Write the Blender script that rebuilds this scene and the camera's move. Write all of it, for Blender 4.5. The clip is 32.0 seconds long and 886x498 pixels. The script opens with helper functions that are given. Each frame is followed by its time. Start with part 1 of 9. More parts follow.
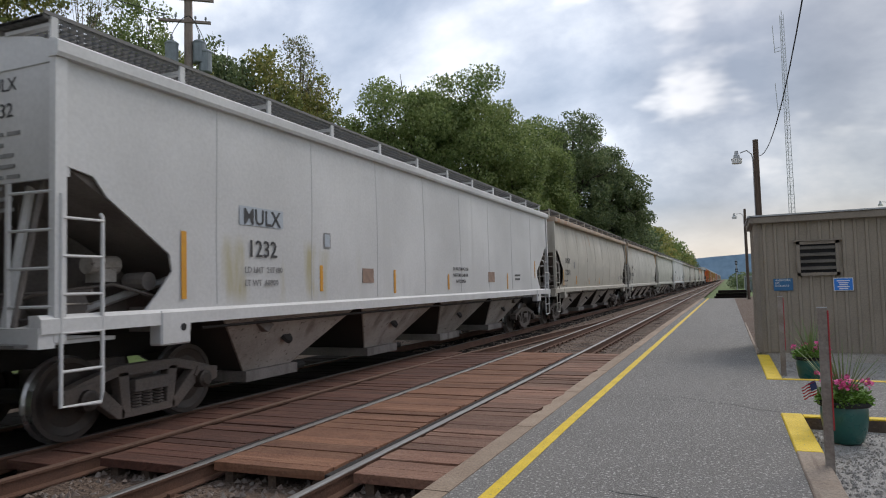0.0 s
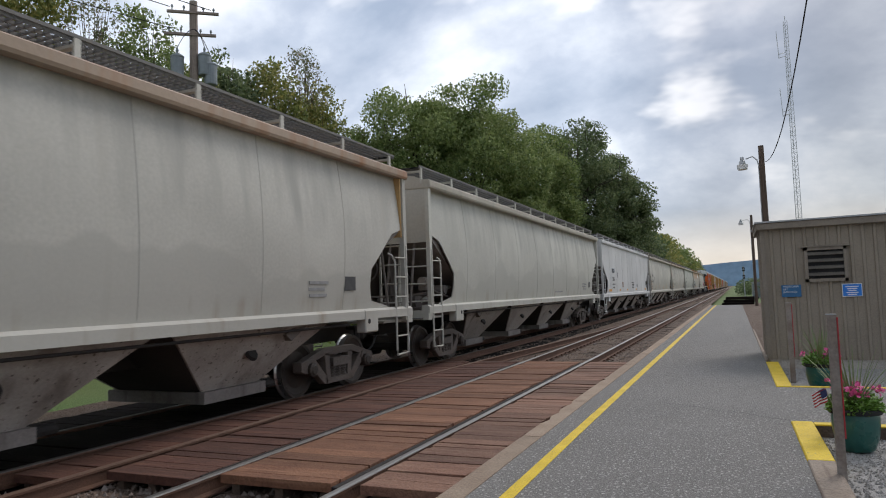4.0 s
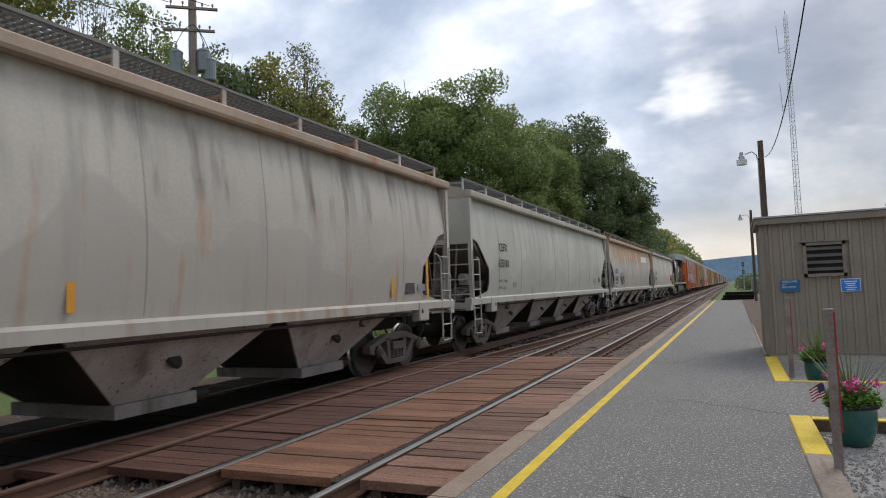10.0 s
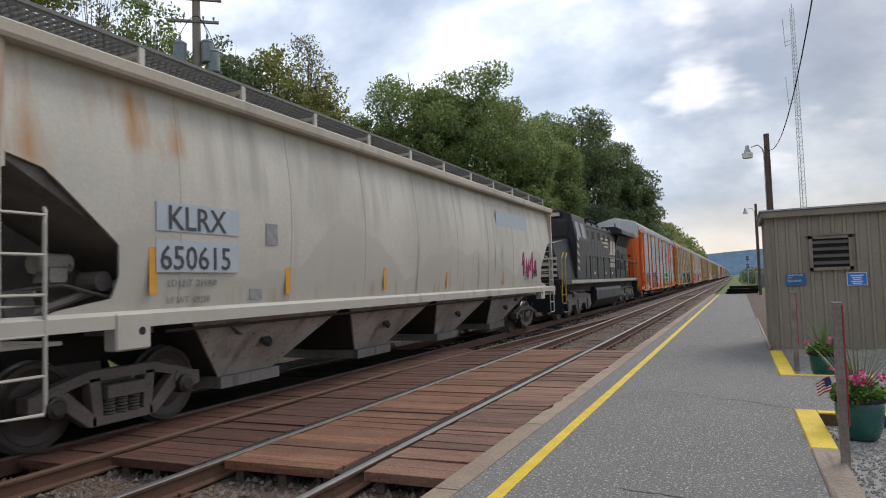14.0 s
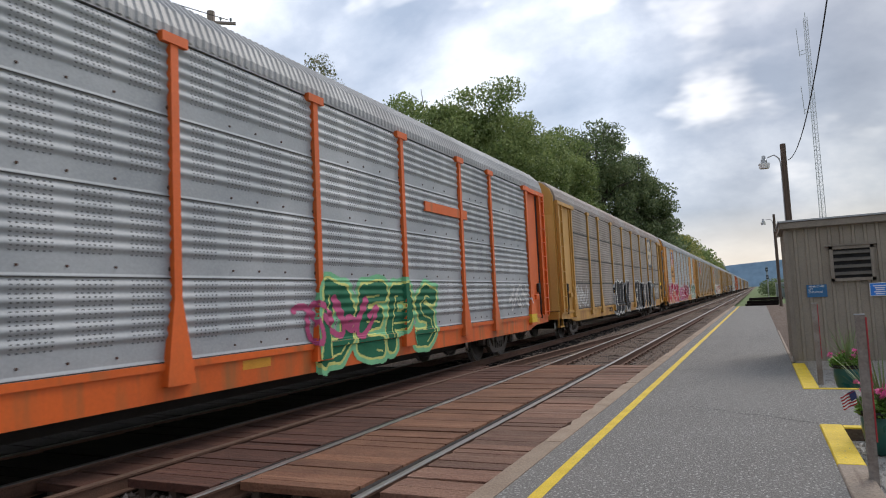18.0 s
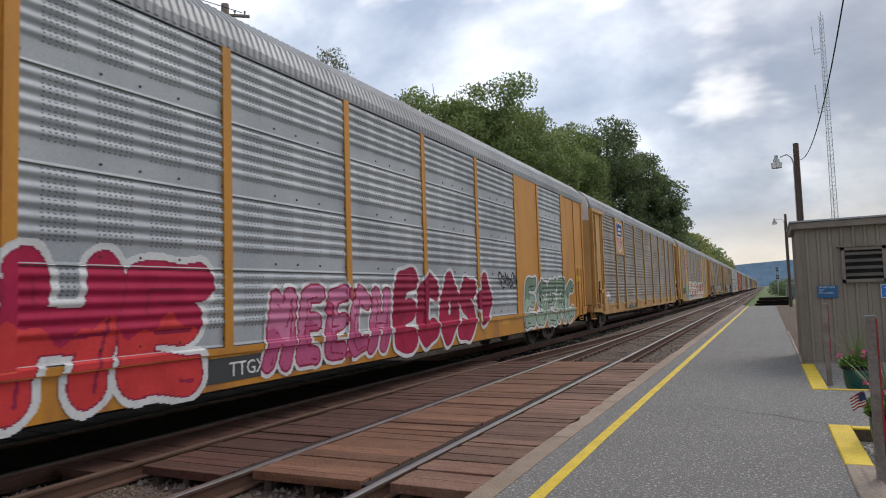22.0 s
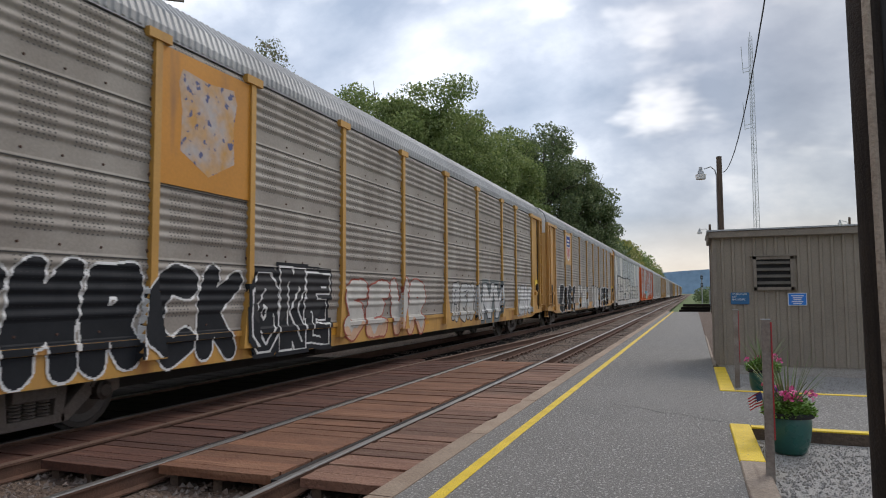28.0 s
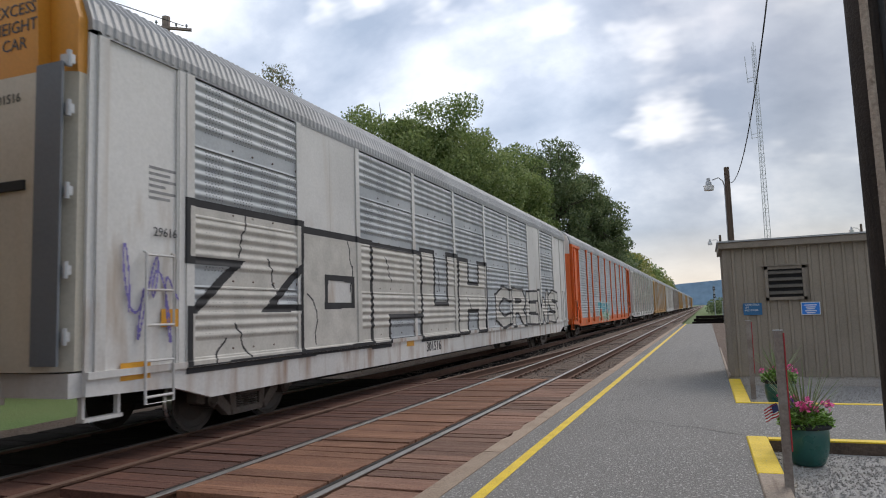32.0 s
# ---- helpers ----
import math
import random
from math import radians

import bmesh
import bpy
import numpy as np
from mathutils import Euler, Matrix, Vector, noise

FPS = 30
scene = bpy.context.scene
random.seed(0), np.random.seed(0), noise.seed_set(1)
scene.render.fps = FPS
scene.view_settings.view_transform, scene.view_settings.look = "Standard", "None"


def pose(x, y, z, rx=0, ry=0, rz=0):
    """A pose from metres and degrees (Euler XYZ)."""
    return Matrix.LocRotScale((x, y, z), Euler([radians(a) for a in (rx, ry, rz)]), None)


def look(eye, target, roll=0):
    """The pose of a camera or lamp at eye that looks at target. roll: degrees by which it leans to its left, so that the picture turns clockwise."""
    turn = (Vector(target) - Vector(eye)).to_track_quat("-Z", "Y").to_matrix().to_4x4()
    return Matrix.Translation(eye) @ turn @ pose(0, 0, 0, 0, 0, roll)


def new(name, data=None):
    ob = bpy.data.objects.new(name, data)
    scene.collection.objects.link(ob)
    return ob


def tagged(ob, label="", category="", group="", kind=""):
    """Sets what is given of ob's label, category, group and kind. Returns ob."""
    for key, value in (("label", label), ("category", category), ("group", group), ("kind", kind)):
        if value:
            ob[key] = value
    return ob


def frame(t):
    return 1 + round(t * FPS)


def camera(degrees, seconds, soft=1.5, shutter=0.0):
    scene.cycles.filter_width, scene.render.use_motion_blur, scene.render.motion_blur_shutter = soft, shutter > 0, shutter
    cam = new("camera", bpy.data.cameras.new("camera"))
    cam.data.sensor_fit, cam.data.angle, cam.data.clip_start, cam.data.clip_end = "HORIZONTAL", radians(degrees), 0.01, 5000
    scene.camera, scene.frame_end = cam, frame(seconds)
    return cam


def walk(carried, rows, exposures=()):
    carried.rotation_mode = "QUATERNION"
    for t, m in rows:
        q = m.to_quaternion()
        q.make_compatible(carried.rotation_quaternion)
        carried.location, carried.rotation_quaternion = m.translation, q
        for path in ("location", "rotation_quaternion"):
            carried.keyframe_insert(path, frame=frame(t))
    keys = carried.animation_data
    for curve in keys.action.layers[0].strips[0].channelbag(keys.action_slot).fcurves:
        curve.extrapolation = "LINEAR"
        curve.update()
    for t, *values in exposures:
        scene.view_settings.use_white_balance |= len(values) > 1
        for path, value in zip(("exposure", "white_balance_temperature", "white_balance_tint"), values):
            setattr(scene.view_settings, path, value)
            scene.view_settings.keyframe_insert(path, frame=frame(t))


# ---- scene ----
cam = camera(66.0, 32.0, soft=1.05, shutter=0.06)
PATH = [
    (0, (3.184, 0.768, 1.601), (2.42, 2.614, 1.71), -1.5),
    (0.5, (3.182, 0.777, 1.6), (2.421, 2.623, 1.707), -1.5),
    (1, (3.179, 0.797, 1.6), (2.418, 2.644, 1.707), -1.6),
    (1.5, (3.179, 0.793, 1.608), (2.419, 2.64, 1.717), -1.8),
    (2, (3.172, 0.825, 1.603), (2.411, 2.671, 1.72), -1.9),
    (2.5, (3.185, 0.783, 1.606), (2.423, 2.628, 1.729), -1.7),
    (3, (3.191, 0.834, 1.6), (2.421, 2.675, 1.724), -1.9),
    (3.5, (3.188, 0.785, 1.608), (2.412, 2.624, 1.739), -2.0),
    (5.5, (3.177, 0.792, 1.608), (2.394, 2.628, 1.748), -2.0),
    (6, (3.178, 0.795, 1.607), (2.39, 2.628, 1.748), -1.9),
    (6.5, (3.196, 0.726, 1.607), (2.412, 2.561, 1.75), -1.9),
    (7, (3.2, 0.754, 1.609), (2.413, 2.587, 1.747), -2.3),
    (7.5, (3.195, 0.751, 1.61), (2.405, 2.583, 1.744), -2.1),
    (8, (3.207, 0.759, 1.603), (2.419, 2.592, 1.735), -2.1),
    (8.5, (3.203, 0.755, 1.608), (2.416, 2.59, 1.738), -2.2),
    (9, (3.207, 0.772, 1.587), (2.424, 2.608, 1.718), -2.2),
    (9.5, (3.199, 0.783, 1.603), (2.417, 2.62, 1.728), -2.2),
    (10, (3.198, 0.769, 1.607), (2.42, 2.607, 1.73), -2.1),
    (10.5, (3.192, 0.775, 1.606), (2.412, 2.612, 1.73), -1.9),
    (11, (3.197, 0.76, 1.606), (2.417, 2.597, 1.728), -2.2),
    (11.5, (3.186, 0.753, 1.609), (2.408, 2.591, 1.729), -2.2),
    (12, (3.198, 0.782, 1.599), (2.427, 2.623, 1.726), -2.4),
    (12.5, (3.182, 0.832, 1.601), (2.4, 2.668, 1.728), -1.8),
    (13, (3.185, 0.785, 1.605), (2.391, 2.617, 1.727), -1.8),
    (13.5, (3.18, 0.773, 1.599), (2.387, 2.607, 1.703), -1.5),
    (14, (3.174, 0.802, 1.597), (2.385, 2.637, 1.7), -1.9),
    (14.5, (3.157, 0.805, 1.607), (2.371, 2.641, 1.71), -2.0),
    (16.5, (3.176, 0.815, 1.603), (2.385, 2.648, 1.732), -2.4),
    (17, (3.187, 0.79, 1.61), (2.391, 2.621, 1.741), -2.4),
    (17.5, (3.175, 0.819, 1.608), (2.371, 2.646, 1.741), -2.4),
    (18, (3.178, 0.845, 1.607), (2.35, 2.659, 1.758), -2.7),
    (18.5, (3.169, 0.803, 1.61), (2.33, 2.612, 1.769), -2.6),
    (19, (3.179, 0.77, 1.608), (2.34, 2.578, 1.772), -2.5),
    (19.5, (3.173, 0.779, 1.607), (2.331, 2.586, 1.768), -2.2),
    (20, (3.177, 0.78, 1.609), (2.333, 2.586, 1.768), -2.3),
    (20.5, (3.175, 0.766, 1.611), (2.327, 2.571, 1.76), -2.1),
    (21, (3.163, 0.78, 1.608), (2.314, 2.586, 1.749), -2.0),
    (21.5, (3.163, 0.787, 1.605), (2.31, 2.591, 1.743), -1.8),
    (22, (3.17, 0.772, 1.608), (2.318, 2.576, 1.745), -1.8),
    (22.5, (3.166, 0.738, 1.606), (2.316, 2.543, 1.741), -1.7),
    (23, (3.184, 0.735, 1.601), (2.364, 2.554, 1.737), -1.7),
    (23.5, (3.196, 0.779, 1.601), (2.39, 2.605, 1.726), -1.6),
    (24, (3.195, 0.783, 1.605), (2.414, 2.621, 1.726), -0.6),
    (24.5, (3.241, 0.823, 1.601), (2.48, 2.668, 1.723), -0.1),
    (25, (3.249, 0.749, 1.595), (2.505, 2.6, 1.73), -1.0),
    (25.5, (3.269, 0.753, 1.578), (2.575, 2.626, 1.683), 1.1),
    (27.5, (3.325, 0.831, 1.571), (2.667, 2.717, 1.684), 0.1),
    (28, (3.332, 0.824, 1.567), (2.647, 2.698, 1.7), -0.3),
    (28.5, (3.336, 0.84, 1.552), (2.624, 2.704, 1.688), -0.2),
    (29, (3.332, 0.781, 1.569), (2.621, 2.646, 1.704), -0.7),
    (29.5, (3.335, 0.758, 1.576), (2.628, 2.624, 1.711), -0.8),
    (30, (3.346, 0.772, 1.579), (2.637, 2.637, 1.719), -0.9),
    (30.5, (3.337, 0.791, 1.571), (2.635, 2.658, 1.718), -1.1),
    (31, (3.323, 0.777, 1.58), (2.623, 2.643, 1.744), -1.4),
    (31.5, (3.342, 0.786, 1.583), (2.637, 2.649, 1.76), -1.7),
    (32, (3.346, 0.773, 1.578), (2.637, 2.634, 1.764), -1.8),
]
# exposures of the clip camera: seconds, stops
EXPOSURE = [(0.0, -0.05), (9.0, 0.0), (11.5, 0.10), (12.5, 0.12), (14.0, 0.13), (16.5, 0.30), (17.0, 0.30), (18.2, 0.02), (19.5, -0.10), (20.5, -0.10), (22.0, 0.0), (24.5, -0.06), (27.5, 0.0), (30.0, 0.04), (32.0, 0.06)]
walk(cam, [(t, look(eye, target, roll)) for t, eye, target, roll in PATH], [(t, stops, 6500, 12.0) for t, stops in EXPOSURE])

# ---- light ----
SUN_DIR = Vector((0.35, 0.75, 0.9))
world = bpy.data.worlds.new("overcast_sky")
scene.world = world
world.use_nodes = True
wn, wl = world.node_tree.nodes, world.node_tree.links
wn.clear()


def link(links, a, b):
    links.new(a, b)


def build_sky():
    out = wn.new("ShaderNodeOutputWorld")
    bg = wn.new("ShaderNodeBackground")
    sky = wn.new("ShaderNodeTexSky")
    sky.sky_type, sky.sun_disc = "NISHITA", False
    sky.sun_elevation, sky.sun_rotation = radians(42), radians(25)
    sky.air_density, sky.dust_density = 1.2, 2.0
    geo = wn.new("ShaderNodeTexCoord")
    sep = wn.new("ShaderNodeSeparateXYZ")
    wl.new(geo.outputs["Generated"], sep.inputs[0])

    def m(op, a, b, c=0.0, clamp=False):
        n = wn.new("ShaderNodeMath")
        n.operation, n.use_clamp = op, clamp
        for i, v in enumerate((a, b, c)):
            if isinstance(v, (int, float)):
                n.inputs[i].default_value = v
            else:
                wl.new(v, n.inputs[i])
        return n.outputs[0]

    zz = m("ADD", m("MAXIMUM", sep.outputs[2], 0.0), 0.55)
    px, py = m("DIVIDE", sep.outputs[0], zz), m("DIVIDE", sep.outputs[1], zz)
    comb = wn.new("ShaderNodeCombineXYZ")
    wl.new(px, comb.inputs[0]), wl.new(m("MULTIPLY", py, 1.15), comb.inputs[1])
    comb.inputs[2].default_value = 2.35
    n1 = wn.new("ShaderNodeTexNoise")
    n1.inputs["Scale"].default_value, n1.inputs["Detail"].default_value, n1.inputs["Roughness"].default_value = 3.1, 7, 0.55
    n1.inputs["Distortion"].default_value = 0.1
    n2 = wn.new("ShaderNodeTexNoise")
    n2.inputs["Scale"].default_value, n2.inputs["Detail"].default_value = 5.0, 5
    wl.new(comb.outputs[0], n1.inputs["Vector"]), wl.new(comb.outputs[0], n2.inputs["Vector"])
    r1 = wn.new("ShaderNodeValToRGB")
    el = r1.color_ramp.elements
    el[0].position, el[0].color = 0.34, (0.31, 0.38, 0.49, 1)
    el[1].position, el[1].color = 0.70, (0.96, 0.97, 1.0, 1)
    e = el.new(0.47)
    e.color = (0.46, 0.525, 0.63, 1)
    e = el.new(0.57)
    e.color = (0.66, 0.72, 0.80, 1)
    wl.new(n1.outputs["Fac"], r1.inputs[0])
    r2 = wn.new("ShaderNodeValToRGB")
    r2.color_ramp.elements[0].position, r2.color_ramp.elements[0].color = 0.35, (0.9, 0.9, 0.92, 1)
    r2.color_ramp.elements[1].position, r2.color_ramp.elements[1].color = 0.7, (1.12, 1.1, 1.08, 1)
    wl.new(n2.outputs["Fac"], r2.inputs[0])
    mul = wn.new("ShaderNodeMixRGB")
    mul.blend_type = "MULTIPLY"
    mul.inputs[0].default_value = 1
    wl.new(r1.outputs[0], mul.inputs[1]), wl.new(r2.outputs[0], mul.inputs[2])
    # small bright breaks where the cloud thins
    flat = wn.new("ShaderNodeCombineXYZ")
    wl.new(m("MULTIPLY", px, 2.6), flat.inputs[0]), wl.new(m("MULTIPLY", py, 4.2), flat.inputs[1])
    flat.inputs[2].default_value = 1.7
    n3 = wn.new("ShaderNodeTexNoise")
    n3.inputs["Scale"].default_value, n3.inputs["Detail"].default_value, n3.inputs["Roughness"].default_value = 1.5, 4, 0.5
    wl.new(flat.outputs[0], n3.inputs["Vector"])
    r3 = wn.new("ShaderNodeValToRGB")
    r3.color_ramp.interpolation = "EASE"
    r3.color_ramp.elements[0].position, r3.color_ramp.elements[0].color = 0.55, (0, 0, 0, 1)
    r3.color_ramp.elements[1].position, r3.color_ramp.elements[1].color = 0.72, (0.9, 0.9, 0.9, 1)
    wl.new(n3.outputs["Fac"], r3.inputs[0])
    brk = wn.new("ShaderNodeMixRGB")
    brk.inputs[2].default_value = (1.12, 1.12, 1.12, 1)
    wl.new(r3.outputs[0], brk.inputs[0]), wl.new(mul.outputs[0], brk.inputs[1])
    # the overcast is thinner to one side and heavier to the other
    heavy = wn.new("ShaderNodeValToRGB")
    he = heavy.color_ramp.elements
    heavy.color_ramp.interpolation = "EASE"
    he[0].position, he[0].color = 0.40, (1.26, 1.26, 1.24, 1)
    he[1].position, he[1].color = 0.80, (1.0, 1.0, 1.0, 1)
    e = he.new(0.51)
    e.color = (0.74, 0.75, 0.77, 1)
    e = he.new(0.575)
    e.color = (0.54, 0.56, 0.58, 1)
    wl.new(m("MULTIPLY_ADD", sep.outputs[0], 0.5, 0.5), heavy.inputs[0])
    mul2 = wn.new("ShaderNodeMixRGB")
    mul2.blend_type = "MULTIPLY"
    mul2.inputs[0].default_value = 1
    wl.new(brk.outputs[0], mul2.inputs[1]), wl.new(heavy.outputs[0], mul2.inputs[2])
    # thin bright gap of clear air low over the horizon
    low = wn.new("ShaderNodeValToRGB")
    le = low.color_ramp.elements
    le[0].position, le[0].color = 0.0, (1, 1, 1, 1)
    le[1].position, le[1].color = 0.11, (0, 0, 0, 1)
    wl.new(sep.outputs[2], low.inputs[0])
    glow = wn.new("ShaderNodeMixRGB")
    glow.inputs[2].default_value = (0.92, 0.83, 0.68, 1)
    wl.new(m("MULTIPLY", low.outputs[0], 0.8), glow.inputs[0])
    wl.new(mul2.outputs[0], glow.inputs[1])
    # clear sky adds its own blue behind the cloud
    add = wn.new("ShaderNodeMixRGB")
    add.blend_type = "ADD"
    add.inputs[0].default_value = 0.02
    wl.new(glow.outputs[0], add.inputs[1]), wl.new(sky.outputs[0], add.inputs[2])
    wl.new(add.outputs[0], bg.inputs[0])
    bg.inputs[1].default_value = 1.0
    wl.new(bg.outputs[0], out.inputs[0])


build_sky()
sun = new("sun", bpy.data.lights.new("sun", "SUN"))
sun.data.energy, sun.data.angle, sun.data.color = 1.5, radians(25), (1.0, 0.95, 0.88)
sun.matrix_world = look(SUN_DIR * 60, (0, 0, 0))
tagged(sun, kind="structure")


# ---- materials ----
def pmat(name, base, alt=None, rough=0.7, metal=0.0, scale=3.0, fine=60.0, mix=0.5, bump=0.15, dist=0.01,
         streak=None, streak_amt=0.5, streak_scale=(3, 3, 0.25), rnd=0.0, speck=None, speck_lim=0.62, lim=(0.35, 0.65), top=None, stains=(), wave=None):
    """Two-scale noise colour, optional long streaks of a second colour, specks, and fine relief."""
    mt = bpy.data.materials.new(name)
    mt.use_nodes = True
    n, l = mt.node_tree.nodes, mt.node_tree.links
    bs = n["Principled BSDF"]
    bs.inputs["Roughness"].default_value, bs.inputs["Metallic"].default_value = rough, metal
    tc = n.new("ShaderNodeTexCoord")
    vec = tc.outputs["Object"]
    if rnd >= 0:
        oi = n.new("ShaderNodeObjectInfo")
        ad = n.new("ShaderNodeVectorMath")
        ad.operation = "MULTIPLY_ADD"
        ad.inputs[1].default_value = (1, 1, 1)
        cx = n.new("ShaderNodeCombineXYZ")
        sc = n.new("ShaderNodeMath")
        sc.operation = "MULTIPLY"
        sc.inputs[1].default_value = 37.0
        l.new(oi.outputs["Random"], sc.inputs[0])
        for i in range(3):
            l.new(sc.outputs[0], cx.inputs[i])
        l.new(vec, ad.inputs[0]), l.new(cx.outputs[0], ad.inputs[2])
        vec = ad.outputs[0]
    alt = alt or tuple(c * 0.7 for c in base)

    def noise_node(s, detail, v=None):
        t = n.new("ShaderNodeTexNoise")
        t.inputs["Scale"].default_value, t.inputs["Detail"].default_value = s, detail
        l.new(v or vec, t.inputs["Vector"])
        return t.outputs["Fac"]

    def ramp(src, a, b):
        r = n.new("ShaderNodeMapRange")
        r.inputs[1].default_value, r.inputs[2].default_value = a, b
        l.new(src, r.inputs[0])
        return r.outputs[0]

    def mixc(fac, a, b, mode="MIX"):
        x = n.new("ShaderNodeMixRGB")
        x.blend_type = mode
        for sock, v in zip(x.inputs, (fac, a, b)):
            if isinstance(v, (int, float)):
                sock.default_value = v
            elif isinstance(v, tuple):
                sock.default_value = (*v[:3], 1)
            else:
                l.new(v, sock)
        return x.outputs[0]

    big = noise_node(scale, 5)
    fin = ramp(noise_node(fine, 4), 0.30, 0.70)
    col = mixc(ramp(big, *lim), base, alt)
    col = mixc(mix, col, mixc(fin, tuple(c * 0.55 for c in base), tuple(min(1, c * 1.45) for c in base)), "MIX")
    if streak:
        mp = n.new("ShaderNodeMapping")
        mp.inputs["Scale"].default_value = streak_scale
        l.new(vec, mp.inputs[0])
        s = noise_node(1.6, 5, mp.outputs[0])
        lo = 0.72 - 0.38 * streak_amt
        col = mixc(ramp(s, lo, lo + 0.2), col, streak)
    if speck:
        col = mixc(ramp(noise_node(fine * 0.6, 2), speck_lim, speck_lim + 0.06), col, speck)
    if top:
        z0, z1, tcol, amt = top
        sp = n.new("ShaderNodeSeparateXYZ")
        l.new(tc.outputs["Object"], sp.inputs[0])
        mp2 = n.new("ShaderNodeMapping")
        mp2.inputs["Scale"].default_value = (0.3, 0.9, 0.28)
        l.new(vec, mp2.inputs[0])
        sn = noise_node(1.9, 6, mp2.outputs[0])
        zf = ramp(sp.outputs[2], z0, z1)
        mm = n.new("ShaderNodeMath")
        mm.operation = "MULTIPLY_ADD"
        l.new(sn, mm.inputs[0])
        mm.inputs[1].default_value = 2.2
        l.new(zf, mm.inputs[2])
        col = mixc(ramp(mm.outputs[0], 2.02 - amt, 2.58 - amt), col, mixc(fin, tuple(c * 0.6 for c in tcol), tuple(min(1, c * 1.5) for c in tcol)))
    if stains or wave:
        so = n.new("ShaderNodeSeparateXYZ")
        l.new(tc.outputs["Object"], so.inputs[0])

        def mul(a, b):
            k = n.new("ShaderNodeMath")
            k.operation = "MULTIPLY"
            l.new(a, k.inputs[0])
            if isinstance(b, float):
                k.inputs[1].default_value = b
            else:
                l.new(b, k.inputs[1])
            return k.outputs[0]
    if wave:
        # wavy darker front along the lower side paints the ground's reflection
        mpw = n.new("ShaderNodeMapping")
        mpw.inputs["Scale"].default_value = (0, 0.42, 0.10)
        l.new(vec, mpw.inputs[0])
        wv = n.new("ShaderNodeMath")
        wv.operation = "MULTIPLY_ADD"
        l.new(noise_node(1.0, 2, mpw.outputs[0]), wv.inputs[0])
        wv.inputs[1].default_value = -3.2
        l.new(so.outputs[2], wv.inputs[2])
        col = mixc(mul(ramp(wv.outputs[0], 0.66, 0.58), wave[3]), col, wave[:3])
    for sc, sy0, sy1, sz0, sz1, amt in stains:
        mps = n.new("ShaderNodeMapping")
        mps.inputs["Scale"].default_value = (0.5, 1.6, 0.28)
        l.new(vec, mps.inputs[0])
        f = ramp(noise_node(1.7, 6, mps.outputs[0]), 0.62 - 0.25 * amt, 0.80 - 0.2 * amt)
        for ax, lo, hi in ((1, sy0, sy1), (2, sz0, sz1)):
            g = (hi - lo) * 0.22
            f = mul(mul(f, ramp(so.outputs[ax], lo, lo + g)), ramp(so.outputs[ax], hi, hi - g))
        col = mixc(f, col, sc)
    if rnd > 0:
        hs = n.new("ShaderNodeHueSaturation")
        v = n.new("ShaderNodeMapRange")
        v.inputs[3].default_value, v.inputs[4].default_value = 1 - rnd, 1 + rnd
        l.new(oi.outputs["Random"], v.inputs[0])
        l.new(v.outputs[0], hs.inputs["Value"]), l.new(col, hs.inputs["Color"])
        col = hs.outputs[0]
    l.new(col, bs.inputs["Base Color"])
    r = n.new("ShaderNodeMapRange")
    r.inputs[3].default_value, r.inputs[4].default_value = max(0.05, rough - 0.12), min(1, rough + 0.12)
    l.new(big, r.inputs[0]), l.new(r.outputs[0], bs.inputs["Roughness"])
    if bump:
        b = n.new("ShaderNodeBump")
        b.inputs["Strength"].default_value, b.inputs["Distance"].default_value = bump, dist
        l.new(fin, b.inputs["Height"]), l.new(b.outputs[0], bs.inputs["Normal"])
    return mt


def leaf_mat(name, a, b, c):
    """Thin leaves: three greens picked leaf by leaf, with light passing through."""
    mt = bpy.data.materials.new(name)
    mt.use_nodes = True
    n, l = mt.node_tree.nodes, mt.node_tree.links
    bs = n["Principled BSDF"]
    bs.inputs["Roughness"].default_value = 0.6
    geo = n.new("ShaderNodeNewGeometry")
    tc = n.new("ShaderNodeTexCoord")
    big = n.new("ShaderNodeTexNoise")
    big.inputs["Scale"].default_value, big.inputs["Detail"].default_value = 0.45, 3
    l.new(tc.outputs["Object"], big.inputs["Vector"])
    mx = n.new("ShaderNodeMath")
    mx.operation = "MULTIPLY_ADD"
    mx.inputs[1].default_value = 0.55
    l.new(geo.outputs["Random Per Island"], mx.inputs[0]), l.new(big.outputs["Fac"], mx.inputs[2])
    r = n.new("ShaderNodeValToRGB")
    e = r.color_ramp.elements
    e[0].position, e[0].color = 0.45, (*a, 1)
    e[1].position, e[1].color = 1.0, (*c, 1)
    k = e.new(0.75)
    k.color = (*b, 1)
    l.new(mx.outputs[0], r.inputs[0]), l.new(r.outputs[0], bs.inputs["Base Color"])
    tr = n.new("ShaderNodeBsdfTranslucent")
    l.new(r.outputs[0], tr.inputs[0])
    ms = n.new("ShaderNodeMixShader")
    ms.inputs[0].default_value = 0.38
    l.new(bs.outputs[0], ms.inputs[1]), l.new(tr.outputs[0], ms.inputs[2])
    l.new(ms.outputs[0], n["Material Output"].inputs["Surface"])
    return mt


# ---- mesh helpers ----
MESH = {}


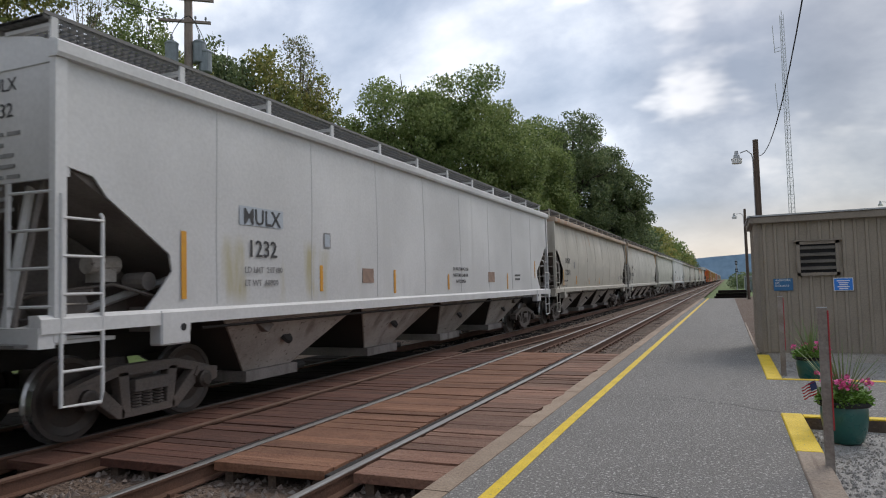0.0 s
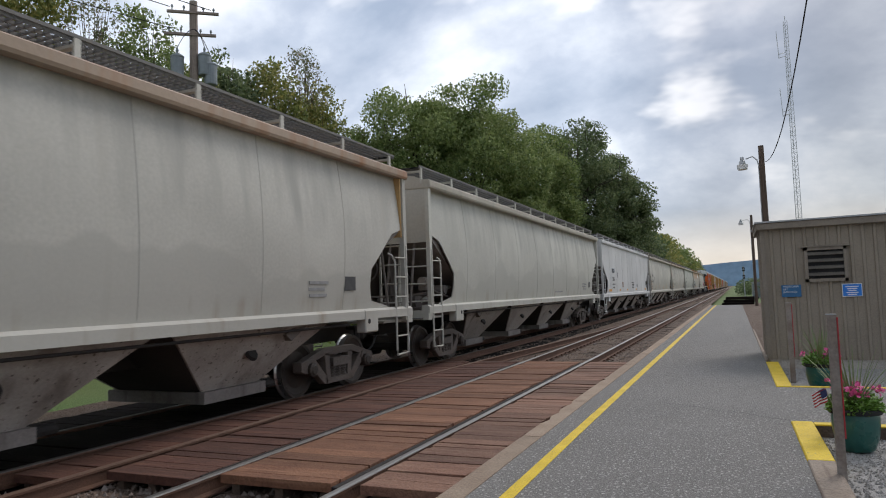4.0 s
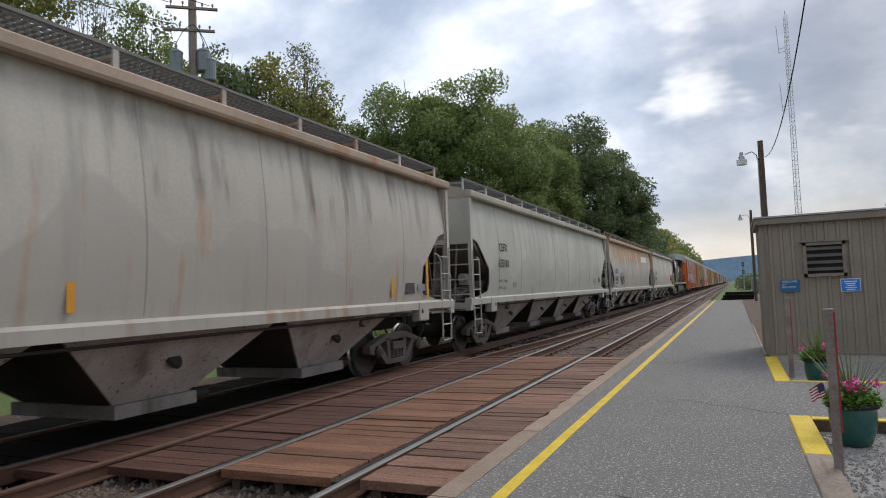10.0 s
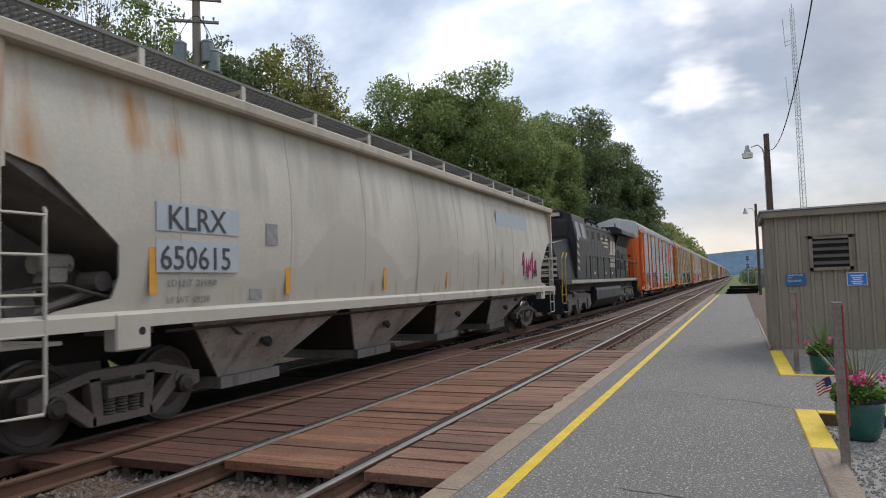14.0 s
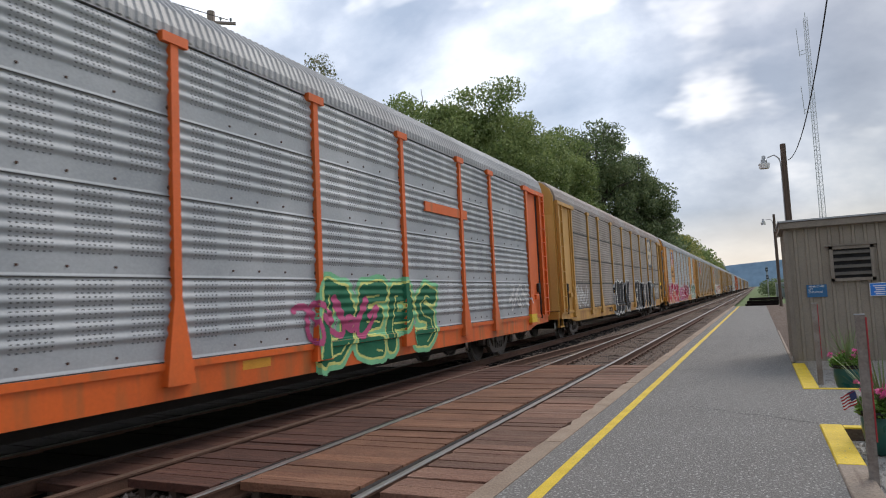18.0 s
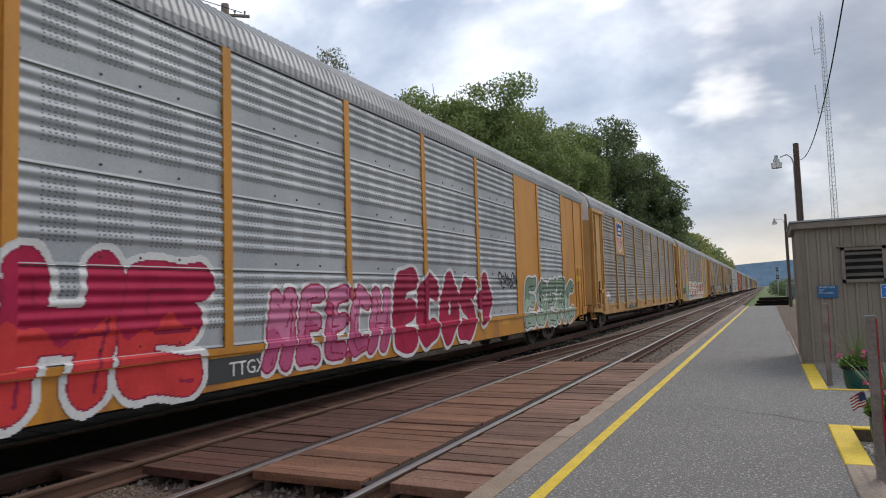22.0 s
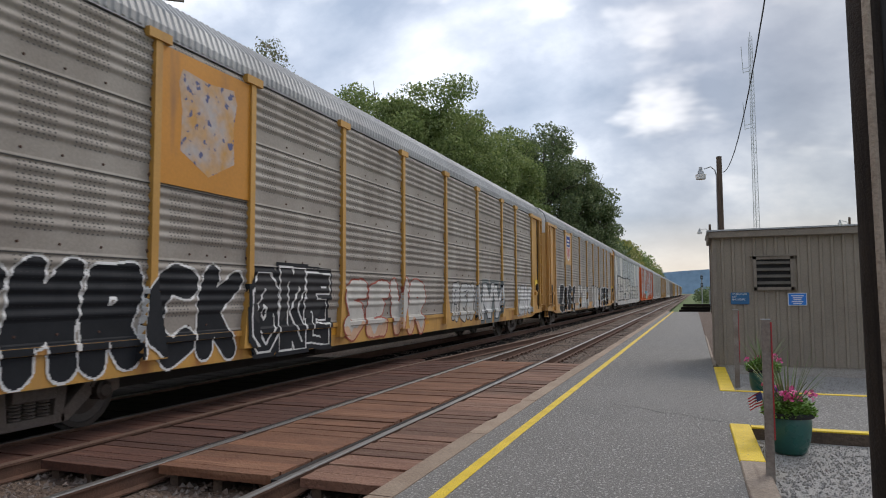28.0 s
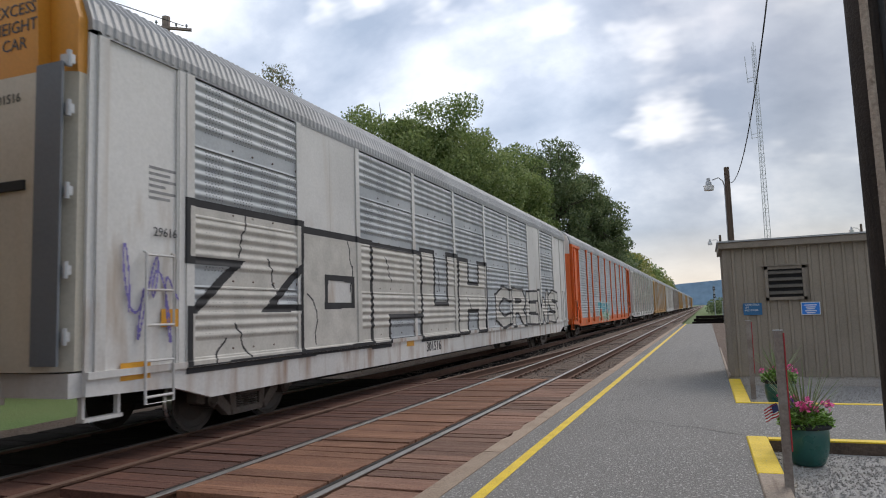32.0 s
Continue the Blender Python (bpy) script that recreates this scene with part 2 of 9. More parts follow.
def box(bm, x0, x1, y0, y1, z0, z1):
    v = [bm.verts.new(p) for p in ((x0, y0, z0), (x1, y0, z0), (x1, y1, z0), (x0, y1, z0), (x0, y0, z1), (x1, y0, z1), (x1, y1, z1), (x0, y1, z1))]
    for f in ((3, 2, 1, 0), (4, 5, 6, 7), (0, 1, 5, 4), (1, 2, 6, 5), (2, 3, 7, 6), (3, 0, 4, 7)):
        bm.faces.new([v[i] for i in f])
    return bm


def hexa(bm, lo, hi):
    """A block between two rings of four points, lower and upper, each counter-clockwise from above."""
    a, b = [bm.verts.new(p) for p in lo], [bm.verts.new(p) for p in hi]
    bm.faces.new(a[::-1]), bm.faces.new(b)
    for i in range(4):
        j = (i + 1) % 4
        bm.faces.new((a[i], a[j], b[j], b[i]))
    return bm


def prism(bm, pts, axis, lo, hi):
    """A 2D outline drawn out along an axis: 'x' takes (y, z), 'y' takes (x, z), 'z' takes (x, y)."""
    def at(p, h):
        return {"x": (h, p[0], p[1]), "y": (p[0], h, p[1]), "z": (p[0], p[1], h)}[axis]
    a, b = [bm.verts.new(at(p, lo)) for p in pts], [bm.verts.new(at(p, hi)) for p in pts]
    bm.faces.new(a), bm.faces.new(b[::-1])
    k = len(pts)
    for i in range(k):
        j = (i + 1) % k
        bm.faces.new((a[j], a[i], b[i], b[j]))
    return bm


def rod(bm, p, q, r, n=8, r2=None):
    p, q = Vector(p), Vector(q)
    d = (q - p).normalized()
    u = d.orthogonal().normalized()
    w = d.cross(u)
    r2 = r if r2 is None else r2
    a = [bm.verts.new(p + r * (math.cos(t) * u + math.sin(t) * w)) for t in (2 * math.pi * i / n for i in range(n))]
    b = [bm.verts.new(q + r2 * (math.cos(t) * u + math.sin(t) * w)) for t in (2 * math.pi * i / n for i in range(n))]
    bm.faces.new(a[::-1]), bm.faces.new(b)
    for i in range(n):
        j = (i + 1) % n
        bm.faces.new((a[i], a[j], b[j], b[i]))
    return bm


def tube(bm, pts, r, n=6):
    """One continuous round tube through a line of points."""
    pts = [Vector(p) for p in pts]
    rings = []
    for i, p in enumerate(pts):
        d = (pts[min(i + 1, len(pts) - 1)] - pts[max(i - 1, 0)]).normalized()
        u = d.cross(Vector((0.13, 0.21, 0.97))).normalized()
        w = d.cross(u)
        rings.append([bm.verts.new(p + r * (math.cos(6.2832 * k / n) * u + math.sin(6.2832 * k / n) * w)) for k in range(n)])
    for a, b in zip(rings, rings[1:]):
        for k in range(n):
            bm.faces.new((a[k], a[(k + 1) % n], b[(k + 1) % n], b[k]))
    bm.faces.new(rings[0][::-1]), bm.faces.new(rings[-1])
    return bm


def lathe(bm, prof, n=20, m=None):
    """Turns an outline of (radius, height) round z, then lays it by the pose m."""
    m = m or Matrix()
    rings = []
    for r, h in prof:
        if r < 1e-5:
            rings.append([bm.verts.new(m @ Vector((0, 0, h)))])
        else:
            rings.append([bm.verts.new(m @ Vector((r * math.cos(2 * math.pi * i / n), r * math.sin(2 * math.pi * i / n), h))) for i in range(n)])
    for a, b in zip(rings, rings[1:]):
        for i in range(n):
            j = (i + 1) % n
            f = [a[i % len(a)], a[j % len(a)], b[j % len(b)], b[i % len(b)]]
            f = list(dict.fromkeys(f))
            if len(f) > 2:
                bm.faces.new(f)
    return bm


def to_mesh(bm, name, material, smooth=False, bevel=0.0):
    if bevel:
        bmesh.ops.bevel(bm, geom=bm.edges[:], offset=bevel, segments=1, affect="EDGES")
    bmesh.ops.recalc_face_normals(bm, faces=bm.faces[:])
    me = bpy.data.meshes.new(name)
    bm.to_mesh(me)
    bm.free()
    me.materials.append(material)
    if smooth:
        for p in me.polygons:
            p.use_smooth = True
    return me


def part(name, bm, material, parent, label="", smooth=False, bevel=0.0, m=None):
    me = bm if isinstance(bm, bpy.types.Mesh) else to_mesh(bm, name, material, smooth, bevel)
    ob = new(name, me)
    ob.parent = parent
    if m is not None:
        ob.matrix_basis = m
    if label:
        ob["label"] = label
    return ob


def shared(key, make, name, material, parent, m=None, label="", smooth=False, bevel=0.0):
    """A part on a mesh that all parts of the same key share."""
    k = (key, material.name)
    if k not in MESH:
        MESH[k] = to_mesh(make(bmesh.new()), name, material, smooth, bevel)
    return part(name, MESH[k], material, parent, label, m=m)


def thing(name, label, category, m=None, group="", kind=""):
    ob = new(name)
    ob.empty_display_size = 0.2
    if m is not None:
        ob.matrix_basis = m
    return tagged(ob, label, category, group, kind)


def solid(name, bm, material, label, category, kind="", group="", smooth=False, bevel=0.0, m=None):
    ob = new(name, bm if isinstance(bm, bpy.types.Mesh) else to_mesh(bm, name, material, smooth, bevel))
    if m is not None:
        ob.matrix_basis = m
    return tagged(ob, label, category, group, kind)


def lettering(name, text, size, material, parent, m, label="", bold=0.0, width=1.0):
    """Raised letters of the built-in font, laid flat in the plane of the pose m (x along the line, y up)."""
    cu = bpy.data.curves.new(name, "FONT")
    cu.body, cu.size, cu.extrude, cu.offset = text, size, 0.002, bold
    cu.resolution_u = 2
    cu.align_x = "CENTER"
    tmp = new(name, cu)
    bpy.context.view_layer.update()
    me = bpy.data.meshes.new_from_object(tmp.evaluated_get(bpy.context.evaluated_depsgraph_get()))
    bpy.data.objects.remove(tmp)
    bpy.data.curves.remove(cu)
    me.transform(Matrix.Diagonal((width, 1, 1, 1)))
    me.materials.clear()
    me.materials.append(material)
    ob = new(name, me)
    ob.parent = parent
    ob.matrix_basis = m
    if label:
        ob["label"] = label
    return ob

M_GRASS = pmat("grass_ground", (0.10, 0.16, 0.045), (0.16, 0.17, 0.07), 0.95, scale=0.4, fine=25, mix=0.5, bump=0.6, dist=0.03, rnd=-1)
M_BALLAST = pmat("ballast", (0.165, 0.118, 0.088), (0.11, 0.062, 0.042), 0.95, scale=0.8, fine=22, mix=0.7, bump=1.0, dist=0.04, rnd=-1)
M_STONE = pmat("ballast_stone", (0.23, 0.20, 0.175), (0.17, 0.10, 0.07), 0.9, scale=9, fine=60, mix=0.4, bump=0.3, rnd=-1)
M_GRAVEL = pmat("grey_gravel", (0.37, 0.355, 0.332), (0.29, 0.277, 0.258), 0.95, scale=30, fine=70, mix=0.6, bump=0.7, dist=0.02, rnd=-1, speck=(0.46, 0.45, 0.43))
M_ASPHALT = pmat("asphalt", (0.182, 0.173, 0.160), (0.138, 0.130, 0.121), 0.85, scale=0.55, fine=62, mix=0.85, bump=0.7, dist=0.012, rnd=-1, speck=(0.42, 0.40, 0.375), speck_lim=0.59, lim=(0.40, 0.60), streak=(0.145, 0.137, 0.128), streak_amt=0.25, streak_scale=(1.4, 0.35, 1))
M_YELLOW = pmat("yellow_paint", (0.76, 0.52, 0.012), (0.62, 0.41, 0.02), 0.6, scale=4, fine=70, mix=0.3, bump=0.3, rnd=-1, speck=(0.30, 0.25, 0.10), speck_lim=0.66)
M_KERB = pmat("kerb_concrete", (0.34, 0.26, 0.19), (0.25, 0.18, 0.13), 0.9, scale=3, fine=45, mix=0.4, bump=0.5, rnd=0.12)
def plank_mat(name, base, alt, grain, rnd=0.3):
    return pmat(name, base, alt, 0.85, scale=2.2, fine=30, mix=0.35, bump=0.7, rnd=rnd, streak=grain, streak_amt=0.5, streak_scale=(0.45, 11, 11))


M_PLANK = plank_mat("crossing_plank", (0.205, 0.094, 0.050), (0.135, 0.060, 0.036), (0.265, 0.140, 0.083), 0.22)
M_PLANKGREY = plank_mat("weathered_plank", (0.205, 0.108, 0.070), (0.145, 0.070, 0.048), (0.285, 0.185, 0.13), 0.32)
# left strips: redder wood, its colour lowered further for shade beside the train
M_PLANKRED = plank_mat("red_shaded_plank", (0.112, 0.046, 0.030), (0.07, 0.032, 0.023), (0.15, 0.07, 0.045), 0.22)
M_GROOVE = pmat("shadowed_gap", (0.022, 0.018, 0.016), (0.035, 0.026, 0.022), 0.9, scale=4, fine=40, mix=0.4, bump=0.6, rnd=-1)
M_TIE = pmat("old_tie", (0.10, 0.07, 0.05), (0.06, 0.045, 0.035), 0.95, scale=4, fine=30, mix=0.4, bump=0.6, rnd=0.25, streak=(0.16, 0.12, 0.09), streak_amt=0.4, streak_scale=(0.4, 8, 8))
M_TIMBER = pmat("weathered_timber", (0.30, 0.245, 0.195), (0.22, 0.17, 0.13), 0.9, scale=3, fine=40, mix=0.35, bump=0.6, rnd=0.15, streak=(0.15, 0.11, 0.085), streak_amt=0.4, streak_scale=(9, 0.5, 9))
M_RAILTOP = pmat("rail_head", (0.50, 0.49, 0.48), (0.38, 0.36, 0.34), 0.36, 0.9, scale=2, fine=80, mix=0.15, bump=0.05, rnd=-1)
M_RAIL = pmat("rusty_rail", (0.13, 0.065, 0.04), (0.09, 0.05, 0.035), 0.85, 0.2, scale=4, fine=60, mix=0.4, bump=0.3, rnd=-1)
# heads of the far rails, coloured dull and dark for the train's shadow
M_RUNTOP = pmat("shaded_rail_head", (0.12, 0.105, 0.095), (0.07, 0.06, 0.055), 0.6, 0.3, scale=2, fine=80, mix=0.2, bump=0.05, rnd=-1)
M_RUSTTOP = pmat("rusty_rail_head", (0.18, 0.11, 0.078), (0.13, 0.078, 0.056), 0.6, 0.3, scale=4, fine=60, mix=0.4, bump=0.2, rnd=-1)
M_SIDING = pmat("brown_siding", (0.262, 0.223, 0.175), (0.22, 0.186, 0.146), 0.75, scale=1.5, fine=50, mix=0.25, bump=0.1, rnd=0.04, streak=(0.25, 0.215, 0.18), streak_amt=0.3, streak_scale=(9, 9, 0.3))
M_TRIM = pmat("brown_trim", (0.235, 0.20, 0.16), (0.18, 0.15, 0.12), 0.7, scale=3, fine=50, mix=0.25, bump=0.1, rnd=-1)
M_LOUVRE = pmat("dark_louvre", (0.13, 0.115, 0.095), (0.09, 0.08, 0.068), 0.7, scale=3, fine=50, mix=0.25, bump=0.1, rnd=-1)
M_CONC = pmat("pale_concrete", (0.42, 0.39, 0.35), (0.33, 0.30, 0.27), 0.9, scale=3, fine=50, mix=0.4, bump=0.4, rnd=-1)
M_BLACK = pmat("dark_void", (0.012, 0.012, 0.013), None, 0.8, scale=3, fine=40, mix=0.2, bump=0.1, rnd=-1)
M_POLE = pmat("pole_wood", (0.115, 0.080, 0.058), (0.078, 0.055, 0.042), 0.9, scale=3, fine=50, mix=0.35, bump=0.5, rnd=-1, streak=(0.035, 0.026, 0.021), streak_amt=0.5, streak_scale=(14, 14, 0.4))
M_TARPOLE = pmat("tarred_pole_wood", (0.045, 0.034, 0.028), (0.028, 0.022, 0.019), 0.9, scale=3, fine=50, mix=0.35, bump=0.5, rnd=-1, streak=(0.02, 0.016, 0.014), streak_amt=0.5, streak_scale=(14, 14, 0.4))
M_GREYPOLE = pmat("grey_pole_wood", (0.30, 0.245, 0.21), (0.22, 0.175, 0.15), 0.9, scale=3, fine=50, mix=0.35, bump=0.4, rnd=-1, streak=(0.16, 0.12, 0.1), streak_amt=0.4, streak_scale=(12, 12, 0.4))
M_STEEL = pmat("galvanised_steel", (0.42, 0.43, 0.44), (0.33, 0.34, 0.35), 0.5, 0.4, scale=6, fine=60, mix=0.2, bump=0.08, rnd=-1)
M_TFGREY = pmat("transformer_grey", (0.22, 0.25, 0.265), (0.17, 0.195, 0.21), 0.5, 0.2, scale=4, fine=50, mix=0.2, bump=0.05, rnd=-1)
M_RUSTPOST = pmat("rusted_post", (0.30, 0.265, 0.235), (0.20, 0.15, 0.12), 0.7, 0.3, scale=6, fine=50, mix=0.3, bump=0.2, rnd=-1, streak=(0.30, 0.15, 0.09), streak_amt=0.3)
M_BLUE = pmat("blue_sign", (0.015, 0.125, 0.28), (0.02, 0.11, 0.25), 0.45, scale=6, fine=60, mix=0.15, bump=0.03, rnd=-1)
M_BRIGHTBLUE = pmat("bright_blue_sign", (0.012, 0.19, 0.66), (0.015, 0.17, 0.58), 0.4, scale=6, fine=60, mix=0.15, bump=0.03, rnd=-1)
M_WHITE = pmat("white_paint", (0.74, 0.74, 0.73), (0.66, 0.66, 0.65), 0.5, scale=5, fine=60, mix=0.15, bump=0.05, rnd=-1)
M_POT = pmat("green_glaze", (0.018, 0.10, 0.085), (0.012, 0.075, 0.065), 0.3, scale=5, fine=40, mix=0.2, bump=0.05, rnd=-1)
M_SOIL = pmat("potting_soil", (0.04, 0.03, 0.022), None, 0.95, scale=10, fine=60, mix=0.4, bump=0.8, rnd=-1)
M_LEAF = leaf_mat("tree_leaf", (0.10, 0.152, 0.044), (0.19, 0.255, 0.08), (0.31, 0.365, 0.135))
M_LEAFY = leaf_mat("yellowing_leaf", (0.13, 0.17, 0.045), (0.24, 0.265, 0.08), (0.38, 0.34, 0.11))
M_LEAFD = leaf_mat("dark_tree_leaf", (0.072, 0.108, 0.048), (0.138, 0.188, 0.08), (0.225, 0.27, 0.125))
M_LEAFP = leaf_mat("pale_tree_leaf", (0.13, 0.16, 0.075), (0.22, 0.24, 0.125), (0.30, 0.24, 0.17))
M_BARK = pmat("bark", (0.10, 0.08, 0.065), (0.06, 0.05, 0.04), 0.95, scale=3, fine=20, mix=0.4, bump=0.8, rnd=-1)
M_PLANTLEAF = pmat("plant_leaf", (0.13, 0.27, 0.035), (0.20, 0.33, 0.06), 0.55, scale=8, fine=30, mix=0.4, bump=0, rnd=-1)
M_SPIKE = pmat("spike_leaf", (0.16, 0.22, 0.09), (0.22, 0.24, 0.11), 0.6, scale=8, fine=30, mix=0.4, bump=0, rnd=-1)
M_PINK = pmat("pink_petal", (0.72, 0.09, 0.30), (0.80, 0.20, 0.42), 0.6, scale=20, fine=60, mix=0.2, bump=0, rnd=-1)
M_PURPLE = pmat("purple_petal", (0.25, 0.08, 0.50), None, 0.6, scale=20, fine=60, mix=0.2, bump=0, rnd=-1)
M_RED = pmat("red_cloth", (0.45, 0.035, 0.04), (0.36, 0.03, 0.035), 0.7, scale=8, fine=60, mix=0.2, bump=0.05, rnd=-1)
M_NAVY = pmat("navy_cloth", (0.025, 0.035, 0.12), None, 0.7, scale=8, fine=60, mix=0.2, bump=0.05, rnd=-1)
# ballast and planks under the train: oil-dark, blackened further to paint its shade
M_OILSHADE = pmat("oil_shade_ballast", (0.014, 0.012, 0.011), (0.009, 0.008, 0.007), 1.0, scale=0.8, fine=22, mix=0.6, bump=1.0, dist=0.04, rnd=-1)
M_SHADETAR = pmat("shade_and_tar_black_wood", (0.018, 0.013, 0.011), (0.011, 0.009, 0.008), 1.0, scale=2.2, fine=30, mix=0.35, bump=0.6, rnd=0.3)
for _m in (M_OILSHADE, M_SHADETAR):
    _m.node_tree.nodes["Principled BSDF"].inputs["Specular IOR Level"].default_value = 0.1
M_HILL = pmat("far_hill", (0.15, 0.235, 0.33), (0.18, 0.265, 0.345), 1.0, scale=0.01, fine=0.05, mix=0.3, bump=0, rnd=-1)
M_CRACK = pmat("crack_tar", (0.05, 0.05, 0.05), None, 0.9, scale=4, fine=40, mix=0.3, bump=0.2, rnd=-1)

# ---- setting ----
TRAIN_X = -4.43
PLAT_Z, KERB_L, KERB_R, PLAT_R = 0.05, 0.98, 1.18, 3.68
PLANK_Y0, PLANK_Y1 = 5.95, 16.5


def edge_shift(y):
    """The platform's edge draws slightly away from the rails with distance."""
    return 0.0042 * max(0.0, y - 8.0)


def grid_sheet(bm, xs, ys, z):
    v = [[bm.verts.new((x, y, z(x, y))) for x in xs] for y in ys]
    for a, b in zip(v, v[1:]):
        for i in range(len(xs) - 1):
            bm.faces.new((a[i], a[i + 1], b[i + 1], b[i]))
    return bm


def span(a, b, n):
    return [a + (b - a) * i / n for i in range(n + 1)]


def ground():
    xs = [-3000, -900, -300, -120, -60, -40, -28, -20, -15, -12, -9.5, -8.2, 8, 20, 60, 200, 900, 3000]
    ys = [-3000, -600, -150, -60, -20, 0, 20, 40, 60, 90, 130, 200, 350, 800, 3000]

    def z(x, y):
        bank = min(1.0, max(0.0, (-x - 9.5) / 16)) * 1.6 if -20 < y < 400 else 0
        return -0.42 + bank
    solid("ground", grid_sheet(bmesh.new(), xs, ys, z), M_GRASS, "grassy ground with low bank behind the railway line", "ground", "structure")
    ys = [-40 + i * 0.5 for i in range(150)] + [36 + i * 4 for i in range(60)] + [300, 500, 900, 1600]
    xs = span(-2.95, 1.02, 13)

    def zb(x, y):
        edge = min(1.0, (x + 9.4) / 1.3)
        return -0.43 + 0.23 * edge + 0.035 * noise.noise((x * 2.5, y * 2.5, 0)) + 0.02 * noise.noise((x * 7, y * 7, 3))
    solid("ballast_bed", grid_sheet(bmesh.new(), xs, ys, zb), M_BALLAST, "brown rust-stained ballast bed under both tracks", "ballast", "structure", smooth=True)
    # bed under the cars: their shade is put into the black colour
    solid("oily_ballast_bed", grid_sheet(bmesh.new(), span(-6.1, -2.95, 10), ys, zb), M_OILSHADE, "oily ballast under the busy track, blackened further for the train's shade", "ballast", "structure", smooth=True)
    solid("ballast_shoulder", grid_sheet(bmesh.new(), span(-9.3, -6.1, 11), ys, zb), M_BALLAST, "brown crushed stone shoulder beyond the busy track", "ballast", "structure", smooth=True)
    bm = bmesh.new()
    grid_sheet(bm, span(3.6, 14, 24), span(-12, 19, 40), lambda x, y: -0.085 + 0.012 * noise.noise((x * 3, y * 3, 1)))
    solid("cinder_yard", grid_sheet(bmesh.new(), span(3.6, 14, 8), span(19, 70, 20), lambda x, y: -0.09 + 0.02 * noise.noise((x * 2, y, 1))), M_BALLAST, "brown cinder yard behind the shed", "ground", "structure", smooth=True)
    solid("gravel_yard", bm, M_GRAVEL, "grey crushed stone beside the platform", "gravel", "structure", smooth=True)


def far_setting():
    bm = bmesh.new()
    prev = None
    for i in range(121):
        x = -2600 + i * 5200 / 120
        h = 62 + 38 * noise.noise((x * 0.0011, 0.3, 0)) + 9 * noise.noise((x * 0.006, 2, 0))
        h += 22 * math.exp(-((x - 100) / 420) ** 2)
        a, b = bm.verts.new((x, 2550, -2)), bm.verts.new((x, 2620, max(12, h)))
        if prev:
            bm.faces.new((prev[0], a, b, prev[1]))
        prev = (a, b)
    solid("distant_hills", bm, M_HILL, "hazy blue wooded hills on the horizon", "hills", "structure", smooth=True)


def rail_profile():
    h = [(-0.068, -0.172), (0.068, -0.172), (0.068, -0.158), (0.012, -0.142), (0.012, -0.045), (0.035, -0.034), (0.036, -0.012)]
    return h + [(-x, z) for x, z in reversed(h[2:])]


def make_rail(name, xy, m_top, label, group=""):
    """A flat-bottomed rail along a line of (x, y): foot, web and the worn head on it."""
    def sweep(prof):
        bm = bmesh.new()
        rings = [[bm.verts.new((x + px, y, pz)) for px, pz in prof] for x, y in xy]
        for a, b in zip(rings, rings[1:]):
            for i in range(len(prof)):
                j = (i + 1) % len(prof)
                bm.faces.new((a[i], a[j], b[j], b[i]))
        bm.faces.new(rings[0]), bm.faces.new(rings[-1][::-1])
        return bm
    ob = thing(name, label, "rail", group=group)
    part("rail_web", sweep(rail_profile()), M_RAIL, ob)
    part("rail_head", sweep([(-0.037, -0.012), (0.037, -0.012), (0.035, -0.003), (0.022, 0.0), (-0.022, 0.0), (-0.035, -0.003)]), m_top, ob, "worn running surface")
    return ob


RAILS = {"near_r": 0.0, "near_l": -1.46, "far_r": TRAIN_X + 0.73, "far_l": TRAIN_X - 0.73}


def tracks():
    for k, x in RAILS.items():
        lab = "steel rail with bright worn head of the empty track" if "near" in k else "steel rail carrying the freight train"
        make_rail("rail", [(x, -60), (x, 1500)], M_RAILTOP if "near" in k else M_RUNTOP, lab, "running rails")
    curve = [(-2.72, -30), (-2.78, 0), (-2.81, 5), (-2.84, 9), (-2.80, 12.3), (-2.70, 15), (-2.48, 18.5), (-2.15, 23), (-1.80, 28), (-1.62, 32), (-1.56, 36)]
    make_rail("spare_rail", curve, M_RUSTTOP, "rusty rail between the tracks bending towards the inner rail")

    def tie(bm):
        return box(bm, -1.3, 1.3, -0.115, 0.115, -0.34, -0.172)
    rows = [(-0.73, "near"), (TRAIN_X, "far")]
    for cx, nm in rows:
        tr = thing("railway_ties", "dark weathered wooden ties half sunk in ballast", "railway ties", kind="structure")
        y = -8.0
        k = 0
        while y < 62:
            if not PLANK_Y0 - 0.15 < y < PLANK_Y1 - 0.1:
                shared("tie", tie, "tie", M_TIE, tr, pose(cx + random.uniform(-0.06, 0.06), y, random.uniform(-0.04, -0.018), 0, 0, random.uniform(-1, 1)))
            y += 0.53 + random.uniform(-0.03, 0.03)
        bm = bmesh.new()
        while y < 420:
            box(bm, cx - 1.3, cx + 1.3, y, y + 0.23, -0.34, -0.198)
            y += 0.53
        ob = part("far_ties", bm, M_TIE, tr)
        ob["kind"] = "stuff"
    # spikes and tie plates by the rails
    bm = bmesh.new()
    for x in (RAILS["near_r"], RAILS["near_l"]):
        y = -2.0
        while y < 45:
            if not PLANK_Y0 < y < PLANK_Y1:
                box(bm, x - 0.16, x + 0.16, y - 0.09, y + 0.09, -0.180, -0.166)
                for s in (-0.10, 0.10):
                    box(bm, x + s - 0.02, x + s + 0.02, y - 0.03, y + 0.02, -0.166, -0.135)
            y += 0.53
    ob = solid("tie_plates", bm, M_RAIL, "rusty tie plates and spikes holding the rails", "tie plates", "stuff")


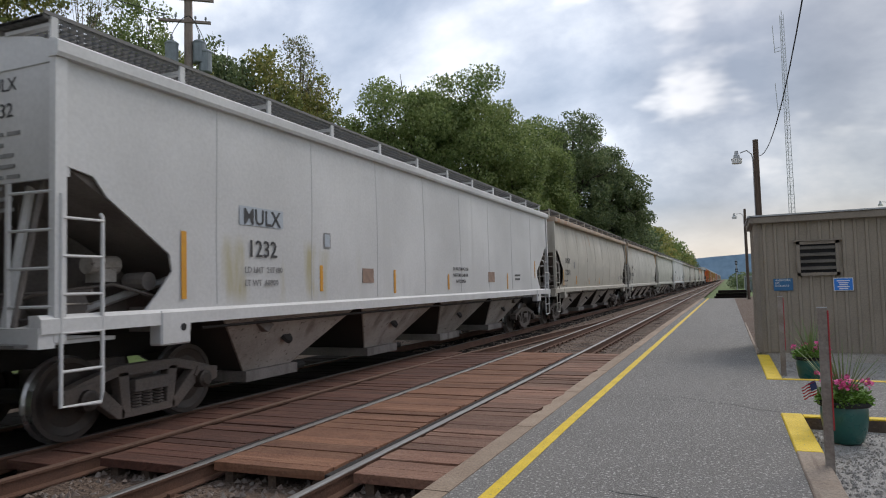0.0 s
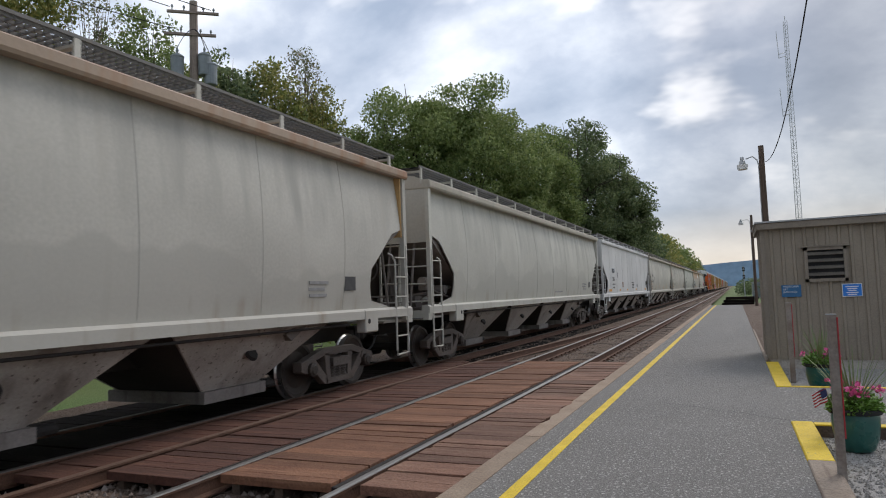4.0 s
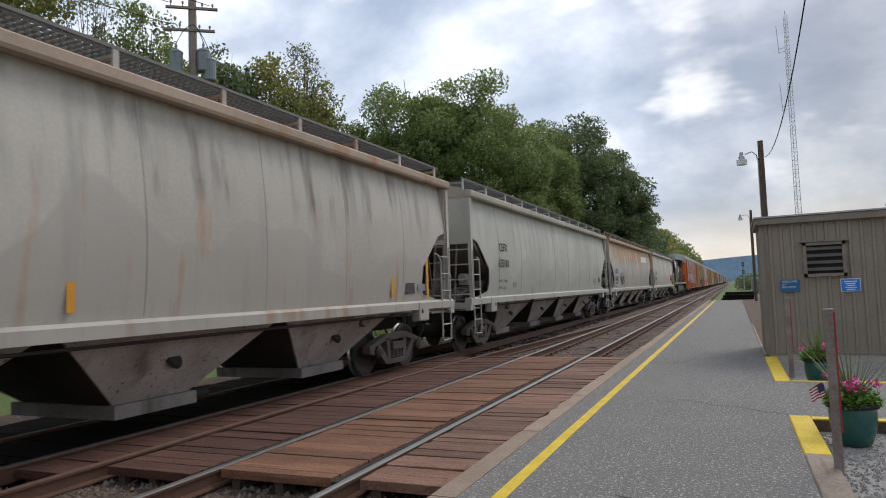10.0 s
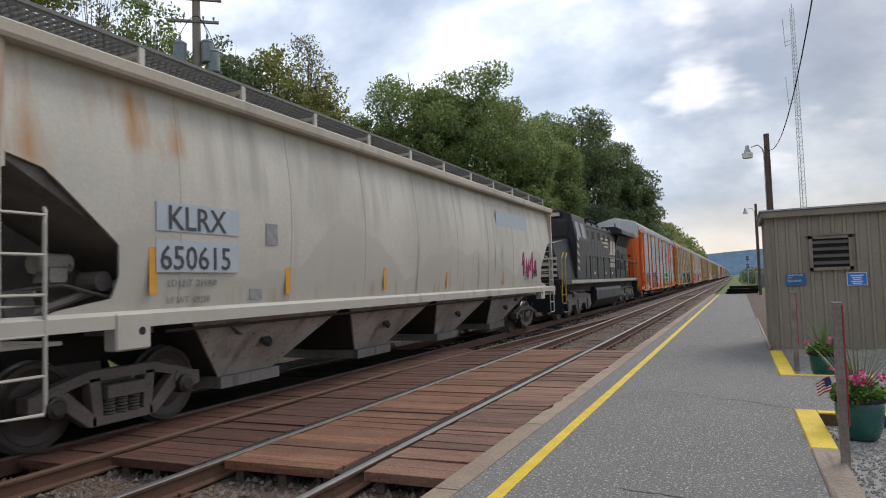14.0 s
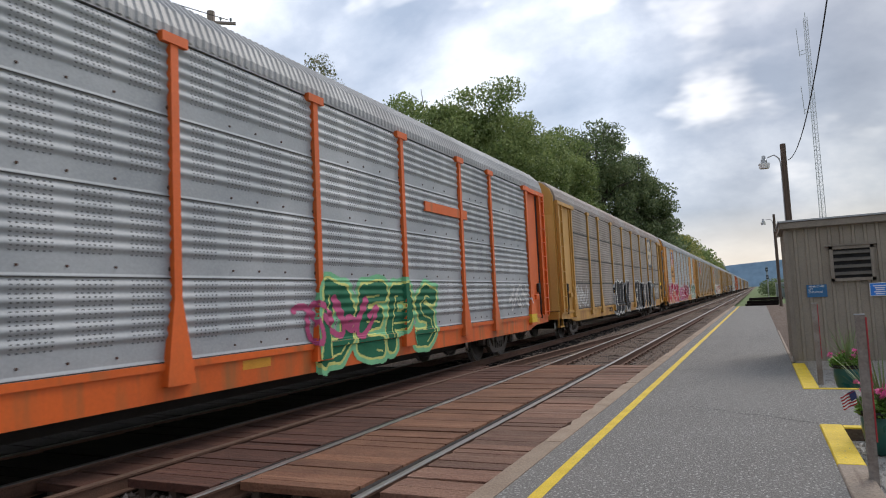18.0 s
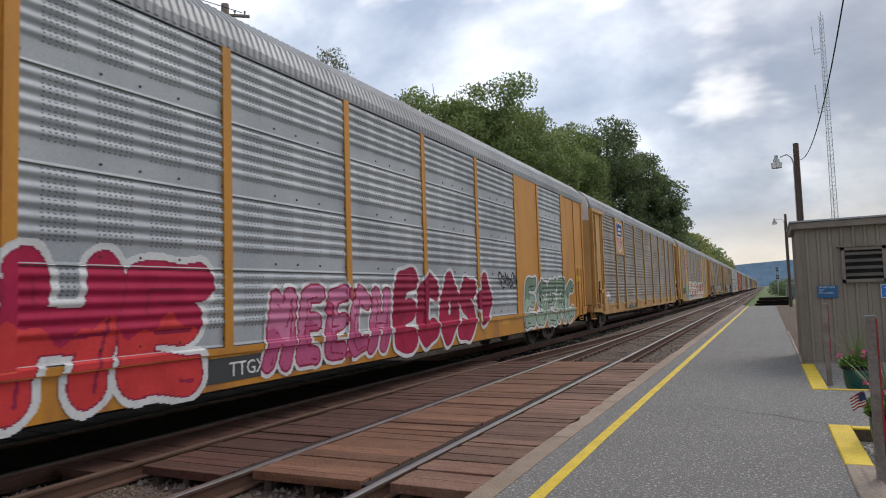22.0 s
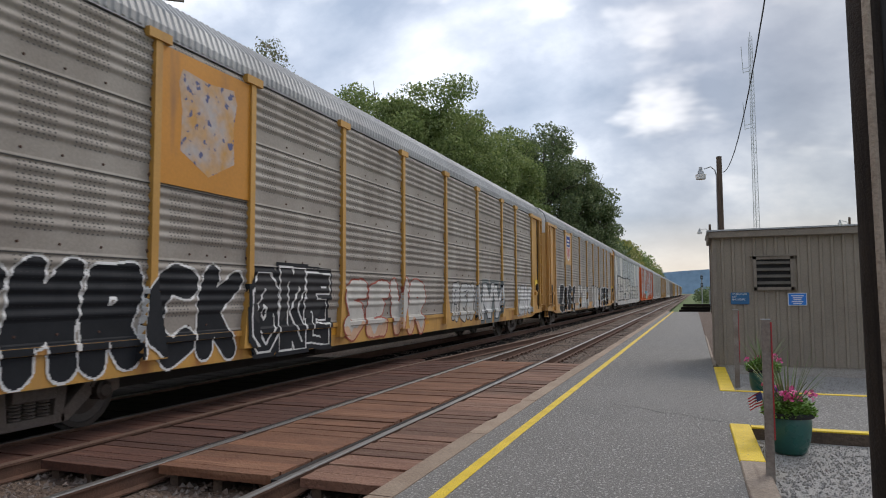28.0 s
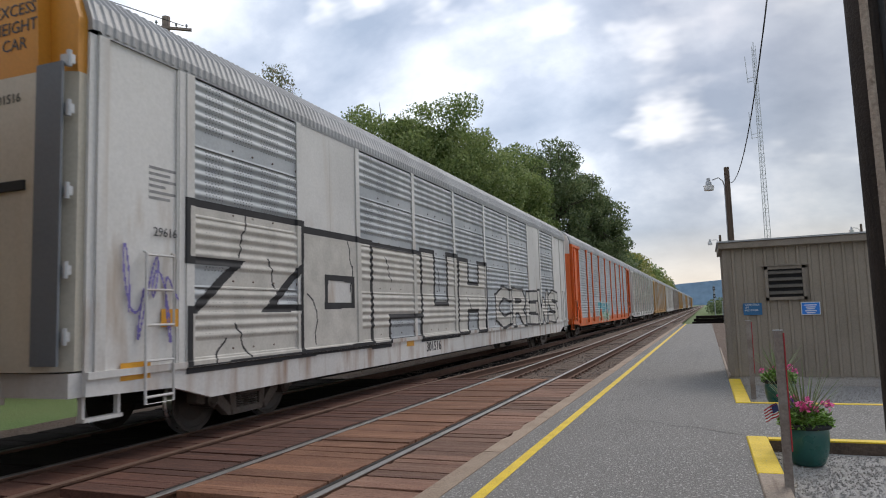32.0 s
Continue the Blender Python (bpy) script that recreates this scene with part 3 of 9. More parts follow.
def rock(bm, c, r):
    vs = []
    for d in ((1, 0, 0), (-1, 0, 0), (0, 1, 0), (0, -1, 0), (0, 0, 1), (0, 0, -1)):
        vs.append(bm.verts.new(Vector(c) + Vector(d) * r * random.uniform(0.65, 1.25) + Vector([random.uniform(-0.3, 0.3) * r for _ in range(3)])))
    for a, b, e in ((0, 2, 4), (2, 1, 4), (1, 3, 4), (3, 0, 4), (2, 0, 5), (1, 2, 5), (3, 1, 5), (0, 3, 5)):
        bm.faces.new((vs[a], vs[b], vs[e]))


def loose_stones():
    bm = bmesh.new()
    rng = random.Random(5)
    for _ in range(7000):
        x = rng.uniform(-7.2, 0.9)
        if rng.random() < 0.55:
            y = rng.uniform(2.5, 6.3)
        else:
            y = 16.4 + 26 * rng.random() ** 1.6
        if any(abs(x - r) < 0.09 for r in RAILS.values()):
            continue
        rock(bm, (x, y, -0.205 + rng.uniform(-0.02, 0.02)), rng.uniform(0.02, 0.045))
    solid("ballast_stones", bm, M_STONE, "loose angular ballast stones between the ties", "ballast", "stuff")
    bm = bmesh.new()
    for _ in range(13000):
        y = rng.uniform(4.5, 9.3) if rng.random() < 0.75 else rng.uniform(12.6, 16.0)
        x = rng.uniform(3.9, 7.5)
        rock(bm, (x, y, -0.082), rng.uniform(0.008, 0.017))
    solid("gravel_stones", bm, M_GRAVEL, "loose grey stone chips in the yard", "gravel", "stuff")


def platform():
    bm = bmesh.new()
    ys = [-14 + i * 2 for i in range(38)]
    rings = []
    for y in ys:
        s = edge_shift(y)
        rings.append([bm.verts.new(p) for p in ((KERB_R + s, y, -0.3), (KERB_R + s, y, PLAT_Z), (PLAT_R, y, PLAT_Z), (PLAT_R, y, -0.3))])
    for a, b in zip(rings, rings[1:]):
        for i in range(3):
            bm.faces.new((a[i], a[i + 1], b[i + 1], b[i]))
    bm.faces.new(rings[0]), bm.faces.new(rings[-1])
    plat = solid("platform", bm, M_ASPHALT, "grey worn asphalt station platform", "platform", "structure")
    solid("walkway", box(bmesh.new(), PLAT_R - 0.001, 12.0, 9.52, 12.38, -0.3, PLAT_Z - 0.003), M_ASPHALT, "asphalt walkway leading off the platform", "walkway", "structure")
    line = bmesh.new()
    pr = None
    for i in range(150):
        y = -14 + i * 0.5
        w = 0.003 * noise.noise((y * 2, 0, 0))
        x = 1.435 + 1.1 * edge_shift(y) + w
        c = [line.verts.new(p) for p in ((x, y, PLAT_Z + 0.004), (x + 0.11 + w, y, PLAT_Z + 0.004))]
        if pr:
            line.faces.new((pr[0], pr[1], c[1], c[0]))
        pr = c
    ob = solid("edge_line", line, M_YELLOW, "worn yellow safety line painted along the platform edge", "marking", "structure")
    # long thin cracks and a joint across the asphalt
    cr = bmesh.new()
    for x0, y0, x1, y1, n in ((1.3, 14.9, 3.6, 15.1, 30), (2.2, 10.6, 3.68, 9.6, 24), (2.3, 6.0, 3.6, 5.7, 20), (1.25, 24, 3.6, 24.3, 12)):
        pr = None
        for i in range(n + 1):
            u = i / n
            x, y = x0 + (x1 - x0) * u, y0 + (y1 - y0) * u + 0.12 * noise.noise((u * 6, y0, 0))
            w = 0.006 + 0.006 * abs(noise.noise((u * 9, y0, 5)))
            c = [cr.verts.new((x, y - w, PLAT_Z + 0.003)), cr.verts.new((x, y + w, PLAT_Z + 0.003))]
            if pr:
                cr.faces.new((pr[0], c[0], c[1], pr[1]))
            pr = c
    solid("asphalt_cracks", cr, M_CRACK, "dark meandering cracks in the asphalt", "crack", "structure")
    kerb = thing("platform_kerb", "tan concrete kerb blocks with chipped edges along platform", "kerb", kind="structure")
    y = -14.0
    k = 0
    while y < 60:
        ln = 2.45
        s = edge_shift(y)
        key = k % 4

        def block(bm, key=key):
            rng = random.Random(key)
            pts = []
            n = 10
            for i in range(n + 1):
                pts.append((0 - 0.006 * rng.random() + (0.04 if rng.random() < 0.05 else 0), i * (ln - 0.015) / n))
            lo = [bm.verts.new((x, yy, -0.32)) for x, yy in pts]
            hi = [bm.verts.new((x, yy, 0.003 * rng.random())) for x, yy in pts]
            lo2 = [bm.verts.new((0.2, yy, -0.32)) for x, yy in pts]
            hi2 = [bm.verts.new((0.2, yy, 0.003 * rng.random())) for x, yy in pts]
            for i in range(n):
                bm.faces.new((lo[i], lo[i + 1], hi[i + 1], hi[i]))
                bm.faces.new((hi[i], hi[i + 1], hi2[i + 1], hi2[i]))
                bm.faces.new((hi2[i], hi2[i + 1], lo2[i + 1], lo2[i]))
            for e in (0, n):
                bm.faces.new((lo[e], hi[e], hi2[e], lo2[e]))
            return bm
        shared(("kerb", key), block, "kerb_block", M_KERB, kerb, pose(KERB_L + s - 0.002, y, PLAT_Z + 0.004, 0, 0, -0.24 if y > 7 else 0))
        y += ln
        k += 1


def crossing():
    """Timber crossing: planks across the tracks in strips between the rails."""
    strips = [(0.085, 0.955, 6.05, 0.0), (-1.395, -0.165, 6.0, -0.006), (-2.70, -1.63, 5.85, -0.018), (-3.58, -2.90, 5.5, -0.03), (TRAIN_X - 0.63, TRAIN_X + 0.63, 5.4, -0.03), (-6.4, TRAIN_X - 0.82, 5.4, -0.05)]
    # last two strips take the black wood that paints the train's shade
    woods_of = (M_PLANKGREY, M_PLANK, M_PLANKRED, M_PLANKRED, M_SHADETAR, M_SHADETAR)
    cr = thing("timber_crossing", "reddish-brown plank crossing laid between the rails", "crossing", kind="structure")
    rng = random.Random(11)
    for k, (x0, x1, y0, dz) in enumerate(strips):
        y = y0
        while y < PLANK_Y1 - 0.1:
            w = rng.choice((0.15, 0.19, 0.22, 0.24, 0.27)) if k < 3 else rng.choice((0.21, 0.24, 0.27))
            cut = rng.choice((0.0, 0.0, 0.02, 0.05)) if k == 0 else 0.0
            lx = x1 - x0 - cut

            def plank(bm, lx=lx, w=w, cut=cut):
                # one end split or broken where the board is short
                g = 0.5 * cut
                hexa(bm, [(0, 0, -0.085), (lx - g, 0, -0.085), (lx, w - 0.007, -0.085), (0, w - 0.007, -0.085)], [(0, 0, 0), (lx - g, 0, 0), (lx, w - 0.007, 0), (0, w - 0.007, 0)])
                bmesh.ops.bevel(bm, geom=bm.edges[:], offset=0.004, segments=1, affect="EDGES")
                return bm
            tilt = rng.uniform(-1.5, 1.5) if k == 0 else rng.uniform(-0.7, 0.7)
            shared(("plank", k, w, cut), plank, "plank", woods_of[k], cr, pose(x0 + rng.uniform(-0.012, 0.012), y, dz + rng.uniform(-0.012, 0.006), tilt, rng.uniform(-0.3, 0.3), rng.uniform(-0.45, 0.45)))
            y += w
    # dark strip beside each near rail: flange gap with its shadow painted in
    for x0, x1 in ((-0.155, -0.045), (-1.62, -1.505)):
        part("flangeway", box(bmesh.new(), x0, x1, 5.98, PLANK_Y1 - 0.1, -0.10, -0.028), M_GROOVE, cr, "dark strip painting the shadowed gap beside the rail")
    bm = bmesh.new()
    for x0, x1, y0, dz in strips:
        n = 3 if x1 - x0 > 1 else 2
        for i in range(n):
            x = x0 + 0.1 + (x1 - x0 - 0.25) * i / (n - 1)
            box(bm, x, x + 0.09, y0 + 0.04, PLANK_Y1 - 0.1, -0.33, -0.088 + dz)
    part("bearer", bm, M_TIE, cr)


def right_kerbs():
    k = thing("timber_kerb", "weathered grey timber edging with yellow painted ends", "kerb", kind="structure")
    for y0, y1, mt, nm in ((-9.0, -3.4, M_TIMBER, "timber"), (-3.38, 1.9, M_TIMBER, "timber"), (1.92, 7.63, M_TIMBER, "timber"), (7.63, 9.5, M_YELLOW, "painted_end"), (12.38, 15.98, M_YELLOW, "painted_end")):
        bm = box(bmesh.new(), PLAT_R + 0.004, PLAT_R + 0.225, y0, y1, -0.2, PLAT_Z + 0.012)
        part(nm, bm, mt, k, "yellow paint" if mt is M_YELLOW else "", bevel=0.012)
    for y0, y1 in ((9.36, 9.5), (12.38, 12.50)):
        part("edging", box(bmesh.new(), PLAT_R + 0.23, 11.5, y0, y1, -0.2, PLAT_Z - 0.012), M_TIE, k, "dark timber edging")
        part("painted_edge", box(bmesh.new(), PLAT_R + 0.23, 11.5, y0, y1, PLAT_Z - 0.0118, PLAT_Z + 0.006), M_YELLOW, k, "yellow paint", bevel=0.003)
    for y0, y1 in ((16.3, 19.5), (19.52, 23), (23.02, 27)):
        part("timber", box(bmesh.new(), PLAT_R + 0.004, PLAT_R + 0.06, y0, y1, -0.2, PLAT_Z + 0.012), M_TIMBER, k, bevel=0.01)


def lift_shed():
    """Small shed with ribbed metal siding, louvre, fascia and signs."""
    X0, X1, Y0, Y1 = 3.76, 8.2, 16.05, 18.3
    sh = thing("equipment_shed", "small brown ribbed metal shed with flat roof beside platform", "shed")
    # board-and-batten style ribbed siding on the front and the track side
    def wall(bm, a, b, horizontal):
        pts, x = [], a
        while x < b - 0.01:
            pts += [(x, 0), (x + 0.125, 0), (x + 0.14, -0.025), (x + 0.185, -0.025), (x + 0.20, 0)]
            x += 0.20
        pts = [(min(p, b), q) for p, q in pts] + [(b, 0), (b, 0.08), (a, 0.08)]
        return pts
    p = wall(None, X0, X1, True)
    part("front_wall", prism(bmesh.new(), [(x, Y0 + q) for x, q in p], "z", 0.10, 2.72), M_SIDING, sh)
    p = wall(None, Y0 + 0.09, Y1, True)
    part("side_wall", prism(bmesh.new(), [(X0 + q, y) for y, q in p], "z", 0.10, 2.72), M_SIDING, sh)
    part("side_wall", box(bmesh.new(), X1 - 0.08, X1, Y0 + 0.09, Y1, 0.10, 2.72), M_SIDING, sh)
    part("back_wall", box(bmesh.new(), X0 + 0.09, X1 - 0.09, Y1 - 0.08, Y1, 0.10, 2.72), M_SIDING, sh)
    part("corner_trim", box(bmesh.new(), X0 - 0.035, X0 + 0.05, Y0 - 0.035, Y0 + 0.02, 0.10, 2.72), M_TRIM, sh)
    part("foundation", box(bmesh.new(), X0 + 0.02, X1 - 0.02, Y0 + 0.02, Y1 - 0.02, -0.25, 0.12), M_CONC, sh, "pale concrete footing")
    bm = bmesh.new()
    hexa(bm, [(X0 - 0.10, Y0 - 0.14, 2.70), (X1 + 0.1, Y0 - 0.14, 2.72), (X1 + 0.1, Y1 + 0.1, 2.72), (X0 - 0.10, Y1 + 0.1, 2.70)],
         [(X0 - 0.10, Y0 - 0.14, 2.83), (X1 + 0.1, Y0 - 0.14, 2.87), (X1 + 0.1, Y1 + 0.1, 2.87), (X0 - 0.10, Y1 + 0.1, 2.83)])
    part("fascia", bm, M_TRIM, sh, bevel=0.01)
    bm = hexa(bmesh.new(), [(X0 - 0.13, Y0 - 0.17, 2.832), (X1 + 0.13, Y0 - 0.17, 2.872), (X1 + 0.13, Y1 + 0.13, 2.872), (X0 - 0.13, Y1 + 0.13, 2.832)],
              [(X0 - 0.13, Y0 - 0.17, 2.862), (X1 + 0.13, Y0 - 0.17, 2.902), (X1 + 0.13, Y1 + 0.13, 2.902), (X0 - 0.13, Y1 + 0.13, 2.862)])
    part("roof_edge", bm, M_STEEL, sh, "pale metal drip edge")
    # louvre vent
    vx0, vx1, vz0, vz1 = 4.49, 5.23, 1.62, 2.30
    vent = part("vent", box(bmesh.new(), vx0 + 0.04, vx1 - 0.04, Y0 - 0.032, Y0 - 0.012, vz0 + 0.04, vz1 - 0.04), M_BLACK, sh, "dark louvred vent")
    bm = bmesh.new()
    for a in ((vx0, vx1, vz1 - 0.06, vz1), (vx0, vx1, vz0, vz0 + 0.06), (vx0, vx0 + 0.06, vz0, vz1), (vx1 - 0.06, vx1, vz0, vz1)):
        box(bm, a[0], a[1], Y0 - 0.075, Y0 - 0.011, a[2], a[3])
    part("vent_frame", bm, M_TRIM, vent)
    for i in range(4):
        z = vz0 + 0.115 + i * 0.135
        bm = hexa(bmesh.new(), [(vx0 + 0.06, Y0 - 0.085, z), (vx1 - 0.06, Y0 - 0.085, z), (vx1 - 0.06, Y0 - 0.035, z + 0.05), (vx0 + 0.06, Y0 - 0.035, z + 0.05)],
                  [(vx0 + 0.06, Y0 - 0.088, z + 0.015), (vx1 - 0.06, Y0 - 0.088, z + 0.015), (vx1 - 0.06, Y0 - 0.035, z + 0.065), (vx0 + 0.06, Y0 - 0.035, z + 0.065)])
        part("louvre", bm, M_LOUVRE, vent)
    part("vent_hood", box(bmesh.new(), vx0 - 0.06, vx1 + 0.06, Y0 - 0.10, Y0 - 0.012, vz1 + 0.004, vz1 + 0.03), M_TRIM, vent)
    # signs
    s1 = thing("blue_sign", "blue rectangular sign with white lettering on shed wall", "sign")
    part("plate", box(bmesh.new(), 4.052, 4.40, Y0 - 0.043, Y0 - 0.031, 1.335, 1.575), M_BLUE, s1, bevel=0.003)
    for i, w in enumerate(("WHEELCHAIR", "LIFT", "ENCLOSURE")):
        ob = lettering("text", w, 0.052, M_WHITE, s1, pose(4.085, Y0 - 0.0445, 1.525 - i * 0.055, 90, 0, 0), width=0.85)
        ob.data.transform(Matrix.Translation((-min(v.co.x for v in ob.data.vertices), 0, 0)))
    s2 = thing("accessible_sign", "small bright blue sign with white border on shed wall", "sign")
    a, b, c, d = 5.105, 5.445, 1.31, 1.563
    part("border", box(bmesh.new(), a, b, Y0 - 0.040, Y0 - 0.031, c, d), M_WHITE, s2, bevel=0.003)
    part("plate", box(bmesh.new(), a + 0.013, b - 0.013, Y0 - 0.045, Y0 - 0.0402, c + 0.013, d - 0.013), M_BRIGHTBLUE, s2, bevel=0.001)
    for z, w in ((1.505, 0.22), (1.465, 0.17), (1.428, 0.14), (1.39, 0.2), (1.352, 0.15)):
        part("text_bar", box(bmesh.new(), 5.275 - w / 2, 5.275 + w / 2, Y0 - 0.0475, Y0 - 0.0452, z - 0.009, z + 0.009), M_WHITE, s2)


# ---- poles, tower, planters, trees ----
def lamp_pole(x, y, top, head_x, head_z, label, r=0.095):
    p = thing("lamp_post", label, "street lamp")
    part("pole", rod(bmesh.new(), (x, y, -0.4), (x, y, top), r * 1.25, 12, r), M_POLE, p, smooth=False)
    bm = tube(bmesh.new(), [(x - r, y, top - 0.75), (x - r - 0.06, y, top - 0.5), (x - r - 0.2, y, top - 0.36), (head_x + 0.12, y, head_z + 0.22)], 0.022)
    part("arm", bm, M_STEEL, p)
    head = part("lamp_head", lathe(bmesh.new(), [(0, 0.30), (0.06, 0.30), (0.07, 0.18), (0.10, 0.15), (0.11, 0.06), (0.10, 0.04)], 12, pose(head_x, y, head_z)), M_STEEL, p, "grey lamp housing")
    part("refractor", lathe(bmesh.new(), [(0.10, 0.04), (0.19, 0.02), (0.17, -0.16), (0.0, -0.17)], 12, pose(head_x, y, head_z)), M_WHITE, head, "pale refractor bowl")
    bm = rod(bmesh.new(), (x - r - 0.015, y, 0), (x - r - 0.015, y, top - 0.7), 0.02, 6)
    part("conduit", bm, M_STEEL, p)
    return p


def wire(name, a, b, sag, r, label, n=16, parent=None, mat=None):
    a, b = Vector(a), Vector(b)
    bm = tube(bmesh.new(), [a.lerp(b, i / n) - Vector((0, 0, sag * 4 * (i / n) * (1 - i / n))) for i in range(n + 1)], r)
    if parent:
        return part(name, bm, mat or M_BLACK, parent)
    return solid(name, bm, mat or M_BLACK, label, "cable")


def transformer_pole():
    x, y = -13.84, 19.1
    p = thing("utility_pole", "weathered wooden utility pole with crossarms and grey transformers", "utility pole")
    part("pole", rod(bmesh.new(), (x, y, 0.2), (x, y, 12.3), 0.19, 12, 0.135), M_GREYPOLE, p)
    d = Vector((0.73, 0.68, 0)).normalized()
    for z, l, off in ((11.85, 0.86, 0.1), (11.05, 0.86, 0.0)):
        c = Vector((x, y - 0.17, z)) + d * off
        arm = part("crossarm", rod(bmesh.new(), c - d * l + Vector((0, 0, -0.03)), c + d * l + Vector((0, 0, 0.03)), 0.06, 4), M_GREYPOLE, p)
        for s in (-0.8, -0.35, 0.4, 0.8):
            q = c + d * l * s
            part("insulator", lathe(bmesh.new(), [(0, 0.18), (0.03, 0.17), (0.045, 0.10), (0.02, 0.06), (0.02, 0)], 8, pose(q.x, q.y, q.z + 0.05)), M_TFGREY, arm)
    for q, z in ((-0.48, 9.5), (0.42, 9.62), (0.62, 9.3)):
        c = Vector((x, y - 0.1, z)) + d * q
        can = part("transformer", lathe(bmesh.new(), [(0, 0), (0.2, 0.0), (0.22, 0.03), (0.22, 0.68), (0.235, 0.70), (0.235, 0.74), (0.16, 0.80), (0, 0.82)], 16, pose(c.x, c.y, z)), M_TFGREY, p, "grey cylindrical transformer", smooth=False)
        part("bushing", lathe(bmesh.new(), [(0.03, 0), (0.05, 0.05), (0.03, 0.1), (0.05, 0.15), (0.015, 0.28), (0, 0.28)], 8, pose(c.x, c.y, z + 0.8)), M_TFGREY, can)
        wire("jumper", (c.x, c.y, z + 1.05), (x + 0.2, y - 0.2, 11.2), -0.15, 0.012, "", 6, p)
    for a, b in (((x - 0.5, y - 0.6, 12.0), (-26, -30, 13.5)), ((x + 0.5, y + 0.3, 12.0), (-25, -30, 13.2)), ((x - 0.4, y - 0.6, 11.2), (-26, -30, 12.2))):
        wire("line", a, b, 0.8, 0.014, "", 14, p)
    f = thing("utility_pole", "slender far utility pole among the trees", "utility pole")
    part("pole", rod(bmesh.new(), (-13.7, 58.3, 0), (-13.7, 58.3, 12.0), 0.17, 10, 0.12), M_GREYPOLE, f)
    part("crossarm", rod(bmesh.new(), (-14.9, 58.2, 11.3), (-12.6, 58.2, 11.3), 0.05, 4), M_GREYPOLE, f)
    part("lamp_arm", rod(bmesh.new(), (-13.7, 58.3, 9.6), (-12.4, 58.3, 9.75), 0.03, 6), M_STEEL, f)
    part("lamp_head", lathe(bmesh.new(), [(0, 0.12), (0.18, 0.08), (0.24, -0.02), (0.0, -0.14)], 12, pose(-12.2, 58.3, 9.75)), M_WHITE, f, "pale street lamp head")


def lattice_tower():
    x, y, H = 23.9, 250.0, 88.6
    t = thing("radio_tower", "tall slender grey lattice radio mast with side antennas", "radio tower")
    w0, w1 = 2.0, 1.15

    def leg(k, z):
        w = (w0 + (w1 - w0) * z / H) / 2
        a = math.radians(90 + 120 * k)
        return Vector((x + w * 1.15 * math.cos(a), y + w * 1.15 * math.sin(a), z))
    for k in range(3):
        part("leg", rod(bmesh.new(), leg(k, 0), leg(k, H), 0.11, 6, 0.07), M_STEEL, t)
    bm = bmesh.new()
    n = 62
    for i in range(n):
        a, b = H * i / n, H * (i + 1) / n
        for k in range(3):
            j = (k + 1) % 3
            rod(bm, leg(k, a), leg(j, a), 0.035, 4)
            rod(bm, leg(k, a), leg(j, b), 0.035, 4)
    part("bracing", bm, M_STEEL, t)
    for z in (78.0, 58.5):
        bm = bmesh.new()
        rod(bm, (x - 0.6, y, z), (x - 2.5, y, z - 0.3), 0.09, 5)
        rod(bm, (x - 0.6, y, z - 1.3), (x - 2.5, y, z - 1.5), 0.09, 5)
        rod(bm, (x - 2.5, y, z - 1.9), (x - 2.9, y, z + 7.6), 0.10, 5)
        part("antenna", bm, M_STEEL, t)
    part("top_light", rod(bmesh.new(), (x, y, H), (x, y, H + 1.6), 0.12, 6), M_STEEL, t)


def near_pole():
    x, y = 4.575, 6.35
    p = thing("utility_pole", "dark weathered wooden utility pole with pipe conduit by platform", "utility pole")
    part("pole", rod(bmesh.new(), (x + 0.05, y, -0.3), (x - 0.06, y, 9.2), 0.165, 18, 0.13), M_TARPOLE, p, smooth=True)
    part("conduit", rod(bmesh.new(), (x - 0.03, y - 0.19, -0.1), (x - 0.10, y - 0.165, 8.0), 0.028, 8), M_TIMBER, p, "tan cable guard")
    part("conduit", rod(bmesh.new(), (x + 0.07, y - 0.18, -0.1), (x + 0.01, y - 0.16, 8.5), 0.02, 8), M_BLACK, p)
    wire("overhead_cable", (4.48, 27.72, 6.0), (x, y, 8.0), 1.36, 0.012, "black overhead cable slung between lamp pole and utility pole")


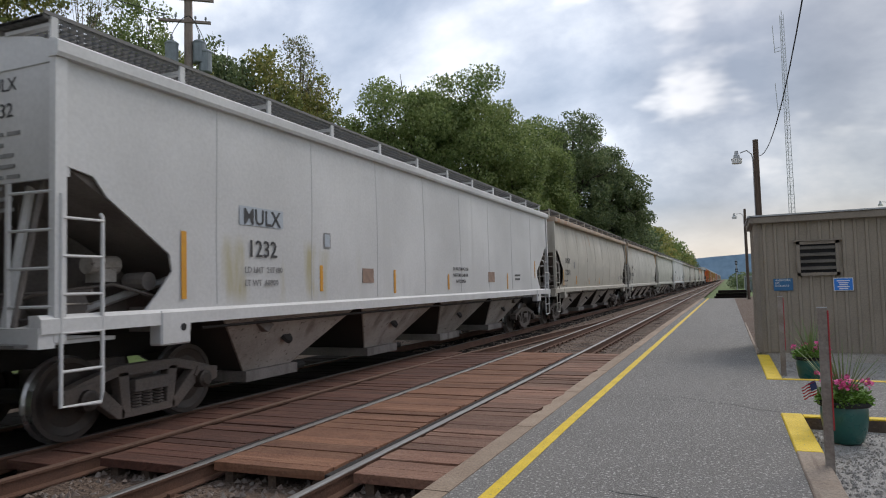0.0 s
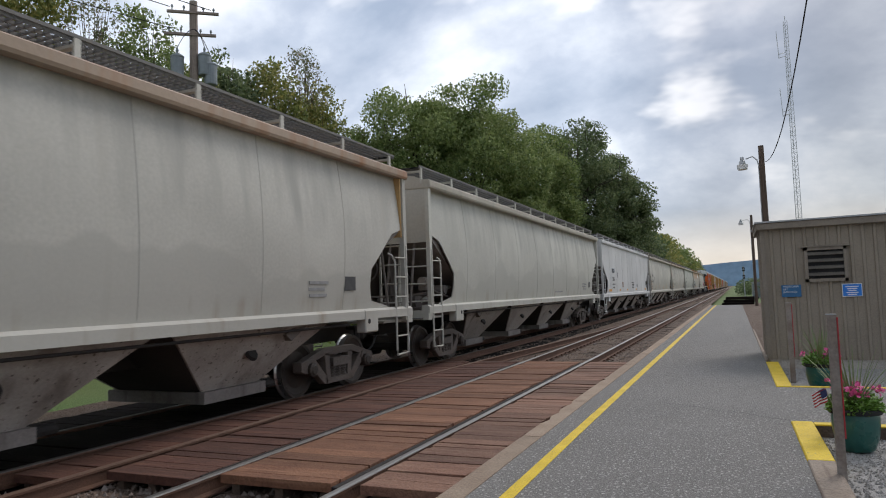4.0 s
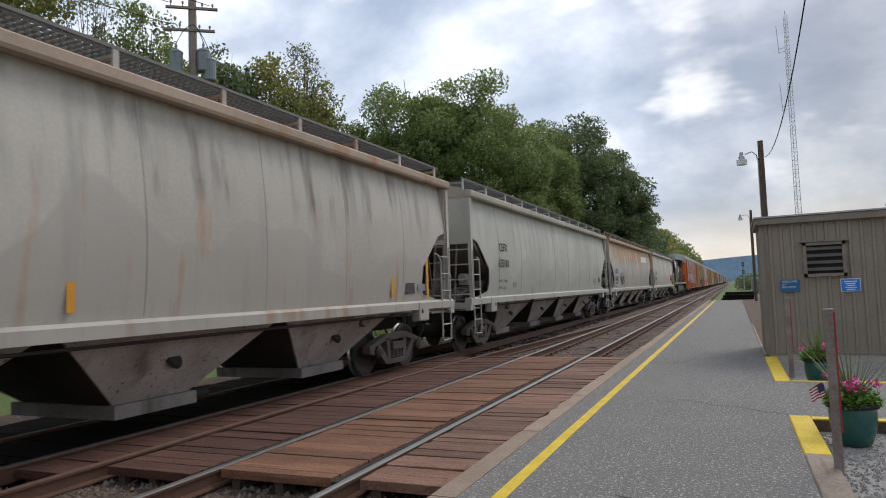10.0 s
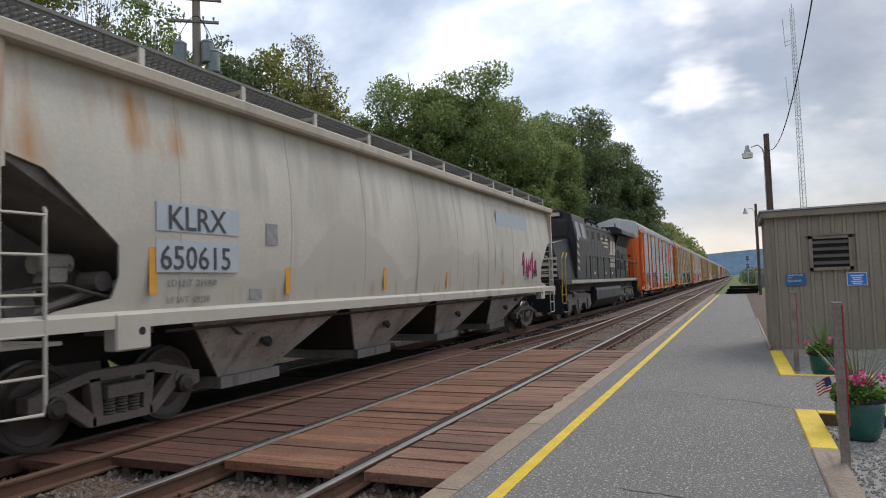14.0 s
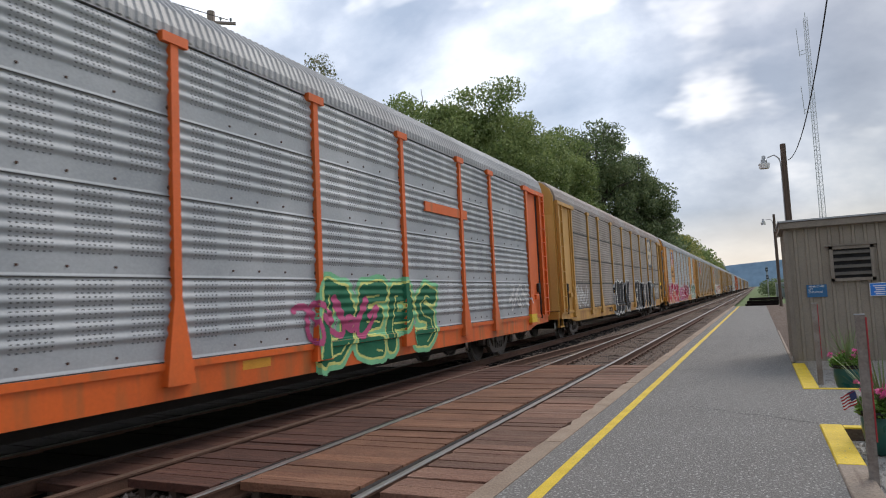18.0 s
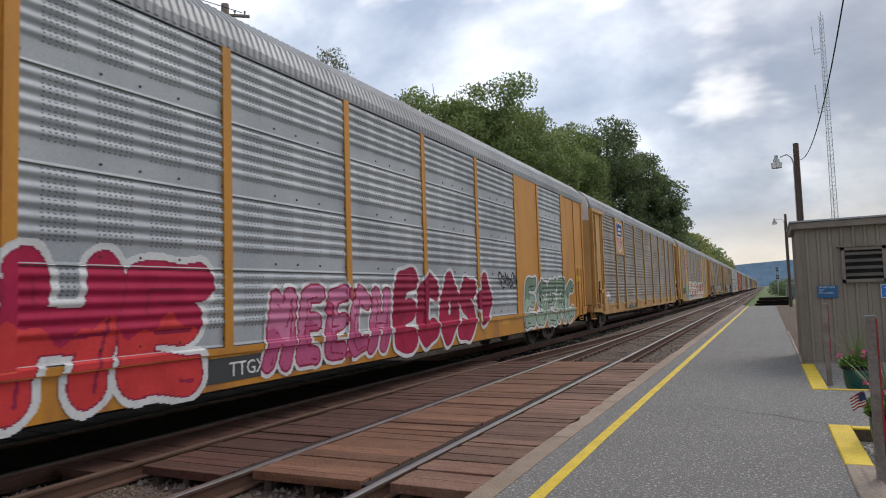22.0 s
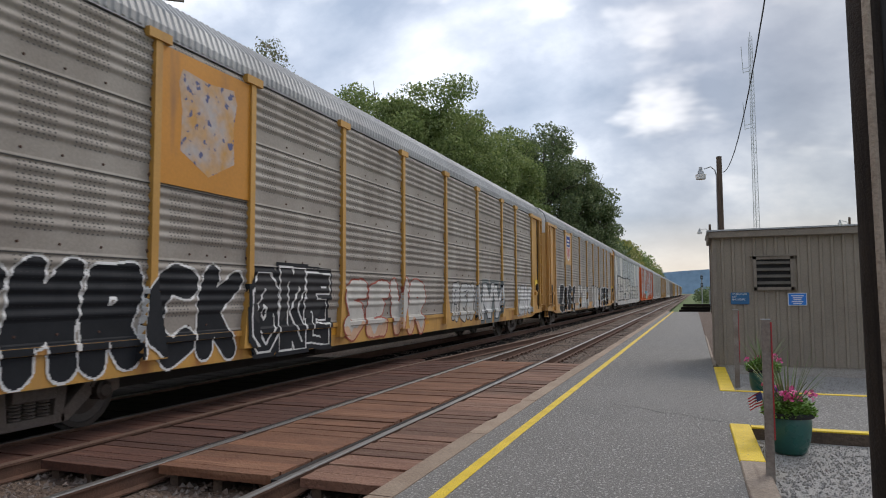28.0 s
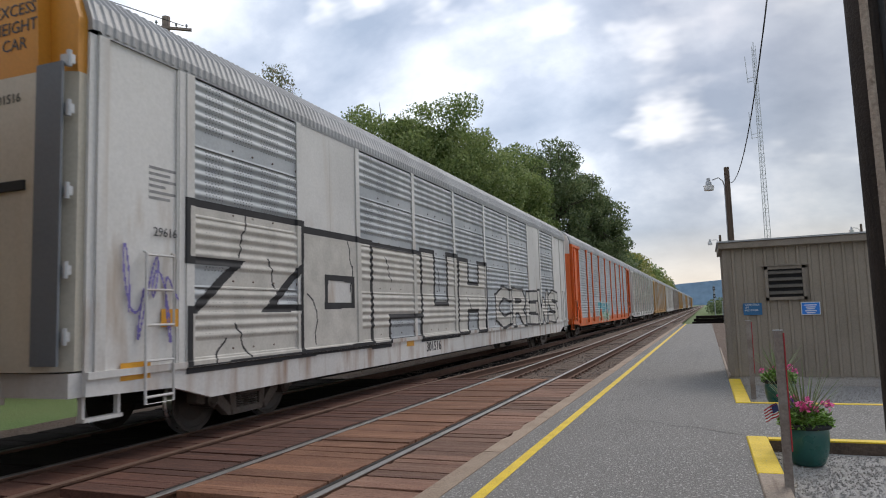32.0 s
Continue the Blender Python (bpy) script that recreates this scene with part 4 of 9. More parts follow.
def end_of_platform():
    b = thing("tie_stack", "low stack of black creosoted ties past the platform end", "tie stack")
    rng = random.Random(4)
    for row in range(4):
        for i in range(4 - row // 2):
            x, ln = 2.1 + rng.uniform(-0.15, 0.15) + 0.1 * row, 2.5 + rng.uniform(-0.2, 0.15)
            part("tie", box(bmesh.new(), x, x + ln, 65.6 + i * 0.27, 65.84 + i * 0.27, -0.42 + row * 0.26, -0.18 + row * 0.26), M_SHADETAR, b, bevel=0.01)
    s = thing("rail_signal", "dark railway signal mast far down the line", "signal")
    part("mast", rod(bmesh.new(), (4.7, 120, -0.4), (4.7, 120, 4.6), 0.09, 8), M_STEEL, s)
    for z in (4.1, 2.9):
        hd = part("signal_head", box(bmesh.new(), 4.52, 4.88, 119.7, 119.95, z - 0.3, z + 0.3), M_BLACK, s)
        part("lens", lathe(bmesh.new(), [(0.12, 0), (0.13, 0.1), (0, 0.1)], 10, pose(4.7, 119.7, z, 90, 0, 0)), M_STEEL, hd)
    c = thing("relay_cabinet", "small pale trackside equipment cabinet", "cabinet")
    part("body", box(bmesh.new(), 5.6, 7.0, 112, 113.2, -0.4, 1.9), M_STEEL, c, bevel=0.03)
    part("lid", box(bmesh.new(), 5.5, 7.1, 111.9, 113.3, 1.9, 2.0), M_STEEL, c)
    part("door", box(bmesh.new(), 5.7, 6.9, 111.96, 112.0, -0.2, 1.75), M_TFGREY, c)


def sign_post(x, y, top, w, label, back):
    p = thing("sign_post", label, "post")
    bm = bmesh.new()
    prism(bm, [(x - w / 2, y), (x - w / 2, y + w * 0.55), (x - w / 2 + 0.012, y + w * 0.55), (x - w / 2 + 0.012, y + 0.012), (x + w / 2 - 0.012, y + 0.012), (x + w / 2 - 0.012, y + w * 0.55), (x + w / 2, y + w * 0.55), (x + w / 2, y)], "z", -0.25, top)
    part("channel", bm, M_RUSTPOST, p)
    part("cap", box(bmesh.new(), x - w / 2 - 0.004, x + w / 2 + 0.004, y - 0.004, y + w * 0.55 + 0.004, top, top + 0.008), M_STEEL, p)
    bm = box(bmesh.new(), x + w / 2 + 0.002, x + w / 2 + 0.012, y - 0.005, y + back, 0.35, top - 0.02)
    part("sign_edge", bm, M_RED, p, "red-edged sign seen edge on")


def planter(x, y, s, seed, label):
    rng = random.Random(seed)
    z0 = -0.075
    pot = thing("flower_planter", label, "planter")
    rs = 0.86 * s
    prof = [(0, 0), (0.17, 0), (0.20, 0.02), (0.245, 0.12), (0.27, 0.26), (0.275, 0.36), (0.265, 0.40)]
    rim = [(0.265, 0.40), (0.30, 0.405), (0.31, 0.43), (0.305, 0.455), (0.28, 0.46), (0.25, 0.45), (0.25, 0.40)]
    part("pot", lathe(bmesh.new(), [(r * rs, h * s) for r, h in prof], 28, pose(x, y, z0)), M_POT, pot, "glossy green glazed pot", smooth=True)
    part("rim", lathe(bmesh.new(), [(r * rs, h * s) for r, h in rim], 28, pose(x, y, z0)), M_BLACK, pot, "dark rim", smooth=True)
    part("soil", lathe(bmesh.new(), [(0, 0.42 * s), (0.252 * rs, 0.41 * s)], 20, pose(x, y, z0)), M_SOIL, pot)
    top = z0 + 0.42 * s
    bm = bmesh.new()

    def leaf(bm, c, d, l, w):
        d = Vector(d).normalized()
        u = d.cross(Vector((rng.uniform(-1, 1), rng.uniform(-1, 1), 1))).normalized()
        a, b = Vector(c), Vector(c) + d * l
        mid = a.lerp(b, 0.5) + Vector((0, 0, -0.1 * l))
        v = [bm.verts.new(p) for p in (a, mid + u * w, b, mid - u * w)]
        bm.faces.new(v)
    for _ in range(1100):
        a, r = rng.uniform(0, 6.28), 0.30 * rs * math.sqrt(rng.random())
        h = rng.uniform(0, 0.26 * s) * (1.15 - r / (0.36 * s))
        c = (x + r * math.cos(a), y + r * math.sin(a), top + h)
        leaf(bm, c, (math.cos(a) + rng.uniform(-0.8, 0.8), math.sin(a) + rng.uniform(-0.8, 0.8), rng.uniform(-0.3, 0.8)), rng.uniform(0.035, 0.065), rng.uniform(0.011, 0.02))
    fol = part("foliage", bm, M_PLANTLEAF, pot, "leafy bright green foliage")
    bm = bmesh.new()
    for _ in range(46):
        a = rng.uniform(0, 6.28)
        tilt = rng.uniform(0.12, 0.85)
        l = rng.uniform(0.45, 0.85) * s
        prev = None
        for i in range(6):
            u = i / 5
            r = l * u * math.sin(tilt) + 0.03
            z = top + 0.05 + l * u * math.cos(tilt) - 0.25 * (l * u) ** 2 * tilt
            w = 0.011 * (1 - u) + 0.002
            c = Vector((x + r * math.cos(a), y + r * math.sin(a), z))
            sd = Vector((-math.sin(a), math.cos(a), 0)) * w
            cur = [bm.verts.new(c - sd), bm.verts.new(c + sd)]
            if prev:
                bm.faces.new((prev[0], prev[1], cur[1], cur[0]))
            prev = cur
    part("spike_grass", bm, M_SPIKE, pot, "arching pale grass blades")
    for i in range(13):
        a, r = rng.uniform(0, 6.28), rng.uniform(0.08, 0.30) * s
        c = Vector((x + r * math.cos(a), y + r * math.sin(a), top + rng.uniform(0.16, 0.30) * s))
        bm = bmesh.new()
        for _ in range(16):
            d = Vector((rng.uniform(-1, 1), rng.uniform(-1, 1), rng.uniform(-0.4, 1))).normalized()
            leaf(bm, c + d * 0.015, d, 0.045, 0.02)
        part("blossom", bm, M_PURPLE if i == 12 else M_PINK, pot, "purple blossom" if i == 12 else "pink geranium blossom")
    return pot


def small_flag(x, y, z):
    f = thing("small_flag", "small red white and blue striped flag on a stick", "flag")
    d = Vector((-0.35, -0.1, 0.93)).normalized()
    base = Vector((x, y, z))
    part("stick", rod(bmesh.new(), base, base + d * 0.34, 0.004, 6), M_TIMBER, f)
    top = base + d * 0.33
    right = Vector((0.16, 0.25, -0.95)).normalized()
    fly = Vector((-0.75, -0.3, -0.35)).normalized()
    for i in range(9):
        bm = bmesh.new()
        pr = None
        for k in range(9):
            u = k / 8
            wv = 0.012 * math.sin(u * 9)
            off = Vector((0.3, -0.9, 0)) * wv
            a = top + right * (0.015 * i) + fly * (0.15 * u) + off
            b = top + right * (0.015 * (i + 1) - 0.0008) + fly * (0.15 * u) + off
            c = [bm.verts.new(a), bm.verts.new(b)]
            if pr:
                bm.faces.new((pr[0], pr[1], c[1], c[0]))
            pr = c
        part("stripe", bm, M_RED if i % 2 == 0 else M_WHITE, f)
    bm = bmesh.new()
    n = Vector((0.1, -0.004, 0))
    off = (right.cross(fly)).normalized() * -0.006
    for sgn in (1, -1):
        bm.faces.new([bm.verts.new(p + off * sgn * 2.4) for p in (top, top + right * 0.075, top + right * 0.075 + fly * 0.065, top + fly * 0.065)])
    part("canton", bm, M_NAVY, f)


def tree(x, y, z0, h, rx, rz, leaf_m, seed, label, count=9000, size=0.3, trunk=0.28, gap=0.0, ry=None, twigs=0, lump=0.26):
    """A tapered trunk with limbs and an uneven crown of many separate leaves with gaps."""
    rng = np.random.RandomState(seed)
    t = thing("tree", label, "tree", pose(x, y, z0))
    ry = ry or rx
    cz = h - rz
    bm = bmesh.new()
    rod(bm, (0, 0, -0.6), (0.1, 0, h * 0.45), trunk, 9, trunk * 0.65)
    rod(bm, (0.1, 0, h * 0.45), (0.2, 0.2, h * 0.88), trunk * 0.65, 7, trunk * 0.12)
    for i in range(16 + twigs):
        a, c = rng.uniform(0, 2 * math.pi), rng.uniform(-0.6, 0.98)
        s = math.sqrt(1 - c * c) * 0.9
        q = Vector((rx * s * math.cos(a), ry * s * math.sin(a), cz + rz * c * 0.95))
        b = Vector((0.1, 0.05, h * rng.uniform(0.3, 0.62)))
        mid = b.lerp(q, 0.55) + Vector((0, 0, 0.5))
        rod(bm, b, mid, trunk * 0.3, 6, trunk * 0.16)
        rod(bm, mid, q, trunk * 0.16, 5, trunk * 0.03)
    part("trunk", bm, M_BARK, t, "grey-brown trunk and limbs")
    # boughs: leaf masses of uneven size spread over and through the crown
    k = 210
    d = rng.normal(size=(k, 3))
    d /= np.linalg.norm(d, axis=1)[:, None]
    d = np.sign(d) * np.abs(d) ** 0.88
    bough = d * (rng.uniform(0.1, 1.0, size=(k, 1)) ** 0.42) * 0.88
    rad = rng.uniform(0.09, 0.22, size=k)
    pick = rng.choice(k, count, p=rad ** 2 / (rad ** 2).sum())
    e = rng.normal(size=(count, 3))
    e /= np.linalg.norm(e, axis=1)[:, None]
    wide = (rx + ry + rz) / 3
    q = bough[pick] * np.array([rx, ry, rz]) + e * (rad[pick][:, None] * wide * rng.uniform(0.3, 1.1, size=(count, 1)) ** 0.6) * np.array([1.1, 1.1, 0.8])
    if gap:
        f = np.sin(q[:, 0] * 3 + seed) * np.sin(q[:, 1] * 2.7 + 2 * seed) + np.sin(q[:, 2] * 2.3 + seed * 3) * 0.8
        q = q[f > gap - 1.0]
    q = q + np.array([0, 0, cz])
    n = len(q)
    u = rng.normal(size=(n, 3))
    u[:, 2] -= 0.4
    u /= np.linalg.norm(u, axis=1)[:, None]
    w = np.cross(u, rng.normal(size=(n, 3)))
    w /= np.linalg.norm(w, axis=1)[:, None] + 1e-6
    sz = (size * rng.uniform(0.55, 1.25, size=n))[:, None]
    vs = np.stack([q + u * sz * 0.55, q + w * sz * 0.32, q - u * sz * 0.5, q - w * sz * 0.32], 1).reshape(-1, 3)
    me = bpy.data.meshes.new("crown")
    me.from_pydata(vs.tolist(), [], np.arange(n * 4).reshape(-1, 4).tolist())
    me.materials.append(leaf_m)
    part("crown", me, leaf_m, t, "crown of many small leaves")
    return t


def undergrowth():
    """Dense scrub along the foot of the woods behind the tracks. Mostly hidden; also added to block low sky light under
    the train.
    """
    rng = np.random.RandomState(77)
    n = 60000
    y = rng.uniform(-10, 75, n)
    top = 4.4 + 0.9 * np.sin(y * 0.31) + 0.6 * np.sin(y * 0.83 + 1)
    q = np.stack([-14.6 + rng.normal(size=n) * 1.3 - 0.5 * np.sin(y * 0.2), y, -0.3 + top * rng.rand(n) ** 0.7], 1)
    u = rng.normal(size=(n, 3))
    u /= np.linalg.norm(u, axis=1)[:, None]
    w = np.cross(u, rng.normal(size=(n, 3)))
    w /= np.linalg.norm(w, axis=1)[:, None] + 1e-6
    sz = rng.uniform(0.15, 0.42, size=(n, 1))
    vs = np.stack([q + u * sz * 0.55, q + w * sz * 0.32, q - u * sz * 0.5, q - w * sz * 0.32], 1).reshape(-1, 3)
    me = bpy.data.meshes.new("undergrowth")
    me.from_pydata(vs.tolist(), [], np.arange(n * 4).reshape(-1, 4).tolist())
    me.materials.append(M_LEAF)
    solid("undergrowth", me, M_LEAF, "dense green scrub along the foot of the woods", "undergrowth", "stuff")


def woods():
    undergrowth()
    big = "large leafy green maple with rounded crown behind the tracks"
    tree(-16.4, 42.6, 0.8, 15.7, 5.0, 7.2, M_LEAF, 1, big, 62000, 0.20, 0.42)
    tree(-18.9, 41.0, 0.9, 13.0, 2.7, 5.8, M_LEAF, 2, "leafy green tree beside the big maple", 28000, 0.20, 0.3)
    tree(-13.2, 45.0, 0.6, 16.5, 4.7, 7.6, M_LEAF, 3, big, 60000, 0.20, 0.4)
    tree(-11.6, 50.0, 0.6, 14.6, 3.2, 6.4, M_LEAF, 44, "leafy green tree filling the row", 30000, 0.22, 0.3)
    tree(-11.6, 57.5, 0.5, 16.2, 3.6, 7.0, M_LEAF, 4, "green broad tree behind the tracks", 32000, 0.24, 0.3)
    tree(-9.9, 64.8, 0.4, 18.2, 4.3, 8.4, M_LEAFD, 5, "tall dark green tree with ragged crown", 40000, 0.25, 0.4, twigs=10)
    tree(-7.0, 68.6, 0.3, 15.5, 3.7, 7.5, M_LEAFD, 6, "dark green tree at the edge of the line", 34000, 0.25, 0.35, twigs=10)
    tree(-6.6, 72.0, 0.2, 11.2, 3.6, 5.0, M_LEAFD, 7, "dark green tree farther along the line", 15000, 0.32, 0.3)
    tree(-12.5, 62.0, 0.2, 11.0, 4.0, 5.4, M_LEAFD, 8, "dark green tree deep in the row", 9000, 0.42, 0.3)
    k = 10
    for x, y, h, m in ((-9.5, 100, 11, M_LEAFD), (-9.5, 118, 12.2, M_LEAFY), (-9.4, 138, 13.0, M_LEAFY), (-9.0, 165, 12.0, M_LEAF), (-8.8, 195, 11.0, M_LEAFY), (-10, 235, 11, M_LEAF), (-11, 290, 12, M_LEAFD)):
        tree(x, y, 0, h, 4.6, h * 0.45, m, k, "distant green tree along the railway", 5200, 0.55, 0.3, ry=9)
        k += 1
    for x, y, hh in ((9.5, 105, 2.6), (13.0, 122, 3.4), (6.5, 150, 2.8), (17.5, 140, 4.0), (9.0, 190, 3.6), (22.0, 180, 5.0)):
        tree(x, y, -0.4, hh, hh * 1.3, hh * 0.5, M_LEAFD, k, "low dark brush beside the far line", 2200, 0.4, 0.08, ry=9)
        k += 1
    # thinner woods at the left, with pale and yellowing crowns
    tree(-24.8, 19.6, 1.2, 17.6, 2.5, 6.6, M_LEAFY, 30, "tall yellowing tree behind the train", 15000, 0.22, 0.2)
    tree(-26.8, 17.0, 1.4, 18.8, 2.8, 7.4, M_LEAFY, 31, "slender yellow-green tree behind the train", 14000, 0.22, 0.2)
    tree(-22.9, 22.4, 1.2, 15.6, 1.7, 4.4, M_LEAFP, 32, "pale open tree with thin foliage", 4200, 0.15, 0.14, gap=0.3, twigs=44)
    tree(-21.5, 24.0, 1.1, 14.8, 2.0, 4.6, M_LEAF, 33, "green locust tree with feathery foliage", 12000, 0.17, 0.16, gap=0.15, twigs=10)
    tree(-20.3, 25.6, 1.0, 12.9, 1.7, 4.4, M_LEAFY, 42, "small olive tree behind the utility pole", 8000, 0.18, 0.14, gap=0.1)
    tree(-21.4, 29.4, 1.0, 15.1, 2.2, 5.4, M_LEAFD, 34, "rounded dark green tree behind the utility pole", 13000, 0.22, 0.18)
    tree(-20.0, 31.6, 1.0, 14.7, 1.8, 5.0, M_LEAFY, 35, "olive green tree in the woods", 11000, 0.22, 0.18)
    tree(-20.4, 35.2, 1.0, 16.5, 1.9, 4.2, M_LEAFP, 36, "pale grey-green tree with sparse crown", 4600, 0.16, 0.13, gap=0.3, twigs=50)
    tree(-19.2, 35.2, 1.0, 14.3, 1.9, 5.0, M_LEAFY, 43, "olive shrubby tree at the wood's edge", 9000, 0.2, 0.15)
    tree(-28.0, 25.0, 1.4, 13.0, 4.2, 5.6, M_LEAFD, 37, "dark tree deeper in the woods", 9000, 0.32, 0.25)
    tree(-25.0, 33.0, 1.3, 12.5, 4.2, 5.2, M_LEAFD, 38, "dark tree deeper in the woods", 9000, 0.32, 0.25)
    tree(-29.5, 12.0, 1.5, 17.0, 4.0, 6.6, M_LEAFY, 39, "yellow-green tree at the wood's edge", 9000, 0.28, 0.22)
    tree(-17.0, 26.0, 0.9, 5.0, 3.0, 2.4, M_LEAF, 40, "low green shrub at the wood's edge", 5000, 0.2, 0.08, ry=6)
    tree(-19.0, 16.0, 1.0, 5.5, 3.0, 2.7, M_LEAF, 41, "low green shrub at the wood's edge", 5000, 0.2, 0.08, ry=6)


# ---- the train ----
SPEED = 13.62
SIDE = 1.56
M_WHEEL = pmat("wheel_steel", (0.052, 0.047, 0.043), (0.075, 0.058, 0.048), 0.55, 0.6, scale=4, fine=40, mix=0.3, bump=0.1, rnd=-1)
M_TREAD = pmat("wheel_tread", (0.5, 0.5, 0.5), (0.4, 0.4, 0.4), 0.3, 0.9, scale=4, fine=40, mix=0.1, bump=0.0, rnd=-1)
M_TRUCK = pmat("truck_iron", (0.105, 0.093, 0.085), (0.14, 0.108, 0.088), 0.75, 0.2, scale=3, fine=30, mix=0.35, bump=0.3, rnd=-1)
M_UNDER = pmat("underframe_grime", (0.02, 0.018, 0.017), (0.034, 0.028, 0.024), 0.85, 0.1, scale=2, fine=30, mix=0.35, bump=0.2, rnd=-1)
M_BAY = pmat("hopper_bay", (0.40, 0.368, 0.335), (0.24, 0.208, 0.182), 0.75, scale=1.2, fine=30, mix=0.2, bump=0.15, rnd=0.1, streak=(0.13, 0.105, 0.09), streak_amt=0.42, streak_scale=(1.5, 1.5, 0.4), speck=(0.09, 0.07, 0.06), speck_lim=0.64)
M_GATE = pmat("gate_steel", (0.22, 0.20, 0.185), (0.13, 0.112, 0.10), 0.75, scale=1.5, fine=30, mix=0.3, bump=0.2, rnd=0.15, streak=(0.08, 0.065, 0.055), streak_amt=0.4)
# bay slopes: grimy steel taken near-black to paint the shade on their undersides
M_CHUTE = pmat("shade_dark_chute", (0.035, 0.031, 0.028), (0.06, 0.05, 0.044), 0.9, scale=1.2, fine=30, mix=0.3, bump=0.2, rnd=0.1)
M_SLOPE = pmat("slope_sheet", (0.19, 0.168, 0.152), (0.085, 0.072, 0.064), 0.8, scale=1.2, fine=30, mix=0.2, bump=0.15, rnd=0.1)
M_GRATE = pmat("grating", (0.15, 0.15, 0.15), (0.19, 0.18, 0.16), 0.7, 0.3, scale=6, fine=60, mix=0.2, bump=0, rnd=-1)
M_LETTER = pmat("dark_lettering", (0.03, 0.03, 0.034), (0.06, 0.06, 0.06), 0.6, scale=7, fine=60, mix=0.25, bump=0, rnd=-1)
M_FADED = pmat("faded_lettering", (0.20, 0.20, 0.20), (0.30, 0.30, 0.30), 0.7, scale=8, fine=60, mix=0.3, bump=0, rnd=-1)
M_PATCH = pmat("lettering_patch", (0.36, 0.40, 0.45), (0.40, 0.44, 0.48), 0.55, scale=3, fine=40, mix=0.15, bump=0, rnd=-1)
M_REFLECT = pmat("reflective_strip", (0.62, 0.30, 0.02), (0.55, 0.24, 0.02), 0.5, scale=7, fine=60, mix=0.2, bump=0, rnd=-1)
M_BROWNTAG = pmat("brown_placard", (0.30, 0.20, 0.15), None, 0.7, scale=7, fine=60, mix=0.2, bump=0, rnd=-1)
M_HOSE = pmat("black_rubber", (0.02, 0.02, 0.02), None, 0.6, scale=7, fine=60, mix=0.2, bump=0.1, rnd=-1)


def body_paint(name, base, streak=None, amt=0.4, top=None, alt=None, stains=(), wave=None):
    return pmat(name, base, alt or tuple(c * 0.80 for c in base), 0.55, scale=0.5, fine=22, mix=0.12, bump=0.04, rnd=0.0, streak=streak, streak_amt=amt, streak_scale=(0.6, 1.5, 0.12), top=top, stains=stains, wave=wave)


def wheel_prof():
    return [(0, -0.005), (0.10, -0.005), (0.11, 0.02), (0.30, 0.035), (0.385, 0.012), (0.40, 0.0), (0.455, 0.0), (0.458, 0.09), (0.485, 0.115), (0.485, 0.135), (0.40, 0.14), (0.38, 0.11), (0.12, 0.11), (0.10, 0.15), (0, 0.15)]


